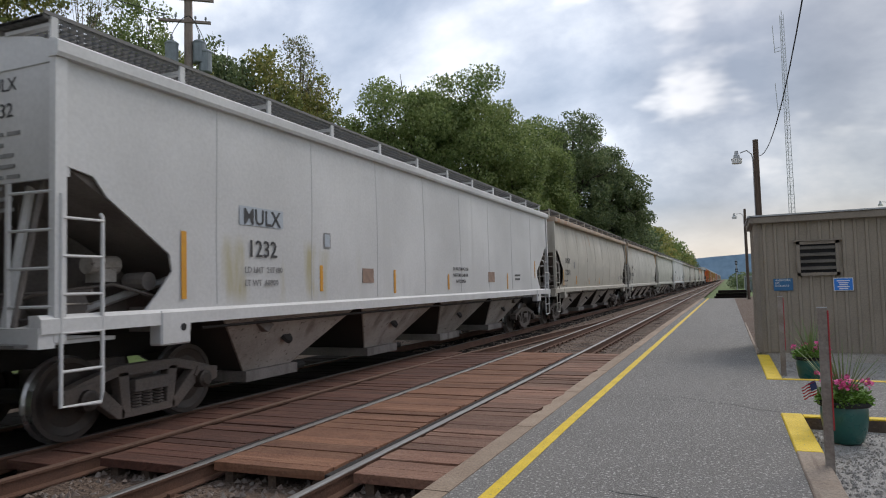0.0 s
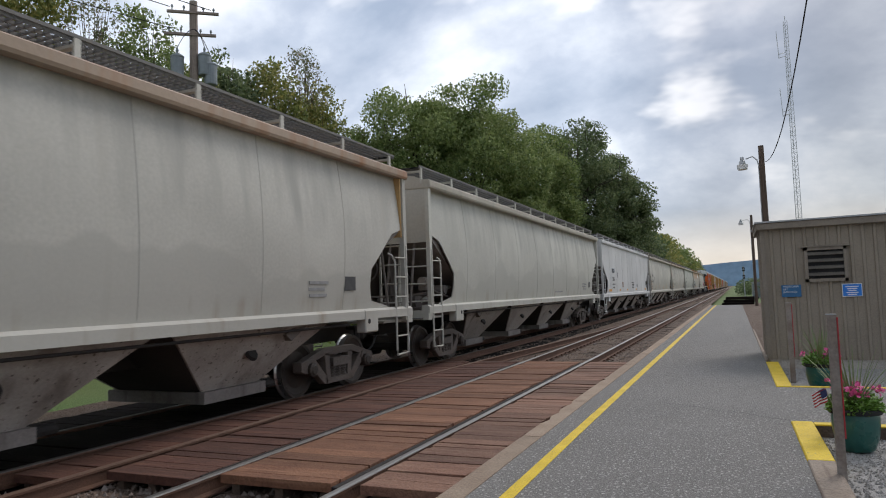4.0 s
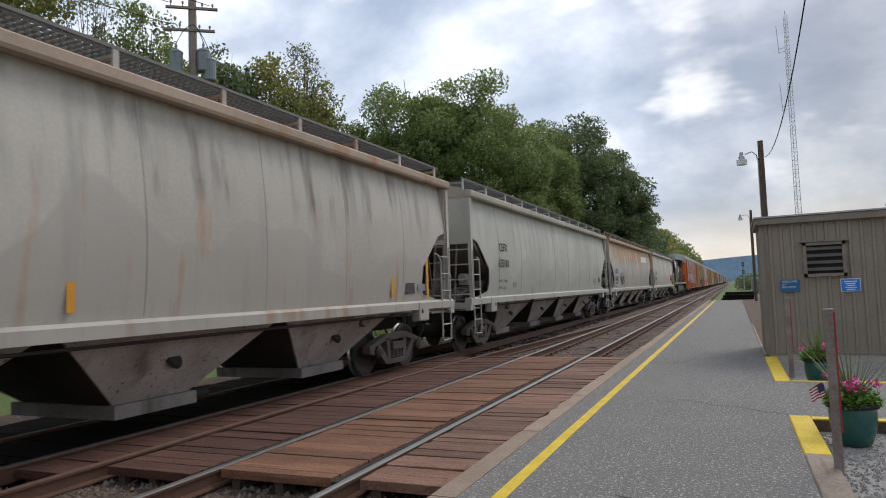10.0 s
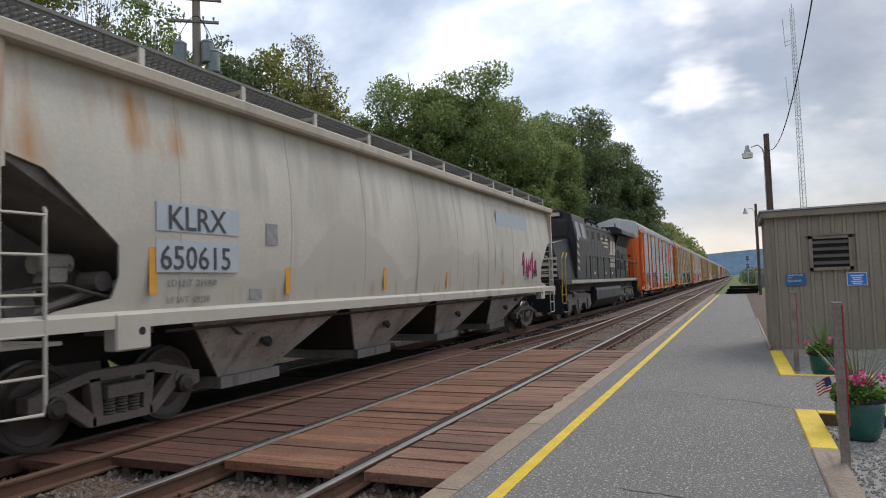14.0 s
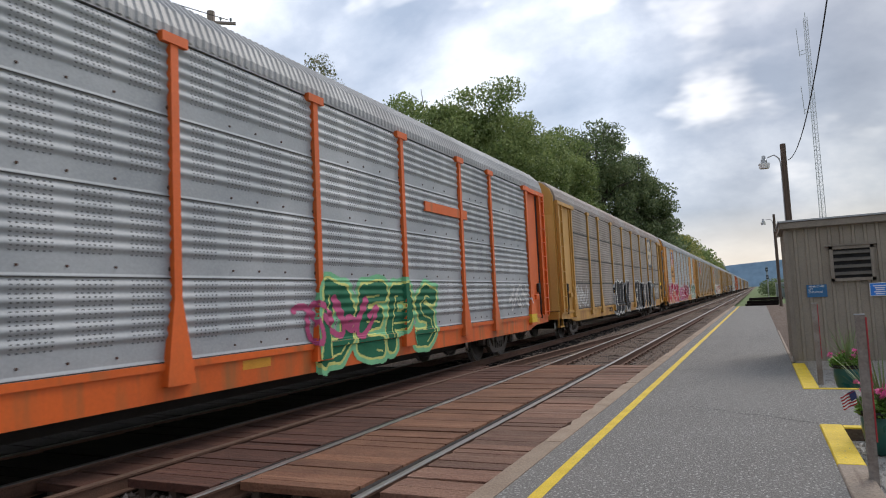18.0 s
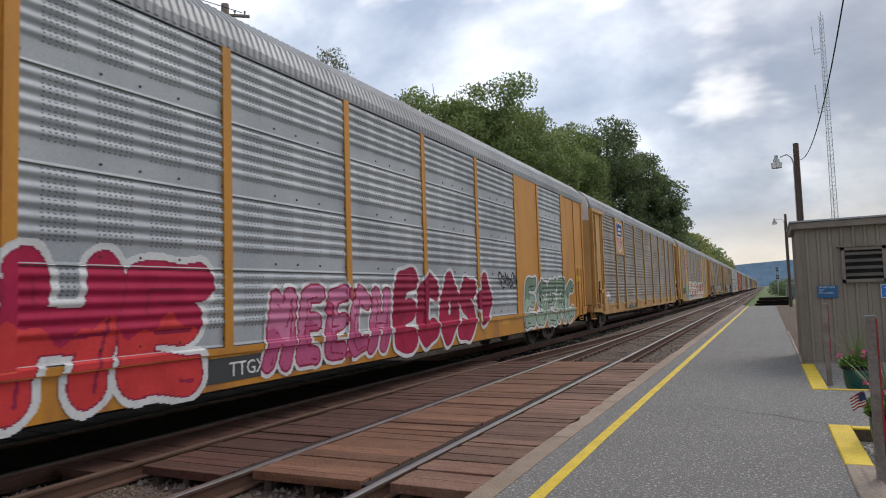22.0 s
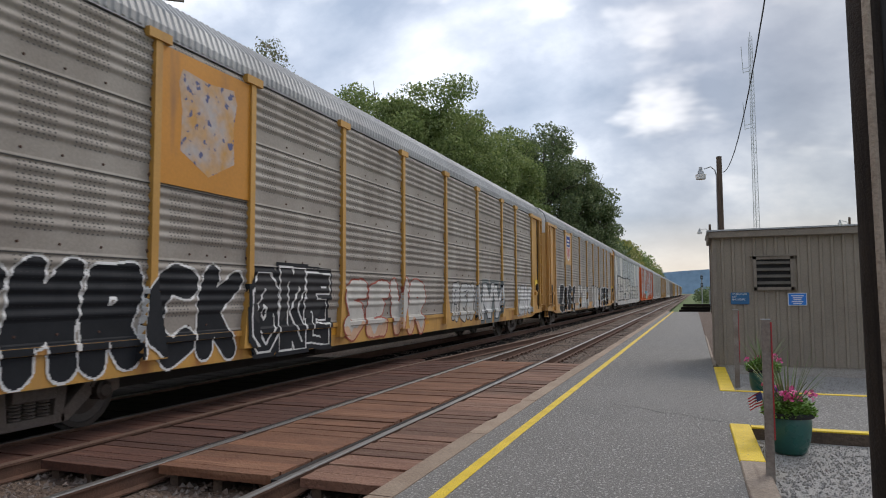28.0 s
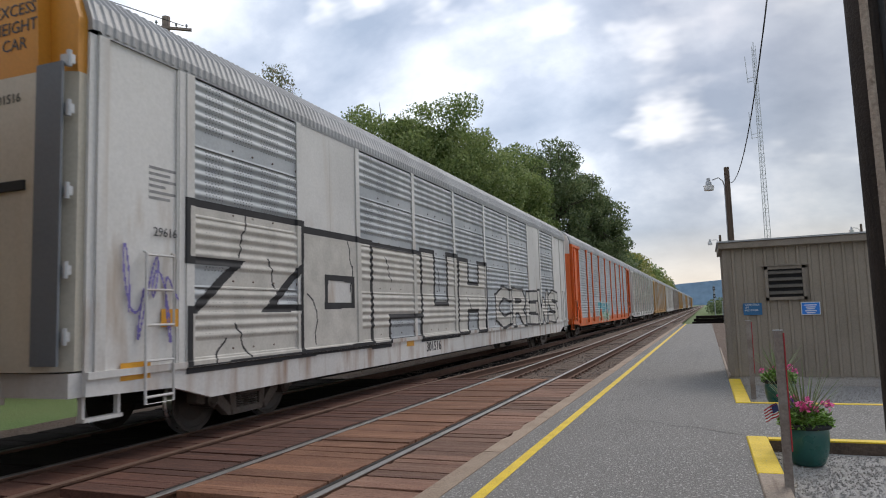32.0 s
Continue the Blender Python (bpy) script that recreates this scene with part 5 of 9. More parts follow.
def truck(car, y, scale=1.0, base=0.89):
    """A two-axle freight truck: bolster, cast side frames with springs, wheels and axle caps."""
    tk = shared(("bolster", scale), lambda bm: box(box(bm, -0.95, 0.95, -0.2, 0.2, 0.42, 0.66), -0.35, 0.35, -0.32, 0.32, 0.60, 0.80), "truck", M_TRUCK, car, pose(0, y, 0))

    def frame_half(bm):
        # cast outline with the two triangular windows and the spring opening left free
        t0, t1 = -0.07, 0.07
        prism(bm, [(-1.12, 0.50), (-1.12, 0.60), (-0.92, 0.66), (-0.45, 0.78), (0.45, 0.78), (0.92, 0.66), (1.12, 0.60), (1.12, 0.50), (0.95, 0.545), (0.48, 0.665), (-0.48, 0.665), (-0.95, 0.545)], "x", t0, t1)
        prism(bm, [(-0.95, 0.55), (-0.72, 0.60), (-0.36, 0.27), (-0.36, 0.17), (-0.46, 0.17)], "x", t0, t1)
        prism(bm, [(0.95, 0.55), (0.72, 0.60), (0.36, 0.27), (0.36, 0.17), (0.46, 0.17)], "x", t0, t1)
        box(bm, t0, t1, -0.42, 0.42, 0.165, 0.265)
        for s in (-1, 1):
            prism(bm, [(s * 0.27, 0.25), (s * 0.40, 0.25), (s * 0.46, 0.70), (s * 0.31, 0.70)], "x", t0, t1)
            prism(bm, [(s * 1.02, 0.40), (s * 1.17, 0.44), (s * 1.17, 0.60), (s * 0.80, 0.64), (s * 0.74, 0.52)], "x", t0 - 0.02, t1 + 0.02)
        box(bm, t0 - 0.03, t1 + 0.05, -0.26, 0.26, 0.45, 0.60)
        return bm
    for sx in (1, -1):
        fr = shared(("sideframe", scale), frame_half, "side_frame", M_TRUCK, tk, pose(sx * 1.03, 0, 0, 0, 0, 0 if sx > 0 else 180), bevel=0.008)
        for k in (-0.17, 0.0, 0.17):
            def spring(bm):
                for i in range(5):
                    lathe(bm, [(0.045, 0), (0.072, 0.008), (0.072, 0.022), (0.045, 0.03)], 10, pose(0, 0, i * 0.036))
                return bm
            shared("spring", spring, "spring", M_TRUCK, fr, pose(0.02, k, 0.268))
        for ya in (-base, base):
            shared("axle_cap", lambda bm: lathe(bm, [(0, 0.12), (0.07, 0.12), (0.09, 0.10), (0.115, 0.09), (0.12, -0.06), (0, -0.06)], 14, pose(0, 0, 0, 0, 90, 0)), "axle_cap", M_WHEEL, fr, pose(0.05, ya, 0.46))
    for ya in (-base, base):
        for sx in (1, -1):
            # the wheel's flat outer face looks outwards
            if ("wheel", M_WHEEL.name) not in MESH:
                me = MESH[("wheel", M_WHEEL.name)] = to_mesh(lathe(bmesh.new(), wheel_prof(), 36), "wheel", M_WHEEL)
                me.materials.append(M_TREAD)
                for p in me.polygons:
                    if all(math.hypot(*me.vertices[v].co[:2]) > 0.452 for v in p.vertices):
                        p.material_index = 1
            w = part("wheel", MESH[("wheel", M_WHEEL.name)], M_WHEEL, tk, m=pose(sx * 0.845, ya, 0.459, 0, -90 * sx, 0))
            w["label"] = "dark steel wheel with bright worn tread"
        shared("axle", lambda bm: rod(bm, (-0.8, 0, 0), (0.8, 0, 0), 0.09, 10), "axle", M_UNDER, tk, pose(0, ya, 0.459))
    return tk


def ladder(bm, x, y0, y1, z0, z1, r=0.016, step=0.38, t=0.03):
    for y in (y0, y1):
        box(bm, x - 0.02, x + 0.02, y - t, y + t, z0, z1)
    z = z0 + 0.06
    while z < z1 - 0.04:
        rod(bm, (x + 0.015, y0, z), (x + 0.015, y1, z), r, 6)
        z += step
    return bm


def coupler(car, y, sgn):
    def make(bm):
        box(bm, -0.09, 0.09, 0.0, 0.75, 0.80, 0.95)
        prism(bm, [(-0.16, 0.02), (-0.10, -0.13), (0.06, -0.16), (0.17, -0.05), (0.14, 0.10), (-0.12, 0.12)], "z", 0.74, 1.02)
        return bm
    shared("coupler", make, "coupler", M_UNDER, car, pose(0, y, 0, 0, 0, 0 if sgn > 0 else 180))

    def hose(bm):
        pts = [(0.32, 0.25, 0.78), (0.30, 0.05, 0.55), (0.20, -0.12, 0.40), (0.05, -0.25, 0.42)]
        for a, b in zip(pts, pts[1:]):
            rod(bm, a, b, 0.025, 6)
        return bm
    shared("hose", hose, "brake_hose", M_HOSE, car, pose(0, y, 0, 0, 0, 0 if sgn > 0 else 180))


HOP_L = 20.9


def mirror_y(length):
    """Turns a fitting of one end into that of the other end of the same side."""
    return Matrix.Translation((0, length, 0)) @ Matrix.Diagonal((1, -1, 1, 1))


def hopper_car(s0, label, paint, end_paint, roof_paint, style, marks, seam_paint, rust_sill=None):
    """A four-bay covered hopper: bulging side sheets cut away over the trucks, sill, pockets, ladders and roof walk."""
    car = thing("covered_hopper_car", label, "freight car", pose(TRAIN_X, s0, 0), "hopper cars of the train")
    L, y0, y1 = HOP_L, 0.62, HOP_L - 0.62
    zs, ztop, zc = 1.36, 4.02, 2.92

    if style == "round":
        cut = ((1.36, 0.30), (1.46, 0.62), (1.56, 1.22), (1.80, 1.30), (2.13, 1.28), (2.74, 0.55), (2.84, 0.42), (2.95, 0.0))
    else:
        cut = ((1.36, 0.95), (1.60, 1.18), (1.86, 1.40), (2.06, 1.36), (2.64, 0.48), (2.84, 0.31), (2.90, 0.0))

    def y_cut(z):
        for (za, ca), (zb, cb) in zip(cut, cut[1:]):
            if z <= zb:
                return ca + (cb - ca) * max(0.0, z - za) / (zb - za)
        return 0.0

    def x_at(z):
        u = (z - zs) / (ztop - zs)
        return SIDE - (0.012 if style == "flat" else 0.14) * (1 - math.sin(math.pi * min(1, max(0, u * 0.9 + 0.12))))

    def sheet(bm):
        zz = sorted(set(span(3.1, ztop, 7) + [z for z, _ in cut] + [1.7, 2.3, 2.5, 2.9, 3.0]))
        ny = 26
        for flip in (0.0, 0.03):
            rings = []
            for z in zz:
                c = y_cut(z)
                rings.append([bm.verts.new((x_at(z) - flip, y, z)) for y in span(y0 + c, y1 - c, ny)])
            for a, b in zip(rings, rings[1:]):
                for i in range(ny):
                    bm.faces.new((a[i], a[i + 1], b[i + 1], b[i]))
        return bm
    for sx in (1, -1):
        shared(("sheet", style), sheet, "side_sheet", paint, car, pose(0, 0 if sx > 0 else L, 0, 0, 0, 0 if sx > 0 else 180), smooth=True)

        for i in range(1, 9):
            ys = y0 + (y1 - y0) * i / 9

            def seam(bm):
                zz = [z for z in span(1.45, ztop, 9) if y0 + y_cut(z) < ys < y1 - y_cut(z)]
                rings = [[bm.verts.new((x_at(z) + dx, ys + dy + 0.02 * math.sin(z * 1.7 + i), z)) for dx, dy in ((-0.01, -0.022), (0.006, -0.006), (0.006, 0.006), (-0.01, 0.022))] for z in zz]
                for a, b in zip(rings, rings[1:]):
                    for k in range(3):
                        bm.faces.new((a[k], a[k + 1], b[k + 1], b[k]))
                return bm
            shared(("seam", style, i), seam, "weld_seam", seam_paint, car, pose(0, 0 if sx > 0 else L, 0, 0, 0, 0 if sx > 0 else 180))
        shared("chord", lambda bm: prism(bm, [(1.50, 3.98), (1.62, 3.98), (1.64, 4.02), (1.64, 4.13), (1.60, 4.16), (1.46, 4.16)], "y", 0.45, L - 0.45), "top_chord", roof_paint, car, pose(0, 0 if sx > 0 else L, 0, 0, 0, 0 if sx > 0 else 180))
        shared("sill", lambda bm: prism(bm, [(1.42, 1.24), (1.60, 1.24), (1.60, 1.38), (1.55, 1.42), (1.42, 1.42)], "y", 0.32, L - 0.32), "side_sill", rust_sill or paint, car, pose(0, 0 if sx > 0 else L, 0, 0, 0, 0 if sx > 0 else 180))
    # ends: upper end wall and slope sheet
    for sx in (1, -1):
        m = pose(0, 0 if sx > 0 else L, 0, 0, 0, 0 if sx > 0 else 180)
        shared("end_wall", lambda bm: prism(bm, [(-1.55, 2.80), (1.55, 2.80), (1.55, 4.02), (1.2, 4.28), (0.5, 4.40), (-0.5, 4.40), (-1.2, 4.28), (-1.55, 4.02)], "y", 0.615, 0.66), "end_wall", end_paint, car, m)
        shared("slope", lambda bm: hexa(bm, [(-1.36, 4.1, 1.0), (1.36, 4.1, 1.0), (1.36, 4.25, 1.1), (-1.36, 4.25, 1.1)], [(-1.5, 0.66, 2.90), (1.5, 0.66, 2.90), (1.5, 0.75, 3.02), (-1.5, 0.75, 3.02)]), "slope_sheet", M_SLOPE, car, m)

        def end_frame(bm):
            box(bm, -1.58, 1.58, 0.30, 0.48, 1.10, 1.30)
            box(bm, -1.45, 1.45, 0.48, 1.30, 1.12, 1.16)
            for x in (-0.75, 0.75):
                rod(bm, (x, 0.55, 1.25), (x * 0.9, 0.9, 2.9), 0.05, 6)
                rod(bm, (x * 0.55, 0.9, 1.2), (x * 1.6, 2.8, 1.9), 0.05, 6)
            return bm
        for x in (-0.32, 0.32):
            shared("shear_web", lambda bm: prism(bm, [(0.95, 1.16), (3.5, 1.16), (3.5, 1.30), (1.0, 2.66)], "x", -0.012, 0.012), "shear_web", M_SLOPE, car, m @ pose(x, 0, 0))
        shared("end_frame", end_frame, "end_sill", end_paint if style == "flat" else paint, car, m)

        for x in (-1.54, 1.54):
            shared("corner_post", lambda bm: box(bm, -0.045, 0.045, 0.47, 0.60, 1.15, 4.05), "corner_post", paint, car, m @ pose(x, 0, 0))

        lm = paint
        for mm in (m, m @ mirror_y(L)):
            ld = shared("ladder", lambda bm: tube(bm, [(1.585, 0.54, 2.62), (1.585, 0.54, 1.4), (1.585, 0.54, 0.52), (1.585, 1.0, 0.50), (1.585, 1.02, 0.6), (1.585, 1.02, 2.3), (1.54, 1.06, 2.42), (1.47, 1.10, 2.46)], 0.021, 8), "ladder", lm, car, mm, "pale steel ladder")
            for i in range(5):
                shared("rung", lambda bm: rod(bm, (1.59, 0.54, 0.86), (1.59, 1.02, 0.86), 0.016, 6), "rung", lm, ld, pose(0, 0, i * 0.38))
            el = shared("end_ladder", lambda bm: box(bm, 0.93, 0.97, 0.42, 0.46, 1.2, 2.75), "end_ladder", lm, car, mm)
            for i in range(4):
                shared("end_rung", lambda bm: rod(bm, (0.95, 0.44, 1.5), (1.54, 0.48, 1.5), 0.016, 6), "rung", lm, el, pose(0, 0, i * 0.38))

        def gear(bm):
            rod(bm, (-0.1, 1.25, 1.50), (0.9, 1.25, 1.50), 0.17, 12)
            rod(bm, (1.0, 1.9, 1.75), (1.32, 1.9, 1.75), 0.11, 12)
            box(bm, 0.25, 0.75, 1.7, 2.1, 1.25, 1.6)
            box(bm, 0.9, 1.4, 2.0, 2.5, 1.15, 1.45)
            for z in (1.25, 1.33, 1.62):
                rod(bm, (-1.3, 0.95, z), (1.4, 1.05, z + 0.03), 0.018, 5)
            lathe(bm, [(0.24, -0.015), (0.26, 0), (0.24, 0.015), (0.22, 0)], 16, pose(-0.7, 0.56, 2.2, 90, 0, 0))
            return bm
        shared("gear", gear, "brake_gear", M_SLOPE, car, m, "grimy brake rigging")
        shared("train_line", lambda bm: tube(bm, [(-0.9, 0.62, 1.36), (0.2, 0.70, 1.40), (0.7, 0.9, 1.62), (1.2, 1.5, 1.72), (1.38, 2.0, 1.55)], 0.022), "air_line", M_TRUCK, car, m)
        shared("relay_valve", lambda bm: box(rod(bm, (0.95, 1.35, 1.95), (0.95, 1.75, 1.95), 0.11, 12), 0.82, 1.08, 1.45, 1.65, 1.75, 1.9), "relay_valve", M_BAY, car, m, "dusty brake valve")
        shared("release_rod", lambda bm: rod(bm, (1.50, 0.62, 1.52), (0.5, 1.9, 1.50), 0.012, 6), "release_rod", M_BAY, car, m)
        shared("crossover", lambda bm: box(bm, -1.45, 1.45, 0.16, 0.30, 1.12, 1.15), "crossover_step", M_GRATE, car, m, "worn grating crossover step")
        for x in (-1.1, -0.2, 0.5, 1.1):
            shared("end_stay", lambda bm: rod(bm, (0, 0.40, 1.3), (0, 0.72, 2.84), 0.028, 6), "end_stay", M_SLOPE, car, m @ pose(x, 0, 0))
        for mm in (m, m @ mirror_y(L)):
            pad = shared("jack_pad", lambda bm: box(bm, 1.42, 1.615, 1.80, 2.27, 1.0, 1.40), "jacking_pad", paint, car, mm, bevel=0.02)
            shared("pad_hole", lambda bm: rod(bm, (1.61, 2.14, 1.20), (1.62, 2.14, 1.20), 0.045, 12), "hole", M_BLACK, pad)
        coupler(car, 0 if sx > 0 else L, sx)
    # roof
    shared("roof", lambda bm: prism(bm, [(-1.58, 4.0), (1.58, 4.0), (1.56, 4.12), (1.2, 4.28), (0.5, 4.40), (-0.5, 4.40), (-1.2, 4.28), (-1.56, 4.12)], "y", 0.60, L - 0.60), "roof", roof_paint, car)
    shared("hatch", lambda bm: prism(bm, [(-0.28, 4.39), (0.28, 4.39), (0.28, 4.50), (0.1, 4.56), (-0.1, 4.56), (-0.28, 4.50)], "y", 1.2, L - 1.2), "trough_hatch", roof_paint, car)

    for i in range(12):
        for turn in (0, 180):
            shared("walk_post", lambda bm: prism(bm, [(0.68, 4.36), (1.34, 4.36), (1.345, 4.10), (1.375, 4.10), (1.375, 4.50), (1.345, 4.50), (1.34, 4.40), (0.68, 4.40)], "y", -0.04, 0.04), "walkway_bracket", paint, car, pose(0, 0.62 + 1.78 * i, 0, 0, 0, turn))

    def grate(bm):
        for sx in (-1, 1):
            for x in (0.62, 0.74, 0.86, 0.98, 1.10, 1.22, 1.345):
                box(bm, sx * x - 0.006, sx * x + 0.006, 0.5, L - 0.5, 4.425, 4.465)
            box(bm, sx * 1.37 - 0.008, sx * 1.37 + 0.008, 0.5, L - 0.5, 4.46, 4.50)
            y = 0.5
            while y < L - 0.5:
                box(bm, min(sx * 0.61, sx * 1.36), max(sx * 0.61, sx * 1.36), y, y + 0.014, 4.43, 4.462)
                y += 0.10
        for y in (0.5, L - 0.7):
            box(bm, -1.36, 1.36, y, y + 0.2, 4.43, 4.46)
        return bm
    shared("grate", grate, "roof_walkway", M_GRATE, car, label="dark expanded-metal roof walkway")
    # four pockets under the sill
    n = 4
    a0, a1 = 2.95, L - 2.95
    for i in range(n):
        w = (a1 - a0) / n
        c = a0 + w * (i + 0.5)

        def plate(bm):
            pts = [(0.80, -0.60, 0.40), (0.80, 0.60, 0.40), (1.475, w / 2 - 0.02, 1.34), (1.475, -w / 2 + 0.02, 1.34)]
            a2 = [bm.verts.new(p) for p in pts]
            b2 = [bm.verts.new((p[0] - 0.03, p[1], p[2])) for p in pts]
            bm.faces.new(a2), bm.faces.new(b2[::-1])
            for q in range(4):
                bm.faces.new((a2[q], a2[(q + 1) % 4], b2[(q + 1) % 4], b2[q]))
            return bm

        def chute(bm):
            return hexa(bm, [(-0.76, -0.56, 0.38), (0.76, -0.56, 0.38), (0.76, 0.56, 0.38), (-0.76, 0.56, 0.38)], [(-1.44, -w / 2 + 0.05, 1.34), (1.44, -w / 2 + 0.05, 1.34), (1.44, w / 2 - 0.05, 1.34), (-1.44, w / 2 - 0.05, 1.34)])
        pk = shared("chute", chute, "hopper_bay", M_CHUTE, car, pose(0, c, 0), "grimy sloped discharge bay coloured near-black for underside shade")
        for turn in (0, 180):
            shared("bay_plate", plate, "bay_plate", M_BAY, pk, pose(0, 0, 0, 0, 0, turn), "grimy grey side plate")
        shared("gate", lambda bm: box(bm, -0.90, 0.90, -0.66, 0.66, 0.24, 0.40), "outlet_gate", M_GATE, pk, None)
        shared("gate_rack", lambda bm: rod(bm, (0.80, 0.66, 0.33), (0.80, 0.95, 0.33), 0.06, 8), "gate_rack", M_UNDER, pk, None)
        shared("vibrator", lambda bm: lathe(bm, [(0, 0.05), (0.10, 0.05), (0.12, 0), (0, 0)], 10, pose(1.15, 0.0, 0.86, 0, 54, 0)), "vibrator_bracket", M_UNDER, pk, None)
    shared("centre_sill", lambda bm: box(bm, -0.2, 0.2, 0.6, L - 0.6, 0.78, 1.15), "centre_sill", M_UNDER, car)
    shared("pipe", lambda bm: rod(bm, (1.48, 2.6, 1.16), (1.48, L - 2.6, 1.16), 0.02, 6), "air_pipe", M_UNDER, car)
    tc = 2.35 if style == "round" else 2.12
    truck(car, tc)
    truck(car, L - tc)
    # lettering and stencils on the side facing the platform
    fx = SIDE + 0.014

    def flat(y, z, w, h, mt, name="stencil", proud=0.0, tilt=0.0):
        bm = box(bmesh.new(), 0, 0.004, -w / 2, w / 2, -h / 2, h / 2)
        zz = z
        return part(name, bm, mt, car, m=pose(x_at(zz) + 0.004 + proud, y, z, tilt, 0, 0))
    count = 0
    for kind, *a in marks:
        if kind == "text":
            y, z, size, txt, mt = a
            size *= 1.12
            lettering("lettering", txt, size, mt, car, pose(x_at(z + size * 0.4) + 0.016, y, z - 0.04 * size, 90, 0, 90), bold=0.006 * size)
        elif kind == "end":
            xx, z, size, txt, mt = a
            lettering("lettering", txt, size, mt, car, pose(xx, 0.610, z, 90, 0, 0), bold=0.003 * size)
        elif kind == "scrawl":
            y, z, w, h, mt = a
            pts = [(x_at(z + h * 0.4 * math.sin(q * 1.9)) + 0.012, y + w * (q / 30 - 0.5) + 0.12 * math.sin(q * 1.1), z + h * 0.45 * math.sin(q * 1.9) * math.cos(q * 0.31)) for q in [i * 0.5 for i in range(60)]]
            part("spray_scrawl", tube(bmesh.new(), pts, 0.018, 5), mt, car, "sprayed scrawl")
        elif kind == "endbars":
            xx, z, k = a
            for i in range(k + 2):
                at = xx - 0.30
                for w in ((0.16, 0.30, 0.2), (0.34, 0.12), (0.22, 0.4), (0.14, 0.14, 0.3))[i % 4]:
                    part("stencil_bar", box(bmesh.new(), at, at + w, 0.607, 0.613, z - i * 0.115, z - i * 0.115 + 0.042), M_FADED, car)
                    at += w + 0.06
        else:
            y, z, w, h, mt, *tl = a
            count += 1
            flat(y, z, w, h, mt, kind, proud=0.0025 * (count % 3), tilt=tl[0] if tl else 0.0)
    return car


def travel_rows(s0):
    return [(t, pose(TRAIN_X, s0 - SPEED * t, 0)) for t in (0.0, 8.0, 16.0, 24.0, 32.0)]
M_GALV = pmat("galvanised_panel", (0.42, 0.44, 0.455), (0.30, 0.325, 0.345), 0.62, 0.12, scale=0.8, fine=30, mix=0.15, bump=0.05, rnd=0.06)
M_GALVOLD = pmat("weathered_panel", (0.31, 0.275, 0.243), (0.215, 0.182, 0.156), 0.72, 0.05, scale=0.8, fine=30, mix=0.2, bump=0.05, rnd=0.06, streak=(0.36, 0.34, 0.32), streak_amt=0.3, streak_scale=(1, 0.4, 2.5))
M_GALVMID = pmat("dull_panel", (0.335, 0.305, 0.268), (0.23, 0.20, 0.172), 0.75, 0.0, scale=0.8, fine=30, mix=0.2, bump=0.05, rnd=0.06, streak=(0.20, 0.16, 0.13), streak_amt=0.2, streak_scale=(1, 0.5, 2.0))
M_ROOFG = pmat("rack_roof", (0.36, 0.365, 0.37), (0.28, 0.28, 0.28), 0.55, 0.2, scale=0.6, fine=30, mix=0.15, bump=0.05, rnd=0.05)
M_ROOFR = pmat("rusting_roof", (0.36, 0.33, 0.31), (0.30, 0.22, 0.18), 0.65, 0.2, scale=0.6, fine=30, mix=0.2, bump=0.05, rnd=0.05)
M_BOLT = pmat("rusty_bolt", (0.10, 0.045, 0.03), (0.06, 0.035, 0.025), 0.85, scale=6, fine=40, mix=0.3, bump=0, rnd=-1)
M_PERF = pmat("perforation", (0.05, 0.05, 0.05), None, 0.8, scale=5, fine=40, mix=0.2, bump=0, rnd=-1)
M_ORANGE = body_paint("orange_paint", (0.72, 0.125, 0.012), (0.52, 0.09, 0.02), 0.3, stains=[((0.30, 0.115, 0.03), -4, 34, 0.3, 1.3, 0.5), ((0.26, 0.12, 0.04), -4, 34, 1.0, 5.6, 0.16)])
M_GOLD = body_paint("gold_paint", (0.57, 0.24, 0.018), (0.36, 0.16, 0.03), 0.35, stains=[((0.30, 0.115, 0.03), -4, 34, 0.3, 1.3, 0.5), ((0.26, 0.12, 0.04), -4, 34, 1.0, 5.6, 0.16)])
M_YEL = body_paint("ochre_paint", (0.54, 0.29, 0.06), (0.36, 0.19, 0.06), 0.35, stains=[((0.30, 0.115, 0.03), -4, 34, 0.3, 1.3, 0.5), ((0.26, 0.12, 0.04), -4, 34, 1.0, 5.6, 0.16)])
M_TAN = body_paint("tan_yellow_paint", (0.54, 0.30, 0.09), (0.40, 0.20, 0.07), 0.3, stains=[((0.30, 0.115, 0.03), -4, 34, 0.3, 1.3, 0.5), ((0.26, 0.12, 0.04), -4, 34, 1.0, 5.6, 0.16)])
S_SLATE0 = body_paint("dark_sill_board", (0.045, 0.05, 0.05))
M_RACKWHITE = body_paint("rack_white", (0.60, 0.59, 0.57), (0.45, 0.40, 0.35), 0.35, stains=[((0.24, 0.13, 0.07), -2, 32, 0.3, 1.3, 0.45), ((0.34, 0.26, 0.19), -2, 3.0, 0.9, 3.4, 0.3)])
M_ENDWHITE = body_paint("end_white", (0.70, 0.70, 0.69), (0.5, 0.45, 0.4), 0.25)
M_GREYSTRIP = body_paint("grey_door_edge", (0.13, 0.145, 0.165), (0.45, 0.46, 0.47), 0.4)
M_BEIGEEND = body_paint("end_beige", (0.50, 0.46, 0.38), (0.40, 0.33, 0.24), 0.35)
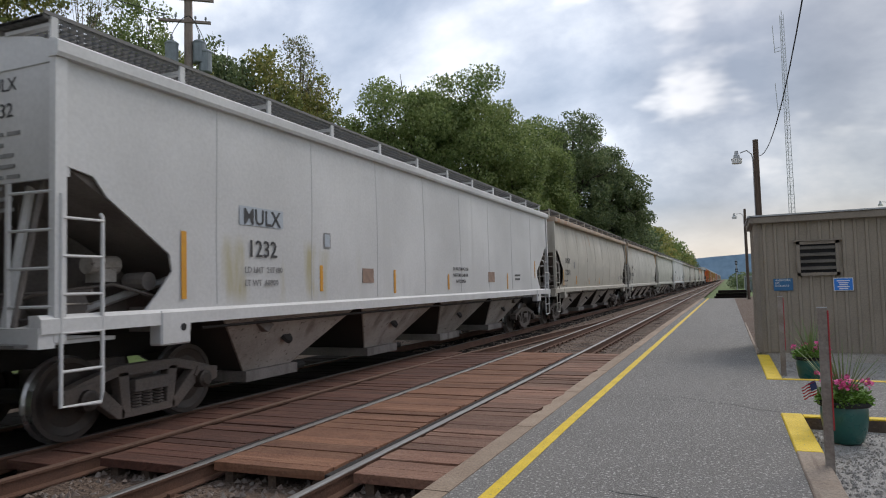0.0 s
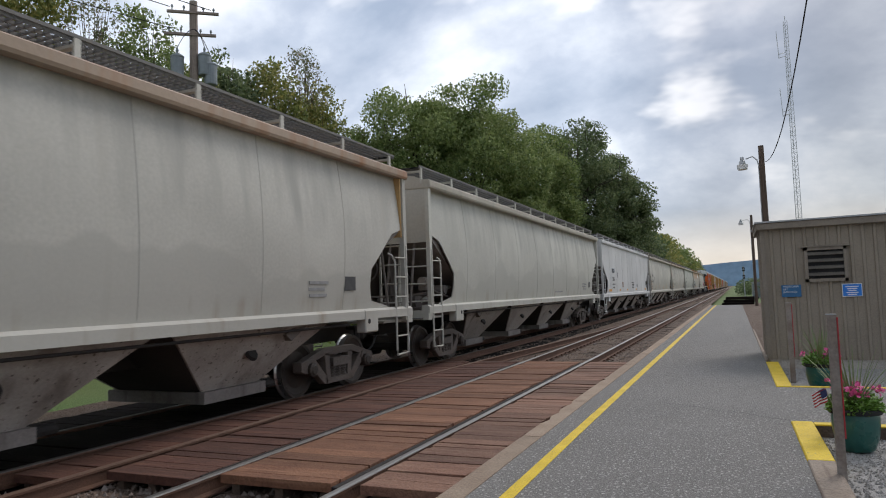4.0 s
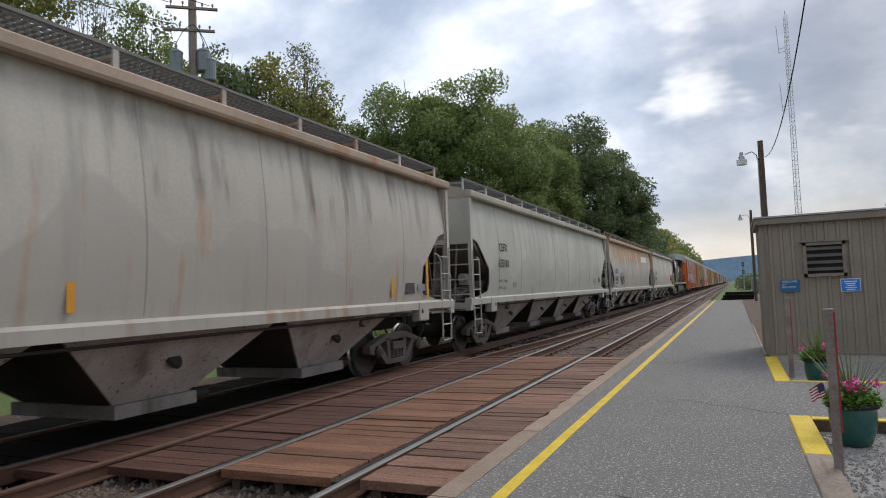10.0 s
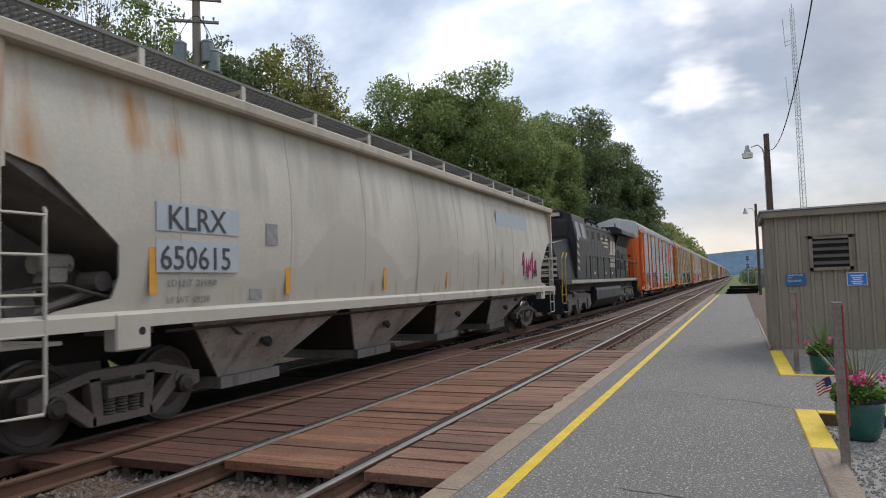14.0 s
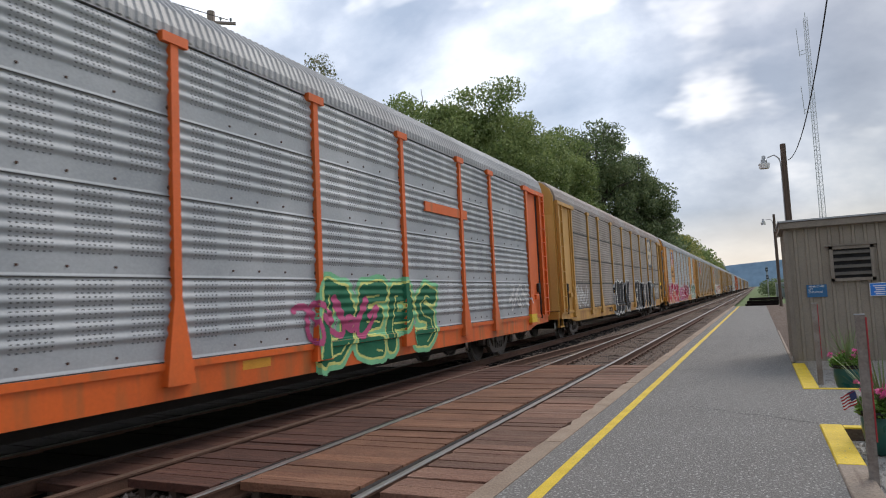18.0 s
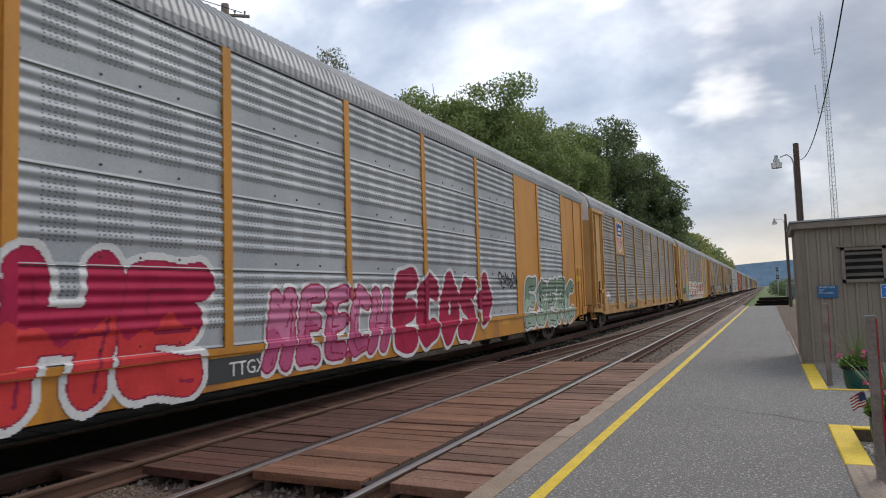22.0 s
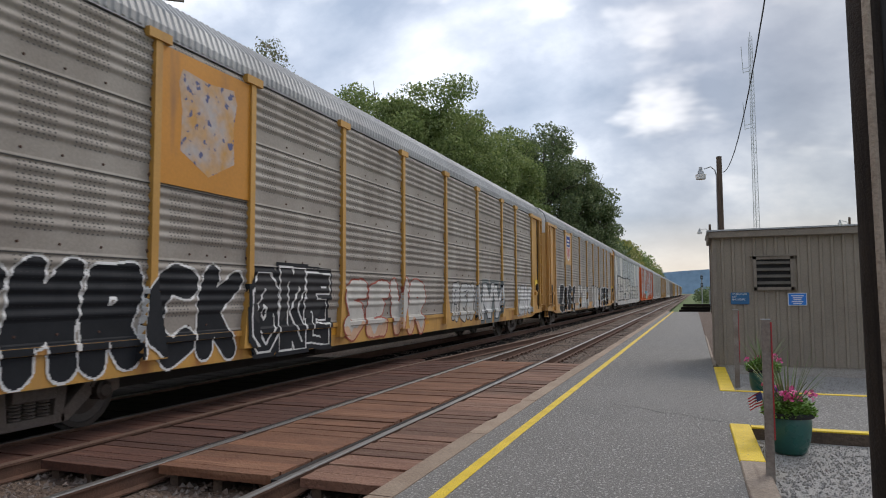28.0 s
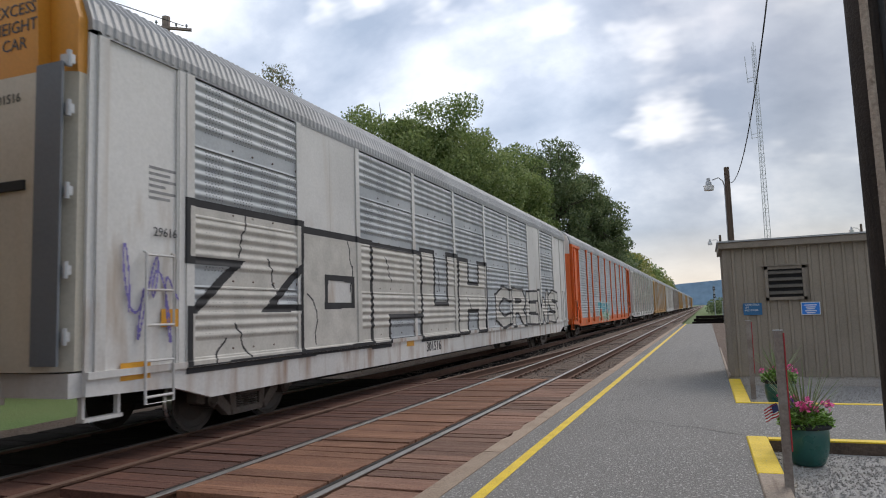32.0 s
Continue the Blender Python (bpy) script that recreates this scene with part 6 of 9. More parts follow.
M_DARK = pmat("loco_black", (0.013, 0.0145, 0.019), (0.020, 0.021, 0.025), 0.48, scale=1.5, fine=30, mix=0.2, bump=0.05, rnd=-1, streak=(0.05, 0.047, 0.044), streak_amt=0.25)
M_DARK.node_tree.nodes["Principled BSDF"].inputs["Specular IOR Level"].default_value = 0.35
M_CREAM = pmat("faded_cream", (0.55, 0.48, 0.38), (0.45, 0.38, 0.29), 0.6, scale=3, fine=30, mix=0.2, bump=0, rnd=-1)
M_SILLGREY = pmat("pale_sill_stripe", (0.40, 0.39, 0.36), (0.30, 0.28, 0.25), 0.6, scale=3, fine=30, mix=0.2, bump=0, rnd=-1)
M_GLASS = pmat("dark_cab_glass", (0.02, 0.025, 0.03), None, 0.08, scale=3, fine=30, mix=0.1, bump=0, rnd=-1)
M_TRUCKGREY = pmat("dusty_truck", (0.115, 0.104, 0.096), (0.065, 0.058, 0.053), 0.8, 0.1, scale=3, fine=30, mix=0.3, bump=0.2, rnd=-1)
M_RAILYEL = pmat("yellow_rail", (0.62, 0.38, 0.03), None, 0.5, scale=6, fine=40, mix=0.2, bump=0, rnd=-1)

RACK_L = 28.6
RX = 1.55


def rib_depth(z, fine=False, tall=3.75, z0=1.06):
    """How far the pressed sheet stands out at a height: four rows, each a flat band and rounded ribs, or many narrow ribs."""
    zz = (np.asarray(z) - z0) % (tall / 4)
    lip = np.where(zz < 0.03, 0.014, 0.0)
    if fine:
        k = zz - 0.05
        return np.where((k > 0) & (k < 0.873), 0.013 * (0.5 - 0.5 * np.cos(k * 6.2832 / 0.097)), lip)
    k = zz - 0.245
    return np.where((k > 0) & (k < 0.6875), 0.027 * (0.5 - 0.5 * np.cos(k * 6.2832 / 0.1375)), lip)


def rack_panel(bm, ln, fine=False, tall=3.75, z0=1.06):
    """A pressed steel sheet with its ribs."""
    zs = np.linspace(z0, z0 + tall - 0.001, 4 * 70 + 1)
    xs = RX + rib_depth(zs, fine)
    a, b = [[bm.verts.new((x, y, z)) for x, z in zip(xs.tolist(), zs.tolist())] for y in (0.0, ln)]
    for i in range(len(zs) - 1):
        bm.faces.new((a[i], b[i], b[i + 1], a[i + 1]))
    bm.faces.new([bm.verts.new(p) for p in ((RX - 0.03, 0, z0), (RX - 0.03, ln, z0), (RX - 0.03, ln, z0 + tall), (RX - 0.03, 0, z0 + tall))])
    return bm


def rack_holes(bm, ln, fine=False, tall=3.75, z0=1.06):
    """Punched holes in columns over the ribs."""
    h = tall / 4
    for r in range(4):
        for k in range(17 if not fine else 5):
            z = z0 + r * h + (0.250 + k * 0.0415 if not fine else 0.095 + k * 0.18)
            x = RX + float(rib_depth(z, fine)) + 0.003
            y = 0.08
            while y < ln - 0.08:
                if int(y * 4.6) % 3 != 0:
                    bm.faces.new([bm.verts.new(p) for p in ((x, y, z - 0.008), (x, y + 0.020, z - 0.008), (x, y + 0.020, z + 0.008), (x, y, z + 0.008))])
                y += 0.066
    return bm


def row_gaps(bm, ln, fine=False, tall=3.75, z0=1.06):
    """Dark open joints between the rows of sheets."""
    for r in range(4):
        z = z0 + r * tall / 4
        t = 0.042 if fine else 0.014
        bm.faces.new([bm.verts.new(p) for p in ((RX + 0.016, 0.0, z + 0.002), (RX + 0.016, ln, z + 0.002), (RX + 0.016, ln, z + t), (RX + 0.016, 0.0, z + t))])
    return bm


def panel_bolts(bm, ln, fine=False, tall=3.75, z0=1.06):
    """Rust-bleeding bolts in the flat band of each row."""
    for r in range(4):
        z = z0 + r * tall / 4 + 0.115
        for y, q in ((0.05, 0.03), (ln * 0.34, 0.016), (ln * 0.52, 0.016), (ln * 0.72, 0.016), (ln - 0.05, 0.03)):
            lathe(bm, [(q, 0), (q * 0.8, 0.012), (0, 0.014)], 8, pose(RX + 0.002, y, z, 0, 90, 0))
    return bm


def rack_start(style, mid):
    """Where the first bay begins behind the car's end."""
    return 2.2 if style == "flush" else 2.5 if mid > 2.83 else 2.58


def rack_widths(style, mid=2.81):
    """Bay widths along the side; the second bay from each end of a post-sided car is narrow."""
    if style == "post":
        return [2.7, 1.95] + [mid] * 5 + [1.95, 2.7 if mid > 2.83 else 3.0]
    return [2.57, 2.05] + [2.72] * 5 + [2.0, 2.58]


def rack_roof(bm):
    prof = [(-1.57, 4.86), (-1.57, 4.98), (-1.48, 5.22), (-1.22, 5.48), (-0.8, 5.62), (0, 5.70), (0.8, 5.62), (1.22, 5.48), (1.48, 5.22), (1.57, 4.98), (1.57, 4.86)]
    rings = []
    n = 864
    for i in range(n + 1):
        y = 0.62 + (RACK_L - 1.24) * i / n
        k = 0.016 if (i // 2) % 2 else 0.0
        rings.append([bm.verts.new((x * (1 + k / 1.6), y, z + (k if z > 5 else 0))) for x, z in prof])
    for a, b in zip(rings, rings[1:]):
        for i in range(len(prof) - 1):
            bm.faces.new((a[i], b[i], b[i + 1], a[i + 1]))
    bm.faces.new(rings[0]), bm.faces.new(rings[-1][::-1])
    return bm


def rack_end_outline():
    return [(-1.50, 1.06), (1.50, 1.06), (1.50, 4.98), (1.40, 5.25), (1.15, 5.46), (0.75, 5.60), (0, 5.80), (-0.75, 5.60), (-1.15, 5.46), (-1.40, 5.25), (-1.50, 4.98)]


def autorack(s0, label, paint, panel, roof, style="post", end_top=None, end_low=None, far=False, mid=2.81, marks=()):
    """A bi-level car carrier: deck sill, posts and pressed panels, corrugated roof, folding end doors and ladders."""
    car = thing("autorack_car", label, "freight car", pose(TRAIN_X, s0, 0), "car carriers of the train")
    L = RACK_L
    end_top = end_top or M_ENDWHITE
    fine = panel is M_GALVOLD
    shared("deck", lambda bm: box(bm, -1.45, 1.45, 0.7, L - 0.7, 0.80, 1.0), "deck", M_UNDER, car)
    for sx in (1, -1):
        m = pose(0, 0 if sx > 0 else L, 0, 0, 0, 0 if sx > 0 else 180)

        def sill(bm):
            prism(bm, [(0.62, 0.80), (1.9, 0.76), (2.6, low), (L - 2.6, low), (L - 1.9, 0.76), (L - 0.62, 0.80), (L - 0.62, 1.06), (0.62, 1.06)], "x", RX - 0.06, RX + 0.01)
            return bm
        low = 0.64 if style == "post" else 0.56
        shared(("rack_sill", style), sill, "side_sill", paint, car, m)
        shared("rack_lip", lambda bm: box(bm, RX + 0.01, RX + 0.045, 0.62, L - 0.62, 0.98, 1.06), "sill_lip", paint, car, m)
        shared("rack_plate", lambda bm: box(bm, RX - 0.05, RX + 0.02, 0.75, L - 0.75, 4.83, 4.90), "top_plate", roof, car, m)
        ws = rack_widths(style, mid)
        a, nb = rack_start(style, mid), len(ws)
        starts = [a + sum(ws[:i]) for i in range(nb + 1)]
        # end bays: plain sheet with a door track and ladder panel
        for k in (0, 1):
            mm = m if k == 0 else m @ mirror_y(L)
            aa = a if k == 0 else L - starts[nb]

            bay = shared(("bay", style, round(aa, 2)), lambda bm: box(bm, RX - 0.05, RX - 0.012, 0.62, aa - 0.07, 1.06, 4.83), "end_panel", paint, car, mm)
            strips = [("strip", aa - 0.22, aa - 0.07, 0.032)] + ([] if style == "post" else [("strip", 0.72, 0.86, 0.032), ("strip", 1.95, 1.99, 0.024)])
            for nm, ya, yb, th in strips:
                shared(("strip", style, round(ya, 2)), lambda bm: box(bm, RX - 0.012, RX - 0.012 + th, ya, yb, 1.06, 4.83), nm, paint, bay)
            if style == "post":
                shared(("header", round(aa, 2)), lambda bm: box(bm, RX - 0.012, RX + 0.085, 0.62, aa + 0.35, 4.72, 4.84), "header", paint, bay)
                shared(("gusset", round(aa, 2)), lambda bm: hexa(bm, [(RX - 0.012, aa - 0.35, 0.82), (RX + 0.10, aa - 0.35, 0.82), (RX + 0.10, aa - 0.07, 0.82), (RX - 0.012, aa - 0.07, 0.82)], [(RX - 0.012, aa - 0.16, 1.9), (RX + 0.06, aa - 0.16, 1.9), (RX + 0.06, aa - 0.07, 1.9), (RX - 0.012, aa - 0.07, 1.9)]), "gusset", paint, bay)

            def lad(bm):
                if style == "post":
                    prism(bm, [(RX + 0.0, 0.66), (RX + 0.09, 0.66), (RX + 0.09, 0.74), (RX + 0.03, 0.74), (RX + 0.03, 1.14), (RX + 0.09, 1.14), (RX + 0.09, 1.20), (RX, 1.20)], "z", 1.02, 4.76)
                else:
                    tube(bm, [(RX + 0.02, 1.40, 2.42), (RX + 0.06, 1.40, 2.40), (RX + 0.06, 1.40, 0.62), (RX + 0.06, 1.85, 0.62), (RX + 0.06, 1.85, 2.40), (RX + 0.02, 1.85, 2.42)], 0.018)
                return bm
            ld = shared(("rlad", style), lad, "ladder", paint, car, mm)
            if not far and sx > 0:
                for i in range(9 if style == "post" else 5):
                    if style == "post":
                        shared("rrung", lambda bm: rod(bm, (RX + 0.085, 0.68, 1.12), (RX + 0.085, 1.18, 1.12), 0.016, 6), "rung", paint, ld, pose(0, 0, i * 0.43))
                    else:
                        shared("rrung2", lambda bm: rod(bm, (RX + 0.06, 1.40, 0.7), (RX + 0.06, 1.85, 0.7), 0.016, 6), "rung", paint, ld, pose(0, 0, i * 0.42))
                if style == "post":
                    shared("track_gap", lambda bm: box(bm, RX - 0.013, RX - 0.006, 1.21, 1.34, 1.08, 4.70), "door_slot", M_BLACK, car, mm)
                    lt = shared("latch_box", lambda bm: box(bm, RX - 0.012, RX + 0.07, 1.42, 1.62, 1.72, 2.0), "door_latch", M_UNDER, car, mm, "greasy dark door latch", bevel=0.02)
                    shared("latch_rod", lambda bm: tube(bm, [(RX + 0.04, 1.52, 1.75), (RX + 0.06, 1.46, 1.5), (RX + 0.05, 1.50, 1.2), (RX + 0.05, 1.40, 0.95)], 0.025), "latch_chain", M_UNDER, lt)
                    shared("latch_step", lambda bm: box(bm, RX - 0.01, RX + 0.10, 1.72, 2.02, 1.52, 1.66), "bracket", paint, lt, bevel=0.01)
        wide = (1, nb - 2) if style == "flush" else ()
        for i in range(nb):
            y, w = starts[i], ws[i]
            if i in wide:
                shared(("solid", round(w, 2)), lambda bm: box(box(bm, RX - 0.03, RX + 0.012, 0.0, w / 2 - 0.03, 1.06, 4.83), RX - 0.03, RX + 0.012, w / 2 - 0.026, w - 0.05, 1.06, 4.83), "logo_panel", paint, car, m @ pose(0, y, 0))
                continue
            pn = shared(("panel", round(w, 2), fine), lambda bm: rack_panel(bm, w - 0.03, fine), "side_panel", panel, car, m @ pose(0, y, 0), smooth=True)
            if not far and sx > 0:
                for key, make, nm in (("holes", rack_holes, "perforation"), ("rowgap", row_gaps, "sheet_joint")):
                    ob = shared((key, round(w, 2), fine), lambda bm: make(bm, w - 0.03, fine), nm, M_PERF, pn)
                    ob["kind"] = "stuff"
                ob = shared(("bolts", round(w, 2), fine), lambda bm: panel_bolts(bm, w - 0.03, fine), "panel_bolts", M_BOLT, pn)
                ob["kind"] = "stuff"
        for i in range(nb + 1):
            y = starts[i]
            if style == "post":
                def post(bm):
                    box(bm, RX - 0.02, RX + 0.07, -0.085, 0.03, 1.2, 4.83)
                    box(bm, RX - 0.02, RX + 0.09, -0.22, 0.17, 4.74, 4.86)
                    hexa(bm, [(RX - 0.02, -0.24, 0.80), (RX + 0.11, -0.24, 0.80), (RX + 0.11, 0.18, 0.80), (RX - 0.02, 0.18, 0.80)], [(RX - 0.02, -0.09, 1.75), (RX + 0.071, -0.09, 1.75), (RX + 0.071, 0.034, 1.75), (RX - 0.02, 0.034, 1.75)])
                    return bm
                shared("post", post, "post", paint, car, m @ pose(0, y, 0))
            else:
                shared("thinpost", lambda bm: box(bm, RX - 0.02, RX + 0.035, -0.095, 0.05, 1.06, 4.83), "post", paint, car, m @ pose(0, y, 0))
        # end door in two leaves, paler above
        o = rack_end_outline()

        def door(bm):
            return prism(bm, [(-1.50, 0.62), (1.50, 0.62), (1.50, 0.52), (1.30, 0.40), (1.10, 0.34), (-1.10, 0.34), (-1.30, 0.40), (-1.50, 0.52)], "z", 1.08, 4.35)
        d = shared("rdoor", door, "end_door", end_low or paint, car, m)

        def door_top(bm):
            prism(bm, [(-1.50, 4.35), (1.50, 4.35)] + o[2:], "y", 0.50, 0.62)
            prism(bm, [(-1.10, 4.35), (1.10, 4.35), (1.05, 5.40), (0.6, 5.56), (-0.6, 5.56), (-1.05, 5.40)], "y", 0.34, 0.50)
            return bm
        shared("rdoor_top", door_top, "door_top", end_top, d)
        shared("rdoor_gap", lambda bm: box(bm, -0.035, 0.035, 0.325, 0.336, 1.12, 5.4), "door_gap", M_BLACK, d)
        for x0, x1, z0, z1 in ((-0.10, 0.10, 1.9, 2.5), (-0.10, 0.10, 3.9, 4.3), (0.3, 0.95, 3.05, 3.16)):
            shared(("rdoor_hw", x0, z0), lambda bm: box(bm, x0, x1, 0.31, 0.337, z0, z1), "door_hardware", M_BLACK, d)
        if style == "flush":
            shared("edge_strip", lambda bm: box(bm, 1.12, 1.50, 0.30, 0.33, 1.15, 4.40), "door_edge", M_GREYSTRIP, d, None, "grey weathered door edge")
            for z in (1.45, 2.15, 3.0, 3.9, 4.45):
                shared("hinge", lambda bm: box(rod(bm, (1.51, 0.38, -0.09), (1.51, 0.38, 0.09), 0.03, 8), 1.40, 1.53, 0.36, 0.44, -0.05, 0.05), "hinge", M_STEEL, d, pose(0, 0, z))
        shared("end_beam", lambda bm: box(box(bm, -1.5, 1.5, 0.45, 0.9, 0.80, 1.06), -0.5, 0.5, 0.2, 0.5, 0.72, 1.0), "end_sill", paint, car, m)
        shared("step", lambda bm: box(box(box(bm, 1.40, 1.46, 0.66, 0.70, 0.55, 1.0), 1.40, 1.46, 1.14, 1.18, 0.55, 1.0), 1.38, 1.50, 0.66, 1.18, 0.52, 0.56), "step", paint, car, m)
        coupler(car, 0 if sx > 0 else L, sx)
    shared("rroof", rack_roof, "roof", roof, car)
    truck(car, 4.0)
    truck(car, L - 4.0)
    shared("under", lambda bm: box(box(bm, -0.45, 0.45, 4.9, L - 4.9, 0.34, 0.98), 0.4, 1.0, 10, 11.2, 0.45, 0.95), "underframe", M_UNDER, car)
    for kind, *q in marks:
        if kind == "text":
            y, z, size, txt, mt = q
            lettering("lettering", txt, size, mt, car, pose(RX + 0.017, y, z, 90, 0, 90), bold=0.003 * size)
        elif kind == "boardtext":
            y, z, size, txt, mt = q
            lettering("lettering", txt, size, mt, car, pose(RX + 0.0195, y, z, 90, 0, 90), bold=0.003 * size)
        elif kind == "end":
            x, z, size, txt, mt = q
            lettering("lettering", txt, size, mt, car, pose(x, 0.333, z, 90, 0, 0), bold=0.003 * size)
        else:
            y, z, w2, h2, mt, *pr = q
            part(kind, box(bmesh.new(), RX + 0.012, RX + (pr[0] if pr else 0.048), y - w2 / 2, y + w2 / 2, z - h2 / 2, z + h2 / 2), mt, car)
    return car


def locomotive(s0):
    """A modern six-axle road diesel: nose and cab first, long hood, wide radiator section, fuel tank, railings."""
    lo = thing("diesel_locomotive", "black six-axle diesel locomotive with cream lettering", "locomotive", pose(TRAIN_X, s0, 0))
    L = 22.1
    part("frame", prism(bmesh.new(), [(0.4, 1.42), (L - 0.4, 1.42), (L - 0.4, 1.62), (0.4, 1.62)], "x", -1.52, 1.52), M_DARK, lo)
    for sx in (1, -1):
        part("sill_stripe", box(bmesh.new(), min(sx * 1.522, sx * 1.53), max(sx * 1.522, sx * 1.53), 1.8, L - 1.6, 1.46, 1.59), M_SILLGREY, lo, "pale grey reflective stripe")
    # long hood with rounded roof edge
    part("long_hood", prism(bmesh.new(), [(-0.98, 1.62), (0.98, 1.62), (0.98, 4.25), (0.88, 4.42), (0.6, 4.50), (-0.6, 4.50), (-0.88, 4.42), (-0.98, 4.25)], "y", 5.6, 16.15), M_DARK, lo)
    for i in range(13):
        for turn in (0, 180):
            y = 5.9 + i * 0.76 + (0.73 if turn else 0)
            hd = shared("hood_door", lambda bm: box(bm, 0.975, 0.992, 0.0, 0.73, 1.75, 4.15), "hood_door", M_DARK, lo, pose(0, y, 0, 0, 0, turn), bevel=0.006)
            shared("latch", lambda bm: box(bm, 0.992, 1.01, 0.06, 0.10, 2.6, 2.8), "latch", M_TRUCKGREY, hd)
    part("radiator_body", prism(bmesh.new(), [(-1.0, 1.62), (1.0, 1.62), (1.02, 3.55), (1.22, 4.15), (-1.22, 4.15), (-1.02, 3.55)], "y", 16.15, L - 1.3), M_DARK, lo)
    part("radiator_wing", prism(bmesh.new(), [(-1.55, 4.18), (1.55, 4.18), (1.55, 4.42), (1.2, 4.62), (-1.2, 4.62), (-1.55, 4.42)], "y", 15.2, L - 1.2), M_DARK, lo, bevel=0.02)
    for sx in (1, -1):
        for y0, y1 in ((16.6, 18.2), (18.45, 20.2)):
            bm = hexa(bmesh.new(), [(sx * 1.03, y0, 3.58), (sx * 1.045, y0, 3.58), (sx * 1.045, y1, 3.58), (sx * 1.03, y1, 3.58)], [(sx * 1.20, y0, 4.10), (sx * 1.225, y0, 4.10), (sx * 1.225, y1, 4.10), (sx * 1.20, y1, 4.10)])
            part("radiator_grille", bm, M_BLACK, lo)
        for y, z, w, h in ((16.55, 2.45, 0.42, 0.55), (17.05, 2.45, 0.42, 0.55), (16.55, 3.05, 0.42, 0.5), (17.05, 3.05, 0.42, 0.5), (18.3, 2.35, 0.55, 0.45), (19.1, 2.6, 0.3, 1.1), (19.7, 2.6, 0.3, 1.1), (17.55, 2.7, 0.25, 0.9)):
            part("grille", box(bmesh.new(), min(sx * 1.005, sx * 1.02), max(sx * 1.005, sx * 1.02), y - w / 2, y + w / 2, z - h / 2, z + h / 2), M_BLACK, lo)
        bm = lathe(bmesh.new(), [(0, 0.10), (0.16, 0.10), (0.20, 0.05), (0.22, 0)], 14, pose(sx * 1.01, 18.3, 2.95, 0, 90 * sx, 0))
        part("blower_cover", bm, M_TRUCKGREY, lo)
    part("exhaust", box(box(bmesh.new(), -0.55, 0.55, 10.4, 12.0, 4.50, 4.66), -0.62, 0.62, 10.3, 12.1, 4.66, 4.72), M_BLACK, lo)
    for y in (7.0, 13.6):
        part("roof_hatch", box(bmesh.new(), -0.5, 0.5, y, y + 1.6, 4.50, 4.58), M_DARK, lo, bevel=0.02)
    # cab and nose
    part("cab", prism(bmesh.new(), [(-1.52, 1.62), (1.52, 1.62), (1.55, 3.3), (1.35, 4.35), (0.9, 4.55), (-0.9, 4.55), (-1.35, 4.35), (-1.55, 3.3)], "y", 2.9, 5.5), M_DARK, lo, bevel=0.02)
    part("nose", hexa(bmesh.new(), [(-1.2, 1.0, 1.62), (1.2, 1.0, 1.62), (1.45, 2.9, 1.62), (-1.45, 2.9, 1.62)], [(-0.95, 1.2, 3.1), (0.95, 1.2, 3.1), (1.25, 2.9, 3.35), (-1.25, 2.9, 3.35)]), M_DARK, lo, bevel=0.03)
    for x in (-0.72, 0.72):
        part("windshield", box(bmesh.new(), x - 0.5, x + 0.5, 2.86, 2.91, 3.45, 4.15), M_GLASS, lo)
    for sx in (1, -1):
        for y in (3.5, 4.55):
            wd = part("cab_window", hexa(bmesh.new(), [(sx * 1.53, y - 0.38, 3.38), (sx * 1.55, y - 0.38, 3.38), (sx * 1.55, y + 0.38, 3.38), (sx * 1.53, y + 0.38, 3.38)], [(sx * 1.40, y - 0.38, 4.05), (sx * 1.425, y - 0.38, 4.05), (sx * 1.425, y + 0.38, 4.05), (sx * 1.40, y + 0.38, 4.05)]), M_GLASS, lo)
    for i in range(4):
        z = 1.75 + i * 0.22
        part("nose_stripe", hexa(bmesh.new(), [(-1.15, 0.985 + 0.03 * i, z), (1.15, 0.985 + 0.03 * i, z), (1.15, 1.02 + 0.03 * i, z), (-1.15, 1.02 + 0.03 * i, z)], [(-1.12, 1.0 + 0.03 * i, z + 0.10), (1.12, 1.0 + 0.03 * i, z + 0.10), (1.12, 1.04 + 0.03 * i, z + 0.10), (-1.12, 1.04 + 0.03 * i, z + 0.10)]), M_CREAM, lo)
    # fuel tank and trucks
    part("underframe", box(bmesh.new(), -1.15, 1.15, 0.8, L - 0.8, 1.05, 1.415), M_UNDER, lo)
    part("centre_beam", box(bmesh.new(), -0.7, 0.7, 0.8, L - 0.8, 0.45, 1.045), M_UNDER, lo)
    part("fuel_tank", prism(bmesh.new(), [(-1.35, 1.22), (1.35, 1.22), (1.44, 1.08), (1.44, 0.62), (1.05, 0.24), (-1.05, 0.24), (-1.44, 0.62), (-1.44, 1.08)], "y", 7.4, 14.9), M_DARK, lo, bevel=0.03)
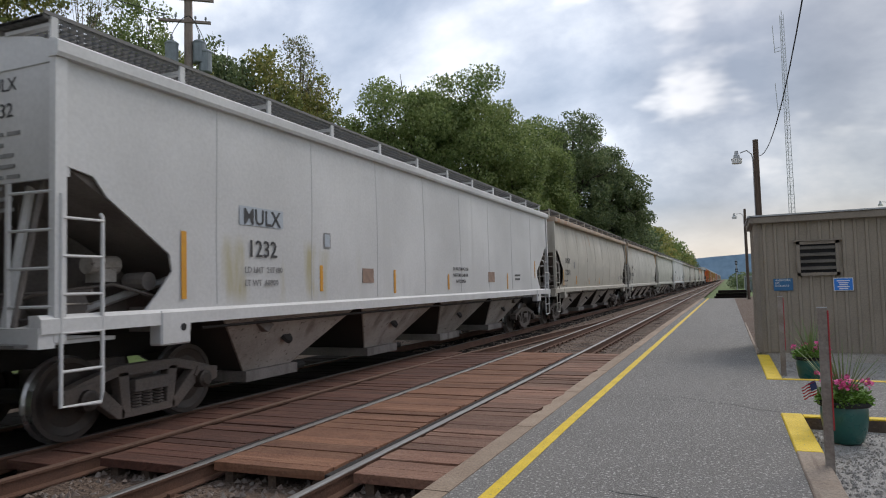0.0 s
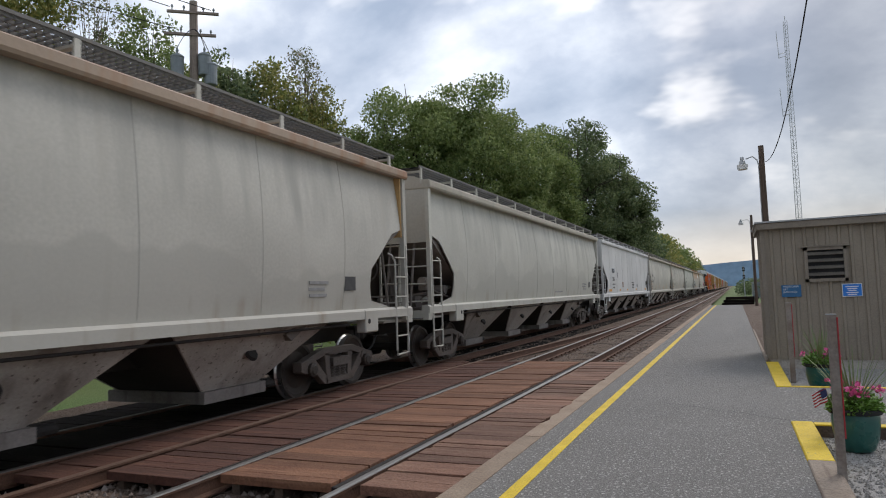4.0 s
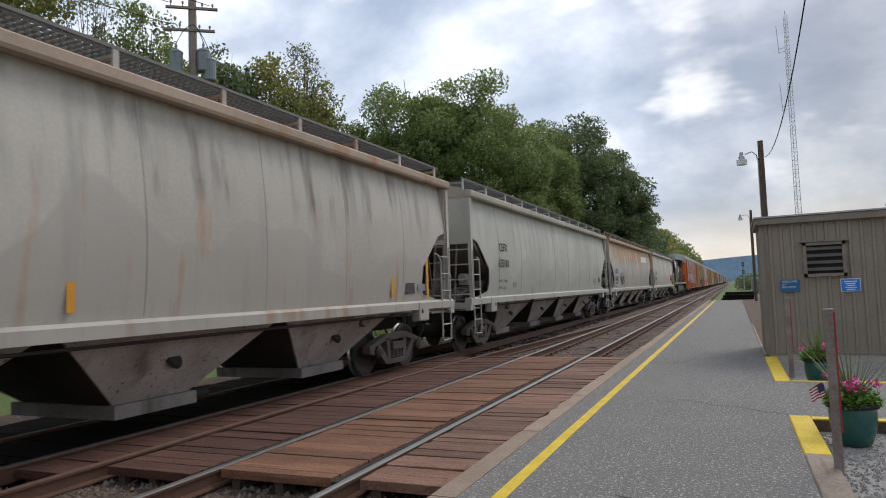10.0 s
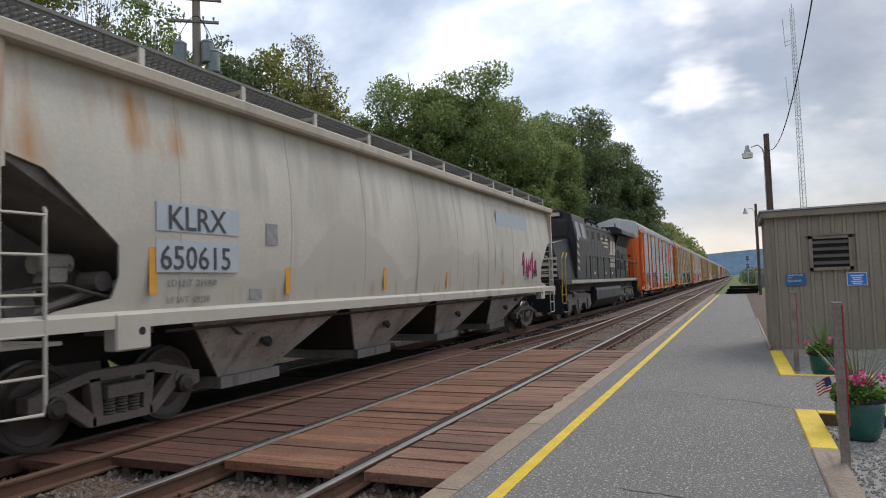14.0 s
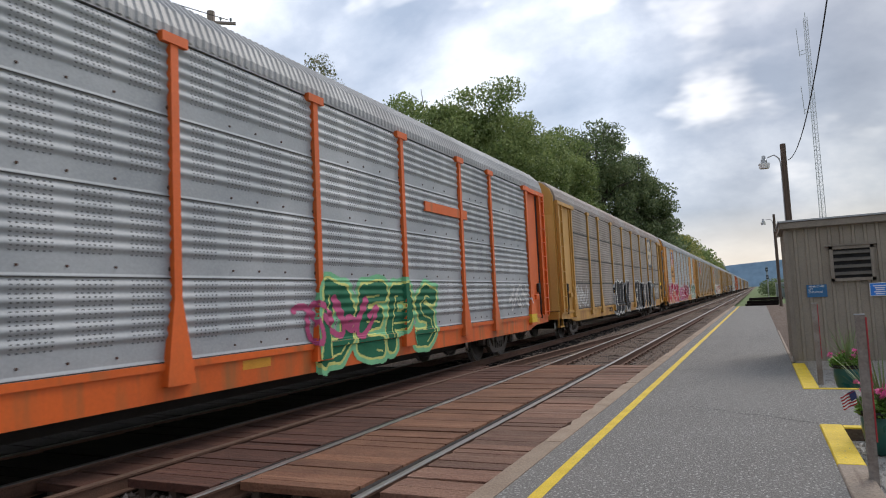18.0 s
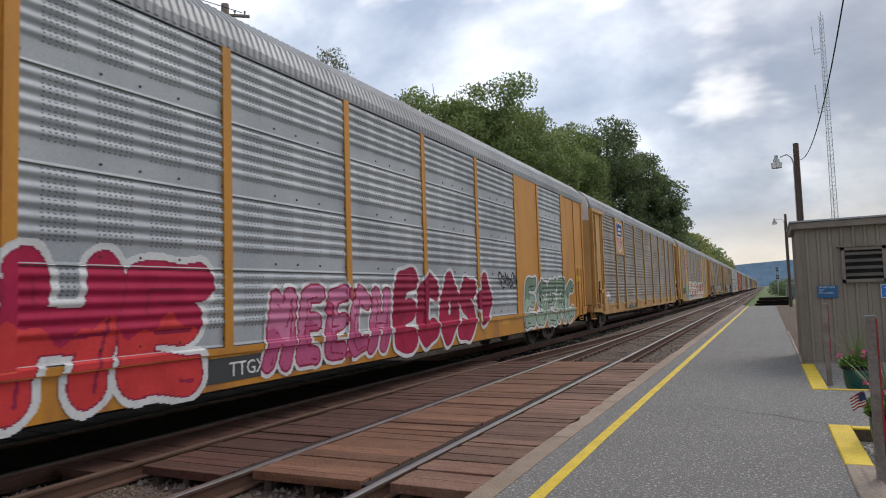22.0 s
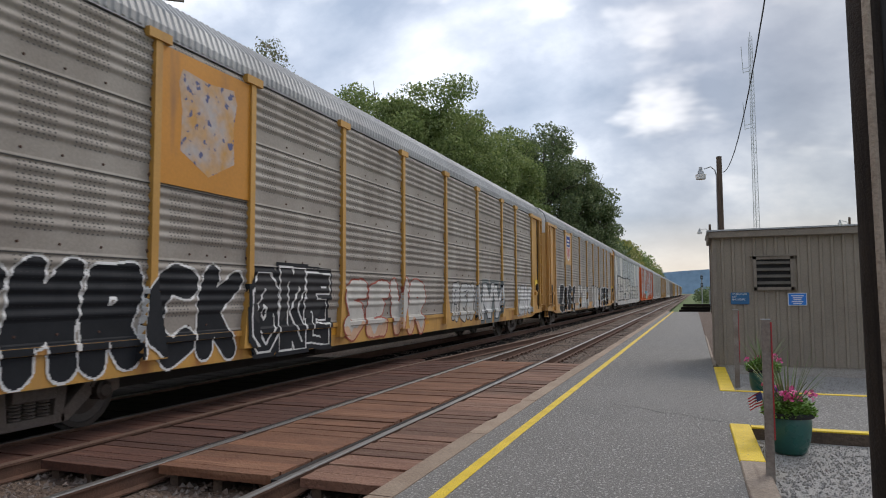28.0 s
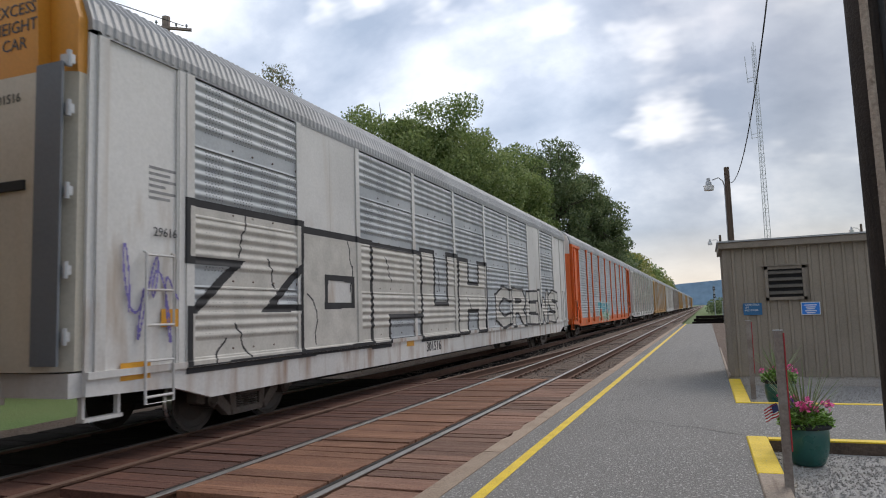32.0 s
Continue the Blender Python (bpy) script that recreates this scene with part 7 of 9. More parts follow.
    for yc in (4.1, L - 4.1):
        tk = part("truck", box(bmesh.new(), -1.0, 1.0, -2.2, 2.2, 0.6, 0.8), M_UNDER, lo, m=pose(0, yc, 0))
        for sx in (1, -1):
            bm = bmesh.new()
            prism(bm, [(-2.75, 0.42), (-2.65, 0.92), (-1.4, 1.02), (1.4, 1.02), (2.65, 0.92), (2.75, 0.42), (2.30, 0.26), (1.60, 0.26), (1.35, 0.58), (0.62, 0.58), (0.38, 0.24), (-0.38, 0.24), (-0.62, 0.58), (-1.35, 0.58), (-1.60, 0.26), (-2.30, 0.26)], "x", sx * 1.18 - 0.09, sx * 1.18 + 0.09)
            part("side_frame", bm, M_TRUCKGREY, tk, bevel=0.02)
            for ya in (-1.95, 0.0, 1.95):
                part("journal_box", box(bmesh.new(), min(sx * 1.05, sx * 1.33), max(sx * 1.05, sx * 1.33), ya - 0.24, ya + 0.24, 0.33, 0.78), M_TRUCKGREY, tk, bevel=0.03)
                part("wheel", MESH[("wheel", M_WHEEL.name)], M_WHEEL, tk, m=pose(sx * 0.845, ya, 0.50, 0, -90 * sx, 0) @ Matrix.Scale(1.09, 4))
                for e in (-0.42, 0.42):
                    bm = bmesh.new()
                    for i in range(5):
                        lathe(bm, [(0.05, 0), (0.085, 0.01), (0.085, 0.03), (0.05, 0.04)], 10, pose(sx * 1.12, ya + e, 0.40 + i * 0.045))
                    part("spring", bm, M_TRUCKGREY, tk)
            part("brake_cylinder", rod(bmesh.new(), (sx * 1.25, -1.2, 0.98), (sx * 1.25, -0.75, 0.98), 0.12, 12), M_TRUCKGREY, tk)
            part("sand_pipe", rod(bmesh.new(), (sx * 1.2, -1.4, 1.12), (sx * 1.2, 1.5, 1.10), 0.035, 6), M_TRUCKGREY, tk)
    # handrails and end steps
    for sx in (1, -1):
        bm = rod(bmesh.new(), (sx * 1.49, 5.5, 2.68), (sx * 1.49, L - 0.6, 2.68), 0.022, 6)
        part("handrail", bm, M_DARK, lo)
        for i in range(10):
            y = 5.9 + i * 1.72
            part("stanchion", rod(bmesh.new(), (sx * 1.49, y, 1.5), (sx * 1.49, y, 2.68), 0.02, 6), M_DARK, lo)
        for yy, dr in ((0.45, 1), (L - 0.45, -1)):
            st = part("step_well", box(bmesh.new(), min(sx * 1.02, sx * 1.05), max(sx * 1.02, sx * 1.05), min(yy - dr * 0.2, yy + dr * 0.5), max(yy - dr * 0.2, yy + dr * 0.5), 0.35, 1.45), M_DARK, lo)
            for e in (-0.22, 0.5):
                part("step_side", hexa(bmesh.new(), [(min(sx * 1.05, sx * 1.54), yy + dr * e - 0.012, 0.33), (max(sx * 1.05, sx * 1.54), yy + dr * e - 0.012, 0.33), (max(sx * 1.05, sx * 1.54), yy + dr * e + 0.012, 0.33), (min(sx * 1.05, sx * 1.54), yy + dr * e + 0.012, 0.33)],
                     [(min(sx * 1.05, sx * 1.42), yy + dr * e - 0.012, 1.5), (max(sx * 1.05, sx * 1.42), yy + dr * e - 0.012, 1.5), (max(sx * 1.05, sx * 1.42), yy + dr * e + 0.012, 1.5), (min(sx * 1.05, sx * 1.42), yy + dr * e + 0.012, 1.5)]), M_DARK, st)
            for i in range(4):
                w = 1.56 - 0.03 * i
                part("tread", box(bmesh.new(), min(sx * 1.06, sx * w), max(sx * 1.06, sx * w), min(yy - dr * 0.2, yy + dr * 0.48), max(yy - dr * 0.2, yy + dr * 0.48), 0.36 + i * 0.33, 0.40 + i * 0.33), M_TRUCKGREY, st, bevel=0.006)
            bm = bmesh.new()
            for y2 in (yy - dr * 0.25, yy + dr * 0.35):
                pts = [(sx * 1.5, y2, 0.75), (sx * 1.52, y2, 1.6), (sx * 1.5, y2 + dr * 0.15, 2.45), (sx * 1.5, y2 + dr * 0.45, 2.66)]
                for p, q in zip(pts, pts[1:]):
                    rod(bm, p, q, 0.022, 6)
            part("grab_rail", bm, M_RAILYEL, lo, "yellow grab rail")
    for yy in (0.35, L - 0.35):
        part("end_plate", box(bmesh.new(), -1.35, 1.35, yy - 0.06, yy + 0.06, 0.40, 1.5), M_DARK, lo)
        part("end_rail", rod(bmesh.new(), (-1.3, yy, 2.55), (1.3, yy, 2.55), 0.022, 6), M_DARK, lo)
    coupler(lo, 0, 1), coupler(lo, L, -1)
    # slanted cream bars on the tail and the cab's corner, louvred doors, roof fittings
    for sx in (1, -1):
        for i in range(5):
            z = 2.15 + i * 0.32
            part("hazard_bar", prism(bmesh.new(), [(L - 1.75, z), (L - 1.34, z - 0.10), (L - 1.34, z + 0.03), (L - 1.75, z + 0.13)], "x", min(sx * 1.004, sx * 1.012), max(sx * 1.004, sx * 1.012)), M_CREAM, lo)
            part("hazard_bar", prism(bmesh.new(), [(2.95, z - 0.1), (3.3, z - 0.2), (3.3, z - 0.08), (2.95, z + 0.02)], "x", min(sx * 1.552, sx * 1.56), max(sx * 1.552, sx * 1.56)), M_CREAM, lo)
        for i in range(6):
            y = 5.95 + i * 1.52
            part("door_louvre", box(bmesh.new(), min(sx * 0.994, sx * 1.006), max(sx * 0.994, sx * 1.006), y + 0.12, y + 0.6, 3.62, 3.98), M_BLACK, lo)
            part("lift_lug", box(bmesh.new(), min(sx * 0.86, sx * 1.0), max(sx * 0.86, sx * 1.0), y + 0.3, y + 0.42, 4.30, 4.40), M_DARK, lo)
        part("hood_seam", box(bmesh.new(), min(sx * 0.98, sx * 0.997), max(sx * 0.98, sx * 0.997), 5.7, 16.1, 4.16, 4.185), M_BLACK, lo)
        part("equaliser_rod", tube(bmesh.new(), [(sx * 1.28, L - 6.9, 0.95), (sx * 1.34, L - 5.4, 1.08), (sx * 1.34, L - 2.9, 1.08), (sx * 1.28, L - 1.4, 0.95)], 0.03), M_TRUCKGREY, lo)
        for y in (L - 6.1, L - 4.15, L - 2.2):
            part("journal_cap", lathe(bmesh.new(), [(0, 0.05), (0.13, 0.05), (0.16, 0.02), (0.16, 0)], 14, pose(sx * 1.33, y + 0.05, 0.55, 0, 90 * sx, 0)), M_WHEEL, lo)
    for y in (17.2, 19.2):
        part("radiator_fan", lathe(bmesh.new(), [(0, 0.10), (0.7, 0.10), (0.74, 0.0)], 20, pose(0, y, 4.62)), M_BLACK, lo)
    # fittings on the tail: lamps, receptacles, hoses, sand box and walkway plating
    part("walkway", box(bmesh.new(), -1.5, 1.5, 0.42, L - 0.42, 1.625, 1.645), M_TRUCKGREY, lo)
    part("tail_hood", box(bmesh.new(), -0.75, 0.75, L - 1.32, L - 0.95, 1.65, 3.6), M_DARK, lo, bevel=0.03)
    for x in (-0.45, 0.45):
        part("tail_lamp", lathe(bmesh.new(), [(0, 0.05), (0.09, 0.04), (0.10, 0)], 14, pose(x, L - 0.95, 3.25, -90, 0, 0)), M_WHITE, lo)
    for x in (-0.7, -0.5, 0.5, 0.7):
        part("hose", tube(bmesh.new(), [(x, L - 0.28, 1.15), (x, L - 0.15, 0.95), (x * 0.95, L - 0.12, 0.65), (x * 0.8, L - 0.2, 0.5)], 0.025), M_HOSE, lo)
    part("cut_lever", tube(bmesh.new(), [(1.35, L - 0.2, 1.1), (0.6, L - 0.18, 1.15), (0.1, L - 0.1, 1.0)], 0.015), M_SILLGREY, lo)
    for sx in (1, -1):
        part("cable", tube(bmesh.new(), [(sx * 1.3, 14.9, 1.3), (sx * 1.36, 15.5, 1.0), (sx * 1.3, 16.2, 1.15), (sx * 1.36, 17.2, 1.05), (sx * 1.3, 18.4, 1.28)], 0.03), M_HOSE, lo)
        part("shock_absorber", rod(bmesh.new(), (sx * 1.3, 16.9, 0.72), (sx * 1.32, 17.5, 1.15), 0.05, 10), M_TRUCKGREY, lo)
        for y in (6.5, 9.4, 12.5, 14.6):
            part("data_plate", box(bmesh.new(), min(sx * 0.993, sx * 0.998), max(sx * 0.993, sx * 0.998), y, y + 0.22, 1.85, 1.97), M_WHITE, lo)
        part("number_bars", box(bmesh.new(), min(sx * 1.533, sx * 1.54), max(sx * 1.533, sx * 1.54), 3.6, 4.5, 2.75, 2.98), M_CREAM, lo)
        part("cab_door", box(bmesh.new(), min(sx * 1.525, sx * 1.545), max(sx * 1.525, sx * 1.545), 4.75, 5.35, 1.7, 3.2), M_DARK, lo, bevel=0.008)
    part("number_board", box(bmesh.new(), -0.95, 0.95, 2.80, 2.9, 4.25, 4.46), M_BLACK, lo)
    for x in (-0.7, 0.7):
        part("number_bar", box(bmesh.new(), x - 0.2, x + 0.2, 2.79, 2.801, 4.28, 4.43), M_CREAM, lo)
    part("horn", lathe(bmesh.new(), [(0.10, 0), (0.04, 0.2), (0.03, 0.4), (0, 0.4)], 12, pose(0.4, 4.6, 4.7, -90, 0, 0)), M_STEEL, lo)
    # emblem and name as plain cream shapes
    for sx in (1,):
        X = 0.9935
        for y, z, w, h in ((12.4, 3.72, 2.2, 0.09), (12.6, 3.52, 1.8, 0.09), (12.8, 3.32, 1.3, 0.08)):
            part("emblem_streak", prism(bmesh.new(), [(y - w / 2, z), (y + w / 2, z - 0.02), (y + w / 2 + 0.12, z + h), (y - w / 2 + 0.3, z + h * 0.8)], "x", X, X + 0.006), M_CREAM, lo)
        part("emblem", prism(bmesh.new(), [(14.0, 2.95), (15.0, 2.95), (15.1, 3.75), (14.45, 3.75), (14.3, 3.25)], "x", X, X + 0.006), M_CREAM, lo, "faded cream emblem")
        part("emblem", prism(bmesh.new(), [(15.15, 2.95), (15.9, 2.95), (16.05, 3.1), (16.1, 3.6), (16.0, 3.75), (15.25, 3.75)], "x", X, X + 0.006), M_CREAM, lo, "faded cream emblem")
        for z, y0, n in ((2.58, 13.88, 7), (2.25, 13.80, 8)):
            for i in range(n):
                y = y0 + i * 0.262
                part("name_bar", prism(bmesh.new(), [(y, z), (y + 0.2, z), (y + 0.26, z + 0.24), (y + 0.06, z + 0.24)], "x", X, X + 0.006), M_CREAM, lo)
    return lo


def exhaust_smoke(s0):
    """Thin brown-grey exhaust trailing back from the stack in soft patchy puffs."""
    mt = bpy.data.materials.new("thin_smoke")
    mt.use_nodes = True
    n, l = mt.node_tree.nodes, mt.node_tree.links
    df, tr, ms = n.new("ShaderNodeBsdfDiffuse"), n.new("ShaderNodeBsdfTransparent"), n.new("ShaderNodeMixShader")
    df.inputs[0].default_value = (0.10, 0.115, 0.13, 1)
    nz, tc, mr = n.new("ShaderNodeTexNoise"), n.new("ShaderNodeTexCoord"), n.new("ShaderNodeMapRange")
    nz.inputs["Scale"].default_value, nz.inputs["Detail"].default_value = 0.7, 4
    mr.inputs[1].default_value, mr.inputs[2].default_value, mr.inputs[3].default_value, mr.inputs[4].default_value = 0.44, 0.74, 0.0, 0.10
    l.new(tc.outputs["Object"], nz.inputs["Vector"]), l.new(nz.outputs["Fac"], mr.inputs[0])
    l.new(mr.outputs[0], ms.inputs[0]), l.new(tr.outputs[0], ms.inputs[1]), l.new(df.outputs[0], ms.inputs[2])
    l.new(ms.outputs[0], n["Material Output"].inputs["Surface"])
    sm = thing("exhaust_smoke", "thin dark exhaust smoke trailing from the locomotive stack", "smoke", pose(TRAIN_X, s0, 0))
    rng = random.Random(9)
    for i, (y, z, r, ln) in enumerate(((13.2, 5.35, 0.6, 2.2), (17.6, 5.6, 0.8, 3.0))):
        bm = bmesh.new()
        bmesh.ops.create_icosphere(bm, subdivisions=4, radius=1.0)
        for v in bm.verts:
            v.co *= 1 + 0.4 * noise.noise(v.co * 1.3 + Vector((i * 3, 0, 0))) + 0.15 * noise.noise(v.co * 3.1)
            v.co = Vector((v.co.x * r * 1.2, v.co.y * ln, v.co.z * r))
        part("smoke_puff", bm, mt, sm, smooth=True, m=pose(rng.uniform(-0.3, 0.3), y, z))
    return sm


# ---- spray paint and stencils ----
def paint_mat(name, c):
    mt = pmat(name, c, tuple(x * 0.8 for x in c), 0.75, scale=3, fine=25, mix=0.15, bump=0, rnd=-1)
    mt.node_tree.nodes["Principled BSDF"].inputs["Specular IOR Level"].default_value = 0.2
    return mt


S_BLACK = paint_mat("spray_black", (0.017, 0.019, 0.023))
S_WHITE = paint_mat("spray_white", (0.68, 0.68, 0.67))
S_SILVER = paint_mat("spray_silver", (0.50, 0.50, 0.49))
S_RED = paint_mat("spray_red", (0.50, 0.035, 0.04))
S_BURG = paint_mat("spray_burgundy", (0.30, 0.02, 0.06))
S_PINK = paint_mat("spray_pink", (0.50, 0.10, 0.22))
S_GREEN = paint_mat("spray_sage_green", (0.18, 0.26, 0.19))
S_LIME = paint_mat("spray_mint", (0.25, 0.42, 0.27))
S_TEAL = paint_mat("spray_teal", (0.10, 0.36, 0.42))
S_PEACH = paint_mat("spray_peach", (0.62, 0.40, 0.27))
S_BRICK = paint_mat("spray_brick_red", (0.36, 0.10, 0.07))
S_STONE = paint_mat("spray_stone_grey", (0.52, 0.50, 0.46))
S_CHAR = paint_mat("spray_charcoal", (0.04, 0.04, 0.043))
S_NAVY = paint_mat("emblem_blue", (0.025, 0.06, 0.26))
S_EMRED = paint_mat("emblem_red", (0.50, 0.06, 0.06))
S_PALE = paint_mat("spray_off_white", (0.58, 0.58, 0.57))
S_RUST = paint_mat("spray_rust_brown", (0.24, 0.10, 0.06))
S_DEEP = paint_mat("spray_deep_green", (0.025, 0.16, 0.085))
S_MINT = paint_mat("spray_pale_green", (0.22, 0.55, 0.30))
S_LIMEY = paint_mat("spray_lemon", (0.62, 0.66, 0.22))
S_SAGE = paint_mat("spray_sage", (0.36, 0.47, 0.36))
S_CRIM = paint_mat("spray_crimson", (0.42, 0.02, 0.07))
S_BRIGHT = paint_mat("spray_scarlet", (0.62, 0.05, 0.05))
S_ROSE = paint_mat("spray_rose", (0.60, 0.20, 0.34))
S_SLATE = paint_mat("spray_slate", (0.16, 0.18, 0.18))
S_PURPLE = paint_mat("spray_violet", (0.20, 0.17, 0.42))


def spray(car, style, posts, solid_spans, y0, y1, z0, z1, field, mats, label, step=0.017, fine=False, lift=0.0):
    """Paint laid on the side: a fine skin that follows ribs and posts; field gives each small cell a colour or none."""
    ny, nz = int((y1 - y0) / step), int((z1 - z0) / step)
    yy, zz = np.meshgrid(y0 + (np.arange(ny) + 0.5) * step, z0 + (np.arange(nz) + 0.5) * step, indexing="ij")
    ids = field(yy, zz)
    yv, zv = np.meshgrid(y0 + np.arange(ny + 1) * step, z0 + np.arange(nz + 1) * step, indexing="ij")
    sill = np.where(zv < 0.98, 0.012, np.where(zv < 1.07, 0.047, 0.0))
    x = RX + np.where(zv < 1.07, sill, rib_depth(zv, fine)) + 0.006 + lift
    for a, b in solid_spans:
        x = np.where((yv > a) & (yv < b) & (zv > 1.07), RX + 0.017 + lift, x)
    for p in posts:
        if style == "post":
            x = np.where((yv > p - 0.10) & (yv < p + 0.045), np.maximum(x, RX + 0.077 + lift), x)
            flare = 0.15 * np.clip((1.75 - zv) / 0.95, 0, 1)
            x = np.where((zv < 1.75) & (zv > 0.80) & (yv > p - 0.095 - flare) & (yv < p + 0.039 + flare), RX + 0.122 + lift - 0.042 * np.clip((zv - 0.80) / 0.95, 0, 1), x)
        else:
            x = np.where((yv > p - 0.11) & (yv < p + 0.065) & (zv > 1.06), RX + 0.041 + lift, x)
    keep = np.argwhere(ids >= 0)
    used = np.zeros((ny + 1, nz + 1), bool)
    for di in (0, 1):
        for dj in (0, 1):
            used[keep[:, 0] + di, keep[:, 1] + dj] = True
    index = -np.ones((ny + 1, nz + 1), int)
    index[used] = np.arange(used.sum())
    verts = np.stack([x[used], yv[used], zv[used]], 1)
    faces = np.stack([index[keep[:, 0], keep[:, 1]], index[keep[:, 0] + 1, keep[:, 1]], index[keep[:, 0] + 1, keep[:, 1] + 1], index[keep[:, 0], keep[:, 1] + 1]], 1)
    me = bpy.data.meshes.new("graffiti")
    me.from_pydata(verts.tolist(), [], faces.tolist())
    for mt in mats:
        me.materials.append(mt)
    me.polygons.foreach_set("material_index", ids[keep[:, 0], keep[:, 1]].astype(np.int32))
    return part("graffiti", me, None, car, label)


def scrawl(y0, y1, z0, z1, seed, wd=0.02, loops=5):
    rng = np.random.RandomState(seed)
    t = np.linspace(0, 1, 620)
    cy = y0 + (y1 - y0) * (0.08 + 0.84 * t) + 0.09 * (y1 - y0) * np.sin(t * 6.28 * loops + rng.uniform(0, 6))
    cz = (z0 + z1) / 2 + 0.42 * (z1 - z0) * np.sin(t * 6.28 * loops * 0.9 + rng.uniform(0, 6)) * np.cos(t * 9 + rng.uniform(0, 6))

    def field(y, z):
        d = np.full(y.shape, 9.0)
        for a, b in zip(cy, cz):
            d = np.minimum(d, (y - a) ** 2 + (z - b) ** 2)
        return np.where(d < wd * wd, 0, -1)
    return field


GLYPHS = {
    "A": [[(0, 0), (0.15, 0.85), (0.5, 1), (0.85, 0.85), (1, 0)], [(0.15, 0.38), (0.85, 0.38)]],
    "B": [[(0.6, 0.52), (0.85, 0.75), (0.7, 1), (0, 1), (0, 0), (0.85, 0), (1, 0.27), (0.6, 0.52), (0, 0.52)]],
    "C": [[(1, 0.9), (0.45, 1), (0, 0.75), (0, 0.25), (0.45, 0), (1, 0.1)]],
    "D": [[(0, 0), (0, 1), (0.6, 0.97), (1, 0.65), (1, 0.32), (0.6, 0.03), (0, 0)]],
    "E": [[(1, 1), (0.1, 0.95), (0, 0.5), (0.1, 0.05), (1, 0)], [(0, 0.5), (0.8, 0.5)]],
    "F": [[(1, 1), (0.05, 1), (0.1, 0)], [(0.05, 0.5), (0.8, 0.52)]],
    "G": [[(1, 0.9), (0.45, 1), (0, 0.7), (0, 0.25), (0.5, 0), (1, 0.1), (1, 0.45), (0.55, 0.45)]],
    "H": [[(0, 0), (0.05, 1)], [(1, 1), (0.95, 0)], [(0, 0.5), (1, 0.5)]],
    "I": [[(0.5, 0), (0.5, 1)]],
    "K": [[(0.05, 0), (0.05, 1)], [(1, 1), (0.2, 0.5), (1, 0)]],
    "L": [[(0.05, 1), (0.05, 0), (1, 0)]],
    "M": [[(0, 0), (0.08, 1), (0.5, 0.35), (0.92, 1), (1, 0)]],
    "N": [[(0, 0), (0.05, 1), (0.95, 0), (1, 1)]],
    "O": [[(0.5, 1), (0, 0.7), (0, 0.3), (0.5, 0), (1, 0.3), (1, 0.7), (0.5, 1)]],
    "P": [[(0.05, 0), (0.05, 1), (0.75, 1), (1, 0.75), (0.75, 0.47), (0.05, 0.45)]],
    "R": [[(0.05, 0), (0.05, 1), (0.75, 1), (0.95, 0.75), (0.7, 0.5), (0.1, 0.47)], [(0.5, 0.47), (1, 0)]],
    "S": [[(1, 0.92), (0.4, 1), (0.02, 0.78), (0.25, 0.54), (0.8, 0.46), (1, 0.2), (0.6, 0), (0, 0.08)]],
    "T": [[(0, 1), (1, 1)], [(0.5, 1), (0.5, 0)]],
    "U": [[(0, 1), (0.02, 0.25), (0.5, 0), (0.98, 0.25), (1, 1)]],
    "V": [[(0, 1), (0.5, 0), (1, 1)]],
    "W": [[(0, 1), (0.2, 0), (0.5, 0.7), (0.8, 0), (1, 1)]],
    "0": [[(0, 0), (0, 1), (1, 1), (1, 0), (0, 0)]],
    "4": [[(0, 1), (0, 0), (1, 0), (1, 1)]],
    "9": [[(0, 0), (0, 1), (1, 1), (1, 0.45), (0, 0.45)]],
    "Y": [[(0, 1), (0.5, 0.48), (1, 1)], [(0.5, 0.48), (0.5, 0)]],
    "Z": [[(0, 1), (1, 1), (0, 0), (1, 0)]],
    ">": [[(0, 0.62), (1, 0.62)], [(0.6, 1), (1.05, 0.62), (0.6, 0.25)]],
}


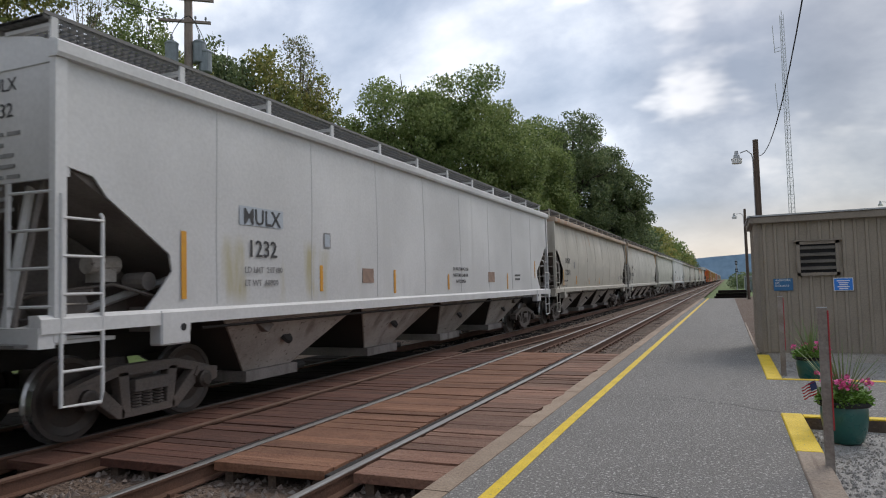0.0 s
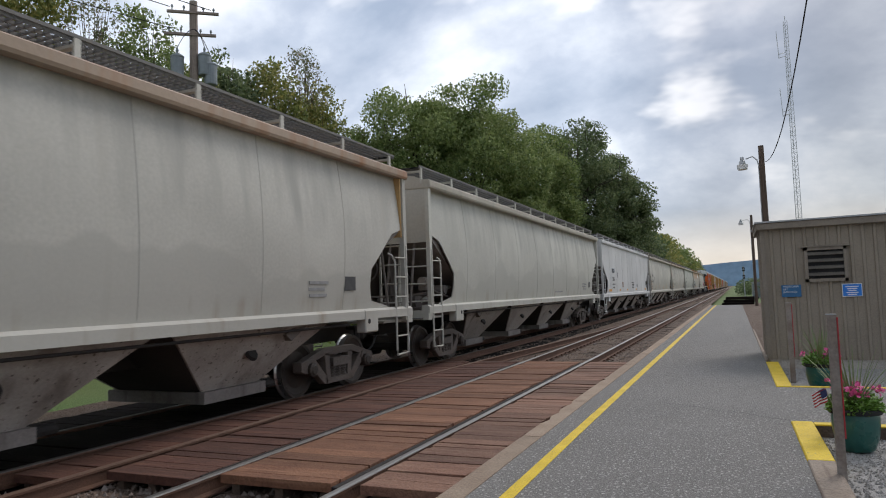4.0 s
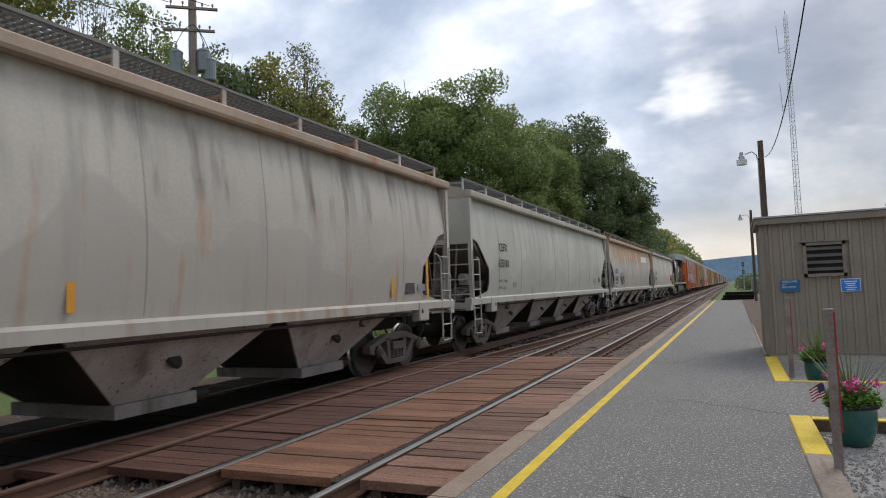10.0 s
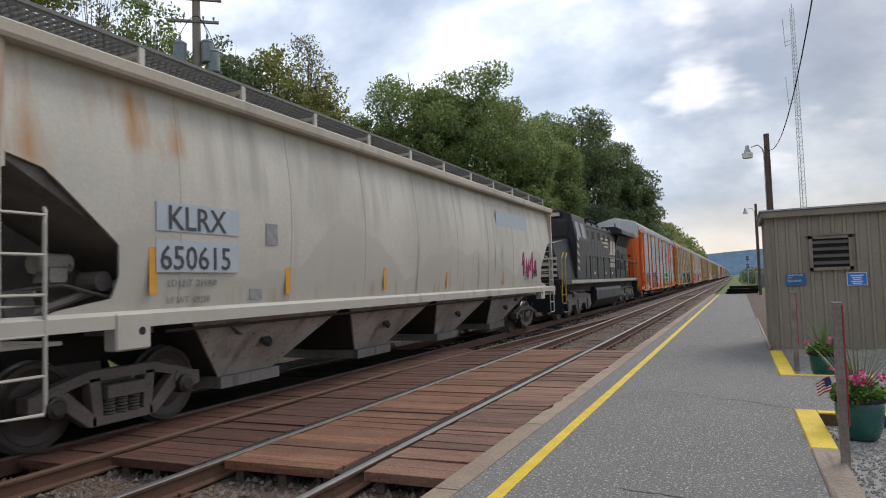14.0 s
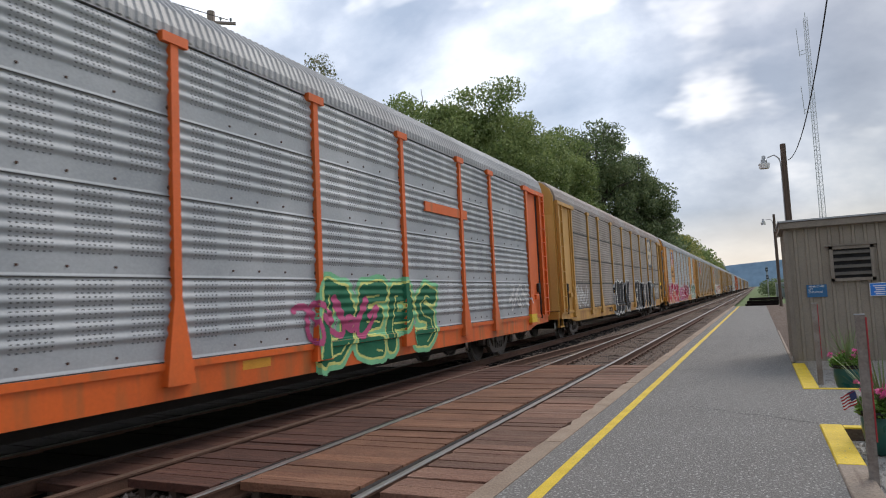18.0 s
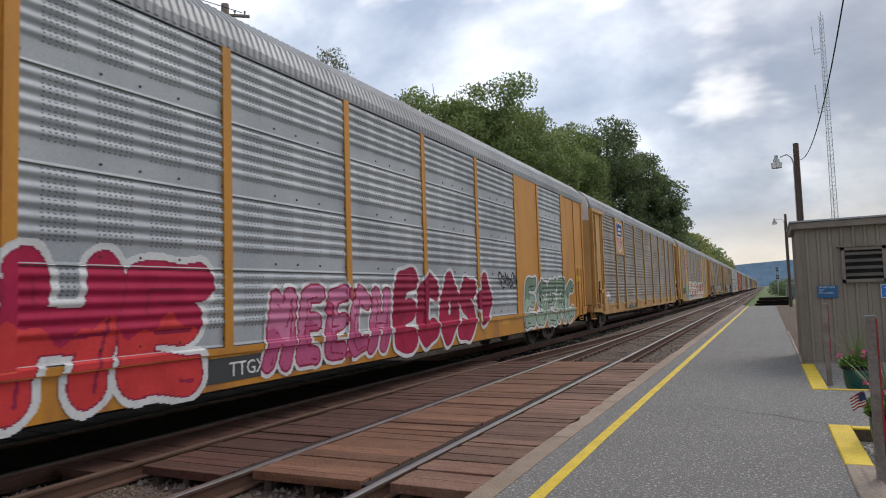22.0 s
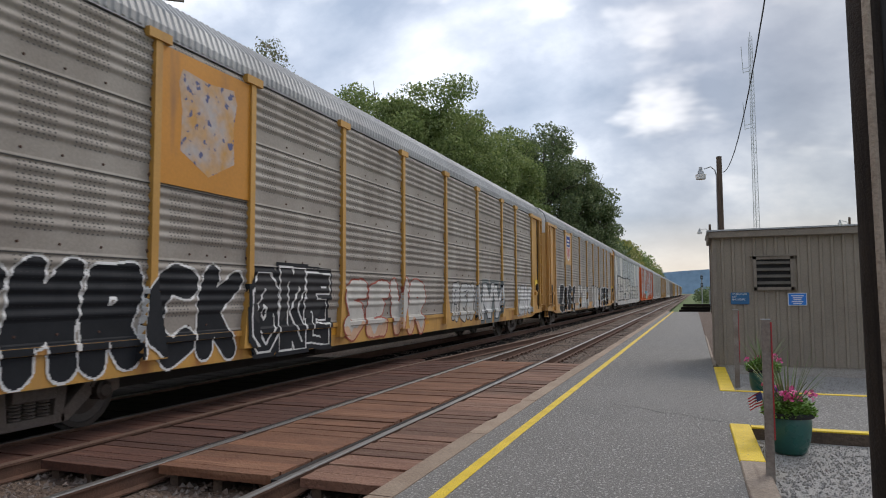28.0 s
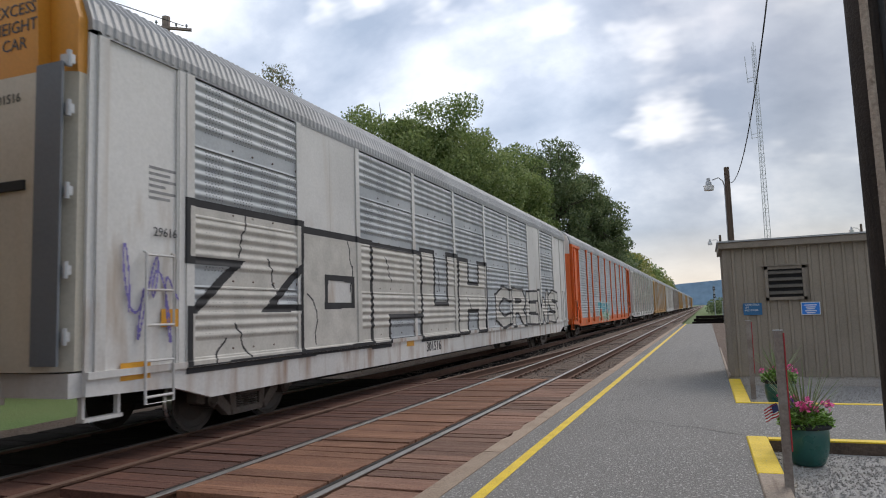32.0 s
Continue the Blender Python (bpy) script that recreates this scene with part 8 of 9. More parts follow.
def letters(y0, y1, z0, z1, word, seed, w=0.15, edge=0.045, glow=0.0, slant=0.12, tilt=0.0, inner=True, two=0.45, dots=0, curve=0.03, square=False, loose=0.04):
    """Sprayed word of thick overlapping strokes. 0 outline, 1 body, 2 second colour, 3 outer shade."""
    rng = np.random.RandomState(seed)
    n = len(word)
    w = w if square else min(w, (z1 - z0 - 4.2 * edge) / 6.1, ((y1 - y0) / n - 2.2 * edge) / 4.0)
    cw = (y1 - y0) / n
    jobs = []
    for i in range(n):
        g = GLYPHS[word[i]]
        hs = rng.uniform(0.92, 1.02)
        side = min(0.42, (w + edge * 0.6) / cw)
        segs = []
        for line in g:
            pts = [(y0 + cw * (i + side + (1 - 2 * side) * a + rng.uniform(-loose, loose)), z0 + w + edge + (z1 - z0 - 2 * w - 2 * edge) * hs * (b + rng.uniform(-loose, loose)) + tilt * i) for a, b in line]
            segs += list(zip(pts, pts[1:]))
        jobs.append((segs, w * rng.uniform(0.95, 1.08), rng.uniform(0, 6)))
    spots = [(rng.uniform(y0, y1), rng.uniform(z0, z1), rng.uniform(0.04, 0.13)) for _ in range(dots)]
    order = rng.permutation(n)

    def near(segs, y, z):
        d = np.full(y.shape, 9.0)
        for (ay, az), (by, bz) in segs:
            ly, lz = by - ay, bz - az
            t = np.clip(((y - ay) * ly + (z - az) * lz) / (ly * ly + lz * lz + 1e-6), 0, 1)
            dy, dz = np.abs(y - ay - t * ly), np.abs(z - az - t * lz)
            d = np.minimum(d, np.maximum(dy, dz) if square else np.hypot(dy, dz))
        return d

    def field(y, z):
        out = -np.ones(y.shape, int)
        sy = y - slant * (z - (z0 + z1) / 2) + (0.0 if square else curve) * np.sin(z * 4 + seed)
        wob = 0.0 if square else 0.018
        ds = [near(s, sy + wob * np.sin(z * 11 + ph), z + wob * np.sin(y * 9 + ph)) for s, _, ph in jobs]
        if glow:
            for d, (_, ww, _) in zip(ds, jobs):
                out = np.where(d < ww + edge + glow, 3, out)
        for i in order:
            d, (segs, ww, ph) = ds[i], jobs[i]
            out = np.where(d < ww + edge, 0, out)
            body = d < ww
            out = np.where(body, 1, out)
            split = z0 + two * (z1 - z0) + 0.10 * np.sin(y * 7 + ph) + 0.05 * np.sin(y * 17)
            out = np.where(body & (z < split), 2, out)
            if inner:
                d2 = near(segs, sy - 0.35 * ww, z + 0.35 * ww)
                out = np.where(body & (d2 < 0.10 * ww) & (np.sin(y * 5 + z * 3 + ph) > -0.2), 0, out)
        for cy, cz, r in spots:
            q = np.hypot(y - cy, z - cz)
            out = np.where((q < r) & (out > 0), 0, out)
            out = np.where((q < r * 0.6) & (out == 0), 2, out)
        return out
    return field


def cracked(base, cracks):
    """Thin zigzag cracks drawn over a sprayed word."""
    def field(y, z):
        out = base(y, z)
        for cy, cz, ang, ln in cracks:
            u = (y - cy) * math.cos(ang) + (z - cz) * math.sin(ang)
            q = -(y - cy) * math.sin(ang) + (z - cz) * math.cos(ang)
            q = q + 0.05 * np.abs((u * 5) % 2 - 1)
            out = np.where((u > 0) & (u < ln) & (np.abs(q) < 0.017), 0, out)
        return out
    return field


def shield(car, y, z, w, h, base_x):
    """Railway emblem as plain shapes: blue head, red and white bars, no words."""
    X = base_x
    out = [(-0.5, 0.36), (-0.44, 0.5), (-0.2, 0.44), (0, 0.5), (0.2, 0.44), (0.44, 0.5), (0.5, 0.36), (0.44, 0.1), (0.48, -0.25), (0.3, -0.42), (0, -0.5), (-0.3, -0.42), (-0.48, -0.25), (-0.44, 0.1)]
    em = part("emblem_shield", prism(bmesh.new(), [(y + a * w, z + b * h) for a, b in out], "x", X, X + 0.003), S_WHITE, car, "white-edged railway shield emblem")
    top = [(-0.46, 0.35), (-0.42, 0.46), (-0.2, 0.41), (0, 0.47), (0.2, 0.41), (0.42, 0.46), (0.46, 0.35), (0.42, 0.04), (-0.42, 0.04)]
    part("emblem_head", prism(bmesh.new(), [(y + a * w, z + b * h) for a, b in top], "x", X + 0.0032, X + 0.005), S_NAVY, em)
    for r, (ww, zz) in enumerate(((0.5, 0.27), (0.6, 0.14))):
        part("emblem_bar", box(bmesh.new(), X + 0.0052, X + 0.0062, y - ww * w / 2, y + ww * w / 2, z + zz * h - 0.035 * h, z + zz * h + 0.035 * h), S_WHITE, em)
    for i in range(6):
        a = -0.40 + i * 0.145
        lo = -0.30 - 0.15 * (1 - abs(i - 2.5) / 2.5)
        part("emblem_stripe", box(bmesh.new(), X + 0.0032, X + 0.005, y + a * w, y + (a + 0.075) * w, z + lo * h, z + 0.01 * h), S_EMRED, em)


def emblem_plate(car, y, z, w, h, mt):
    return part("emblem_plate", box(bmesh.new(), RX + 0.029, RX + 0.040, y - w / 2, y + w / 2, z - h / 2, z + h / 2), mt, car)


def bars(car, x, y, z, rows, mt, name="stencil_bar", w=0.5, h=0.035, gap=0.075):
    """Small unreadable stencil lines as plain bars on the side."""
    for i in range(rows):
        ww = w * (1.0, 0.7, 0.9, 0.55)[i % 4]
        part(name, box(bmesh.new(), x, x + 0.002, y - w / 2, y - w / 2 + ww, z - i * gap, z - i * gap + h), mt, car)


# ---- place everything ----
MOVERS = []
ground()
far_setting()
tracks()
platform()
right_kerbs()
crossing()
lift_shed()
lamp_pole(4.365, 27.75, 6.6, 3.72, 5.95, "dark wooden lamp pole with single outreach lamp")
lamp_pole(4.77, 60.8, 7.2, 3.98, 6.6, "far wooden lamp pole beside the platform")
lamp_pole(16.5, 69.6, 8.2, 15.75, 7.7, "far wooden lamp pole in the yard")
transformer_pole()
lattice_tower()
near_pole()
end_of_platform()
sign_post(3.895, 7.15, 1.34, 0.068, "leaning rusted steel channel post with red sign edge", 0.10)
sign_post(4.02, 13.9, 1.27, 0.08, "far steel channel post with red sign edge", 0.08)
planter(4.22, 8.75, 0.92, 3, "green glazed planter with pink geraniums on gravel")
planter(4.36, 13.0, 0.92, 8, "far green glazed planter with pink flowers")
small_flag(4.06, 8.50, 0.26)
woods()
loose_stones()

Y = M_REFLECT
L_, F_, P_ = M_LETTER, M_FADED, M_PATCH
RUST_END = body_paint("rusted_end", (0.50, 0.31, 0.13), (0.36, 0.17, 0.06), 0.4)
RUST_CHORD = body_paint("rusty_chord", (0.40, 0.30, 0.22), (0.33, 0.17, 0.09), 0.5)


def code(name, num, y, z, zn, s=0.27, sn=0.27):
    return [("text", y, z, s, name, L_), ("text", y, zn, sn, num, L_)]


def small(y, z):
    return [("text", y, z, 0.105, "LD LMT  216900", F_), ("text", y - 0.05, z - 0.2, 0.105, "LT WT  69100", F_)]


RUSTC, SOOTC, MOSS = (0.40, 0.19, 0.06), (0.10, 0.095, 0.09), (0.36, 0.31, 0.14)
STAINS = {
    4.98: [(MOSS, 2.4, 6.6, 1.4, 2.4, 0.35)],
    131.2: [(SOOTC, 1.6, 7.5, 2.5, 4.1, 0.62), (RUSTC, 0.3, 2.2, 2.7, 4.2, 0.9), (RUSTC, 8.0, 20.5, 1.0, 4.0, 0.12), (SOOTC, 9.0, 20.0, 2.8, 4.1, 0.35)],
    173.6: [(RUSTC, 0.6, 20.5, 2.75, 4.4, 0.9), (RUSTC, 9.5, 20.5, 1.7, 3.6, 0.35), (SOOTC, 3.0, 12.0, 1.2, 2.6, 0.2)],
    194.9: [(RUSTC, 1.4, 3.2, 3.1, 4.0, 0.75), (RUSTC, 0.4, 1.2, 2.6, 4.2, 0.7), (SOOTC, 8.0, 16.0, 1.2, 2.8, 0.12)],
    110.5: [(SOOTC, 5.0, 19.0, 2.6, 4.2, 0.2)],
    26.1: [(RUSTC, 4.0, 9.0, 3.2, 4.3, 0.25)],
    47.2: [(RUSTC, 0.4, 5.0, 3.0, 4.1, 0.35)],
}
HOPPERS = [
    # start, label, body colour, streak colour, streak amount, top rust, style, end paint, chord paint, marks
    (-16.0, "grey covered hopper car leading the string", (0.50, 0.50, 0.48), (0.36, 0.34, 0.31), 0.3, None, "round", None, None, []),
    (4.98, "clean pale grey covered hopper car with flat sides", (0.60, 0.60, 0.595), (0.50, 0.50, 0.49), 0.35, None, "flat", None, None,
     [("patch", 3.72, 2.64, 0.98, 0.26, P_)] + code("MULX", "1232", 3.72, 2.54, 2.09, 0.28, 0.30) + [("text", 3.75, 1.86, 0.11, "LD LMT  217100", F_), ("text", 3.70, 1.68, 0.11, "LT WT  68900", F_)] +
     [("reflector", 2.2, 1.94, 0.085, 0.82, Y), ("reflector", 5.24, 1.78, 0.085, 0.42, Y), ("reflector", 7.88, 1.72, 0.085, 0.46, Y), ("reflector", 10.7, 1.70, 0.085, 0.36, Y), ("placard", 6.8, 1.83, 0.42, 0.26, M_BROWNTAG), ("placard", 5.42, 2.40, 0.2, 0.25, F_), ("placard", 5.42, 2.40, 0.15, 0.2, P_),
      ("placard", 13.9, 1.82, 0.55, 0.28, M_BROWNTAG), ("reflector", 15.4, 1.70, 0.085, 0.46, Y), ("reflector", 18.56, 2.09, 0.085, 0.58, Y), ("stencil", 16.46, 1.88, 0.6, 0.06, L_), ("stencil", 16.46, 1.76, 0.5, 0.06, L_), ("placard", 18.46, 1.33, 0.14, 0.12, S_EMRED), ("placard", 2.5, 1.33, 0.16, 0.11, S_EMRED)] + [("text", 11.5, 1.98, 0.10, "DO NOT MOVE CAR", L_), ("text", 11.5, 1.83, 0.10, "WITH HATCHES OR", L_), ("text", 11.5, 1.68, 0.10, "GATES OPEN", L_)] +
     [("end", 0.55, 3.78, 0.2, "MULX", L_), ("end", 0.55, 3.50, 0.22, "1232", L_), ("endbars", 0.4, 3.30, 6)]),
    (26.1, "beige covered hopper car with pinkish streaks", (0.46, 0.445, 0.405), (0.37, 0.32, 0.285), 0.35, None, "round", None, RUST_CHORD,
     code("SOXX", "122073", 2.75, 2.42, 1.94, 0.29, 0.29) + small(2.45, 1.66) + [("reflector", 1.98, 1.98, 0.10, 0.95, Y), ("reflector", 4.6, 1.75, 0.10, 0.45, Y), ("reflector", 7.6, 1.74, 0.10, 0.42, Y), ("reflector", 10.4, 1.72, 0.10, 0.4, Y), ("placard", 4.1, 2.35, 0.25, 0.28, F_), ("placard", 4.1, 2.35, 0.2, 0.23, M_CONC)] +
     [("end", 0.75, 3.70, 0.19, "SOXX", L_), ("end", 0.75, 3.46, 0.19, "122073", L_), ("endbars", 0.1, 3.35, 4)]),
    (47.2, "pale grey covered hopper car with rusty end", (0.49, 0.49, 0.465), (0.40, 0.39, 0.36), 0.35, None, "round", RUST_END, RUST_CHORD,
     code("CEFX", "635206", 2.72, 2.47, 1.98, 0.30, 0.29) + small(2.75, 1.72) + [("reflector", 2.8, 1.34, 0.85, 0.10, Y), ("reflector", 5.83, 1.34, 0.4, 0.10, Y), ("reflector", 8.9, 1.34, 0.4, 0.10, Y), ("reflector", 12.2, 1.34, 0.4, 0.10, Y), ("placard", 4.1, 2.38, 0.26, 0.3, F_), ("placard", 4.1, 2.38, 0.21, 0.25, M_CONC)] +
     [("end", 0.75, 3.75, 0.19, "CEFX", L_), ("end", 0.85, 3.52, 0.19, "635206", L_), ("endbars", 0.1, 3.6, 5)]),
    (68.3, "plain pale grey-green covered hopper car", (0.50, 0.51, 0.48), (0.41, 0.41, 0.38), 0.3, None, "round", None, None,
     [("reflector", 14.4, 1.34, 0.6, 0.10, Y), ("reflector", 18.0, 1.34, 0.5, 0.10, Y), ("reflector", 20.1, 1.34, 0.8, 0.12, Y), ("stencil", 17.0, 1.9, 0.6, 0.05, F_), ("stencil", 17.0, 1.8, 0.5, 0.05, F_), ("stencil", 12.5, 1.6, 1.2, 0.04, F_)]),
    (89.5, "clean white-grey covered hopper car with flat sides", (0.59, 0.595, 0.59), (0.49, 0.49, 0.485), 0.35, None, "flat", None, None,
     [("patch", 3.87, 2.65, 0.92, 0.26, P_)] + code("MULX", "1216", 3.80, 2.54, 2.08, 0.28, 0.30) + [("text", 3.85, 1.86, 0.11, "LD LMT  217100", F_), ("text", 3.80, 1.68, 0.11, "LT WT  69100", F_)] +
     [("reflector", 2.72, 1.57, 0.9, 0.12, Y), ("reflector", 6.1, 1.57, 0.45, 0.11, Y), ("reflector", 9.0, 1.57, 0.45, 0.11, Y), ("reflector", 13.0, 1.57, 0.45, 0.11, Y), ("reflector", 18.2, 1.57, 0.9, 0.12, Y), ("placard", 7.2, 1.88, 0.42, 0.3, M_BROWNTAG), ("placard", 5.3, 2.42, 0.22, 0.28, F_), ("stencil", 13.6, 1.82, 0.6, 0.16, F_), ("placard", 18.6, 2.0, 0.45, 0.3, L_), ("placard", 2.35, 1.32, 0.14, 0.12, S_EMRED), ("text", 11.5, 1.98, 0.10, "DO NOT MOVE CAR", L_), ("text", 11.5, 1.83, 0.10, "WITH HATCHES OR", L_), ("text", 11.5, 1.68, 0.10, "GATES OPEN", L_)] +
     [("end", 0.55, 3.78, 0.2, "MULX", L_), ("end", 0.55, 3.50, 0.22, "1216", L_), ("endbars", 0.4, 3.30, 6)]),
    (110.5, "grey-beige covered hopper car with yellow stripes", (0.48, 0.475, 0.445), (0.35, 0.34, 0.32), 0.4, None, "round", None, None,
     code("TILX", "636322", 2.6, 2.53, 2.10, 0.28, 0.28) + small(2.55, 1.72) + [("reflector", 1.9, 1.98, 0.10, 0.9, Y), ("reflector", 5.07, 1.78, 0.10, 0.48, Y), ("reflector", 8.2, 1.78, 0.10, 0.48, Y), ("reflector", 11.6, 1.76, 0.10, 0.45, Y), ("reflector", 15.0, 1.76, 0.10, 0.45, Y), ("reflector", 19.04, 1.98, 0.10, 0.9, Y), ("placard", 17.9, 1.72, 0.42, 0.28, L_), ("placard", 4.0, 2.4, 0.24, 0.28, F_)] +
     [("end", 0.85, 3.72, 0.19, "TILX", L_), ("end", 0.95, 3.48, 0.19, "636322", L_), ("endbars", 0.1, 3.6, 5)]),
    (131.2, "soot-streaked grey covered hopper car with rust", (0.47, 0.455, 0.425), (0.27, 0.26, 0.25), 0.5, (3.3, 4.5, (0.34, 0.17, 0.08), 0.22), "round", None, RUST_CHORD,
     code("TILX", "638559", 2.95, 2.36, 1.90, 0.28, 0.29) + small(2.9, 1.66) + [("reflector", 2.15, 1.96, 0.11, 0.92, Y), ("reflector", 6.3, 1.75, 0.09, 0.45, M_BROWNTAG), ("reflector", 10.6, 1.75, 0.10, 0.45, Y), ("reflector", 17.6, 1.78, 0.12, 0.5, Y), ("reflector", 19.2, 1.96, 0.11, 0.92, Y), ("placard", 18.4, 1.72, 0.42, 0.28, L_), ("placard", 5.1, 2.0, 0.24, 0.28, F_), ("stencil", 18.95, 1.7, 0.4, 0.14, F_)] +
     [("end", 0.80, 3.78, 0.19, "TILX", L_), ("end", 0.95, 3.54, 0.19, "638559", L_), ("endbars", 0.1, 3.6, 4)]),
    (152.6, "grey-green covered hopper car with faint streaks", (0.46, 0.47, 0.44), (0.36, 0.36, 0.33), 0.35, None, "round", None, None,
     code("CEFX", "635181", 3.15, 2.70, 2.24, 0.29, 0.29) + small(3.1, 1.80) + [("reflector", 1.85, 1.34, 0.85, 0.12, Y), ("reflector", 5.3, 1.34, 0.4, 0.10, Y), ("reflector", 9.0, 1.34, 0.4, 0.10, Y), ("reflector", 13.6, 1.34, 0.5, 0.10, Y), ("reflector", 19.2, 1.34, 0.8, 0.12, Y), ("placard", 4.3, 1.72, 0.3, 0.16, F_), ("stencil", 17.2, 1.8, 0.6, 0.12, F_)] +
     [("end", 0.6, 3.72, 0.18, "CEFX", L_), ("end", 0.65, 3.48, 0.18, "635181", L_)]),
    (173.6, "heavily rusted grey covered hopper car", (0.43, 0.42, 0.40), (0.30, 0.29, 0.28), 0.45, (2.5, 4.3, (0.47, 0.25, 0.075), 0.55), "round", None, RUST_CHORD,
     [("patch", 2.95, 2.40, 1.35, 0.36, P_), ("patch", 2.95, 1.98, 1.35, 0.36, P_)] + code("KLRX", "650603", 2.9, 2.26, 1.84, 0.36, 0.35) + small(2.9, 1.66) + [("reflector", 2.12, 2.0, 0.11, 0.94, Y), ("reflector", 6.6, 1.74, 0.11, 0.45, Y), ("reflector", 10.85, 1.72, 0.11, 0.45, Y), ("reflector", 14.9, 1.72, 0.11, 0.45, Y), ("patch", 16.0, 3.26, 3.1, 0.62, M_WHITE), ("placard", 19.0, 1.75, 0.4, 0.3, L_), ("scrawl", 5.0, 1.95, 1.5, 0.85, F_)] +
     [("patch_end", 0), ("end", 0.55, 3.78, 0.2, "KLRX", L_), ("end", 0.55, 3.53, 0.2, "650603", L_)]),
    (194.9, "cream-grey covered hopper car with repainted patches", (0.51, 0.495, 0.455), (0.41, 0.37, 0.33), 0.4, None, "round", None, None,
     [("patch", 3.1, 2.49, 1.4, 0.34, P_), ("patch", 3.1, 2.03, 1.4, 0.38, P_)] + code("KLRX", "650615", 3.05, 2.36, 1.89, 0.36, 0.36) + small(3.0, 1.68) + [("reflector", 2.36, 2.0, 0.11, 0.82, Y), ("reflector", 4.9, 1.78, 0.11, 0.5, Y), ("reflector", 7.9, 1.78, 0.11, 0.5, Y), ("reflector", 10.9, 1.78, 0.11, 0.5, Y), ("reflector", 15.0, 1.76, 0.11, 0.4, Y), ("patch", 16.0, 3.3, 3.0, 0.6, M_PATCH), ("placard", 4.5, 2.38, 0.26, 0.3, F_), ("placard", 4.2, 1.55, 0.26, 0.14, F_), ("scrawl", 17.6, 2.1, 1.7, 1.0, S_PINK)] +
     [("end", 0.55, 3.78, 0.2, "KLRX", L_), ("end", 0.55, 3.53, 0.2, "650615", L_)]),
]
for k, (s0, lab, col, st, amt, top, style, endp, chord, marks) in enumerate(HOPPERS):
    if not any(q[0] == "placard" and q[1] > 17 for q in marks):
        marks = marks + [("placard", 18.26, 1.87, 0.36, 0.24, L_), ("stencil", 17.3, 1.88, 0.55, 0.05, F_), ("stencil", 17.25, 1.78, 0.45, 0.05, F_), ("stencil", 17.3, 1.68, 0.5, 0.05, F_)]
    if style == "round":
        col, st = [tuple(v * k for v, k in zip(q, (1.03, 1.0, 0.945))) for q in (col, st)]
    # round sides carry a painted reflection of the ground in their lower part
    ground_mirror = (*[c * 0.74 for c in col], 0.6) if style == "round" else None
    film = [(tuple(v * 0.70 for v in col), -1.5, 23.0, 2.5, 4.9, 0.62), (tuple(v * k for v, k in zip(col, (0.62, 0.56, 0.50))), -1.5, 23.0, 1.0, 1.75, 0.35)] if style == "round" else [(tuple(v * 0.84 for v in col), -1.5, 23.0, 1.0, 2.0, 0.4)]
    paint = body_paint("hopper_paint", col, st, amt, top, stains=film + STAINS.get(s0, []), wave=ground_mirror)
    if style == "round" and not chord:
        chord = body_paint("grimy_chord", tuple(v * k for v, k in zip(col, (0.86, 0.80, 0.74))), tuple(v * 0.5 for v in col), 0.4)
    c = hopper_car(s0, lab, paint, endp or paint, chord or paint, style, [q for q in marks if len(q) > 2], body_paint("seam_paint", tuple(c * 0.92 for c in col), st, 0.5))
    MOVERS.append((c, s0))

MOVERS.append((locomotive(216.7), 216.7))
MOVERS.append((exhaust_smoke(216.7), 216.7))


def rack_posts(style, mid):
    ws = rack_widths(style, mid)
    a = rack_start(style, mid)
    st = [a + sum(ws[:i]) for i in range(len(ws) + 1)]
    sol = [(st[1], st[2]), (st[-3], st[-2]), (0.62, a), (st[-1], RACK_L - 0.62)] if style == "flush" else [(0.62, a - 0.3), (st[-1] + 0.3, RACK_L)]
    return st, sol


def tag_car(car, style, tags, mid=2.81, fine=False):
    st, sol = rack_posts(style, mid)
    for i, (y0, y1, z0, z1, fld, mats, lab) in enumerate(tags):
        spray(car, style, st, sol, y0 - 0.1, y1 + 0.1, z0 - 0.1, z1 + 0.1, fld, mats, lab, fine=fine, lift=0.004 * (i % 3))


def let(y0, y1, z0, z1, word, seed, mats, lab, **kw):
    return (y0, y1, z0, z1, letters(y0, y1, z0, z1, word, seed, **kw), mats, lab)


def scr(y0, y1, z0, z1, seed, mt, lab, **kw):
    return (y0, y1, z0, z1, scrawl(y0, y1, z0, z1, seed, **kw), [mt], lab)


EXCESS = [("end", 0.62, 4.62, 0.13, "EXCESS HEIGHT CAR", L_)]


def rack_marks(dark=M_LETTER, *more):
    m = list(EXCESS) + [("reflector", 2.0, 0.88, 0.45, 0.15, Y, 0.014), ("reflector", 9.5, 0.90, 0.55, 0.12, Y, 0.014), ("reflector", 14.2, 0.90, 0.55, 0.12, Y, 0.014), ("reflector", 19.4, 0.90, 0.55, 0.12, Y, 0.014), ("reflector", 26.8, 0.88, 0.5, 0.15, Y, 0.014), ("notice", 26.95, 2.05, 0.55, 0.22, M_YELLOW, 0.016)]
    return m + list(more)


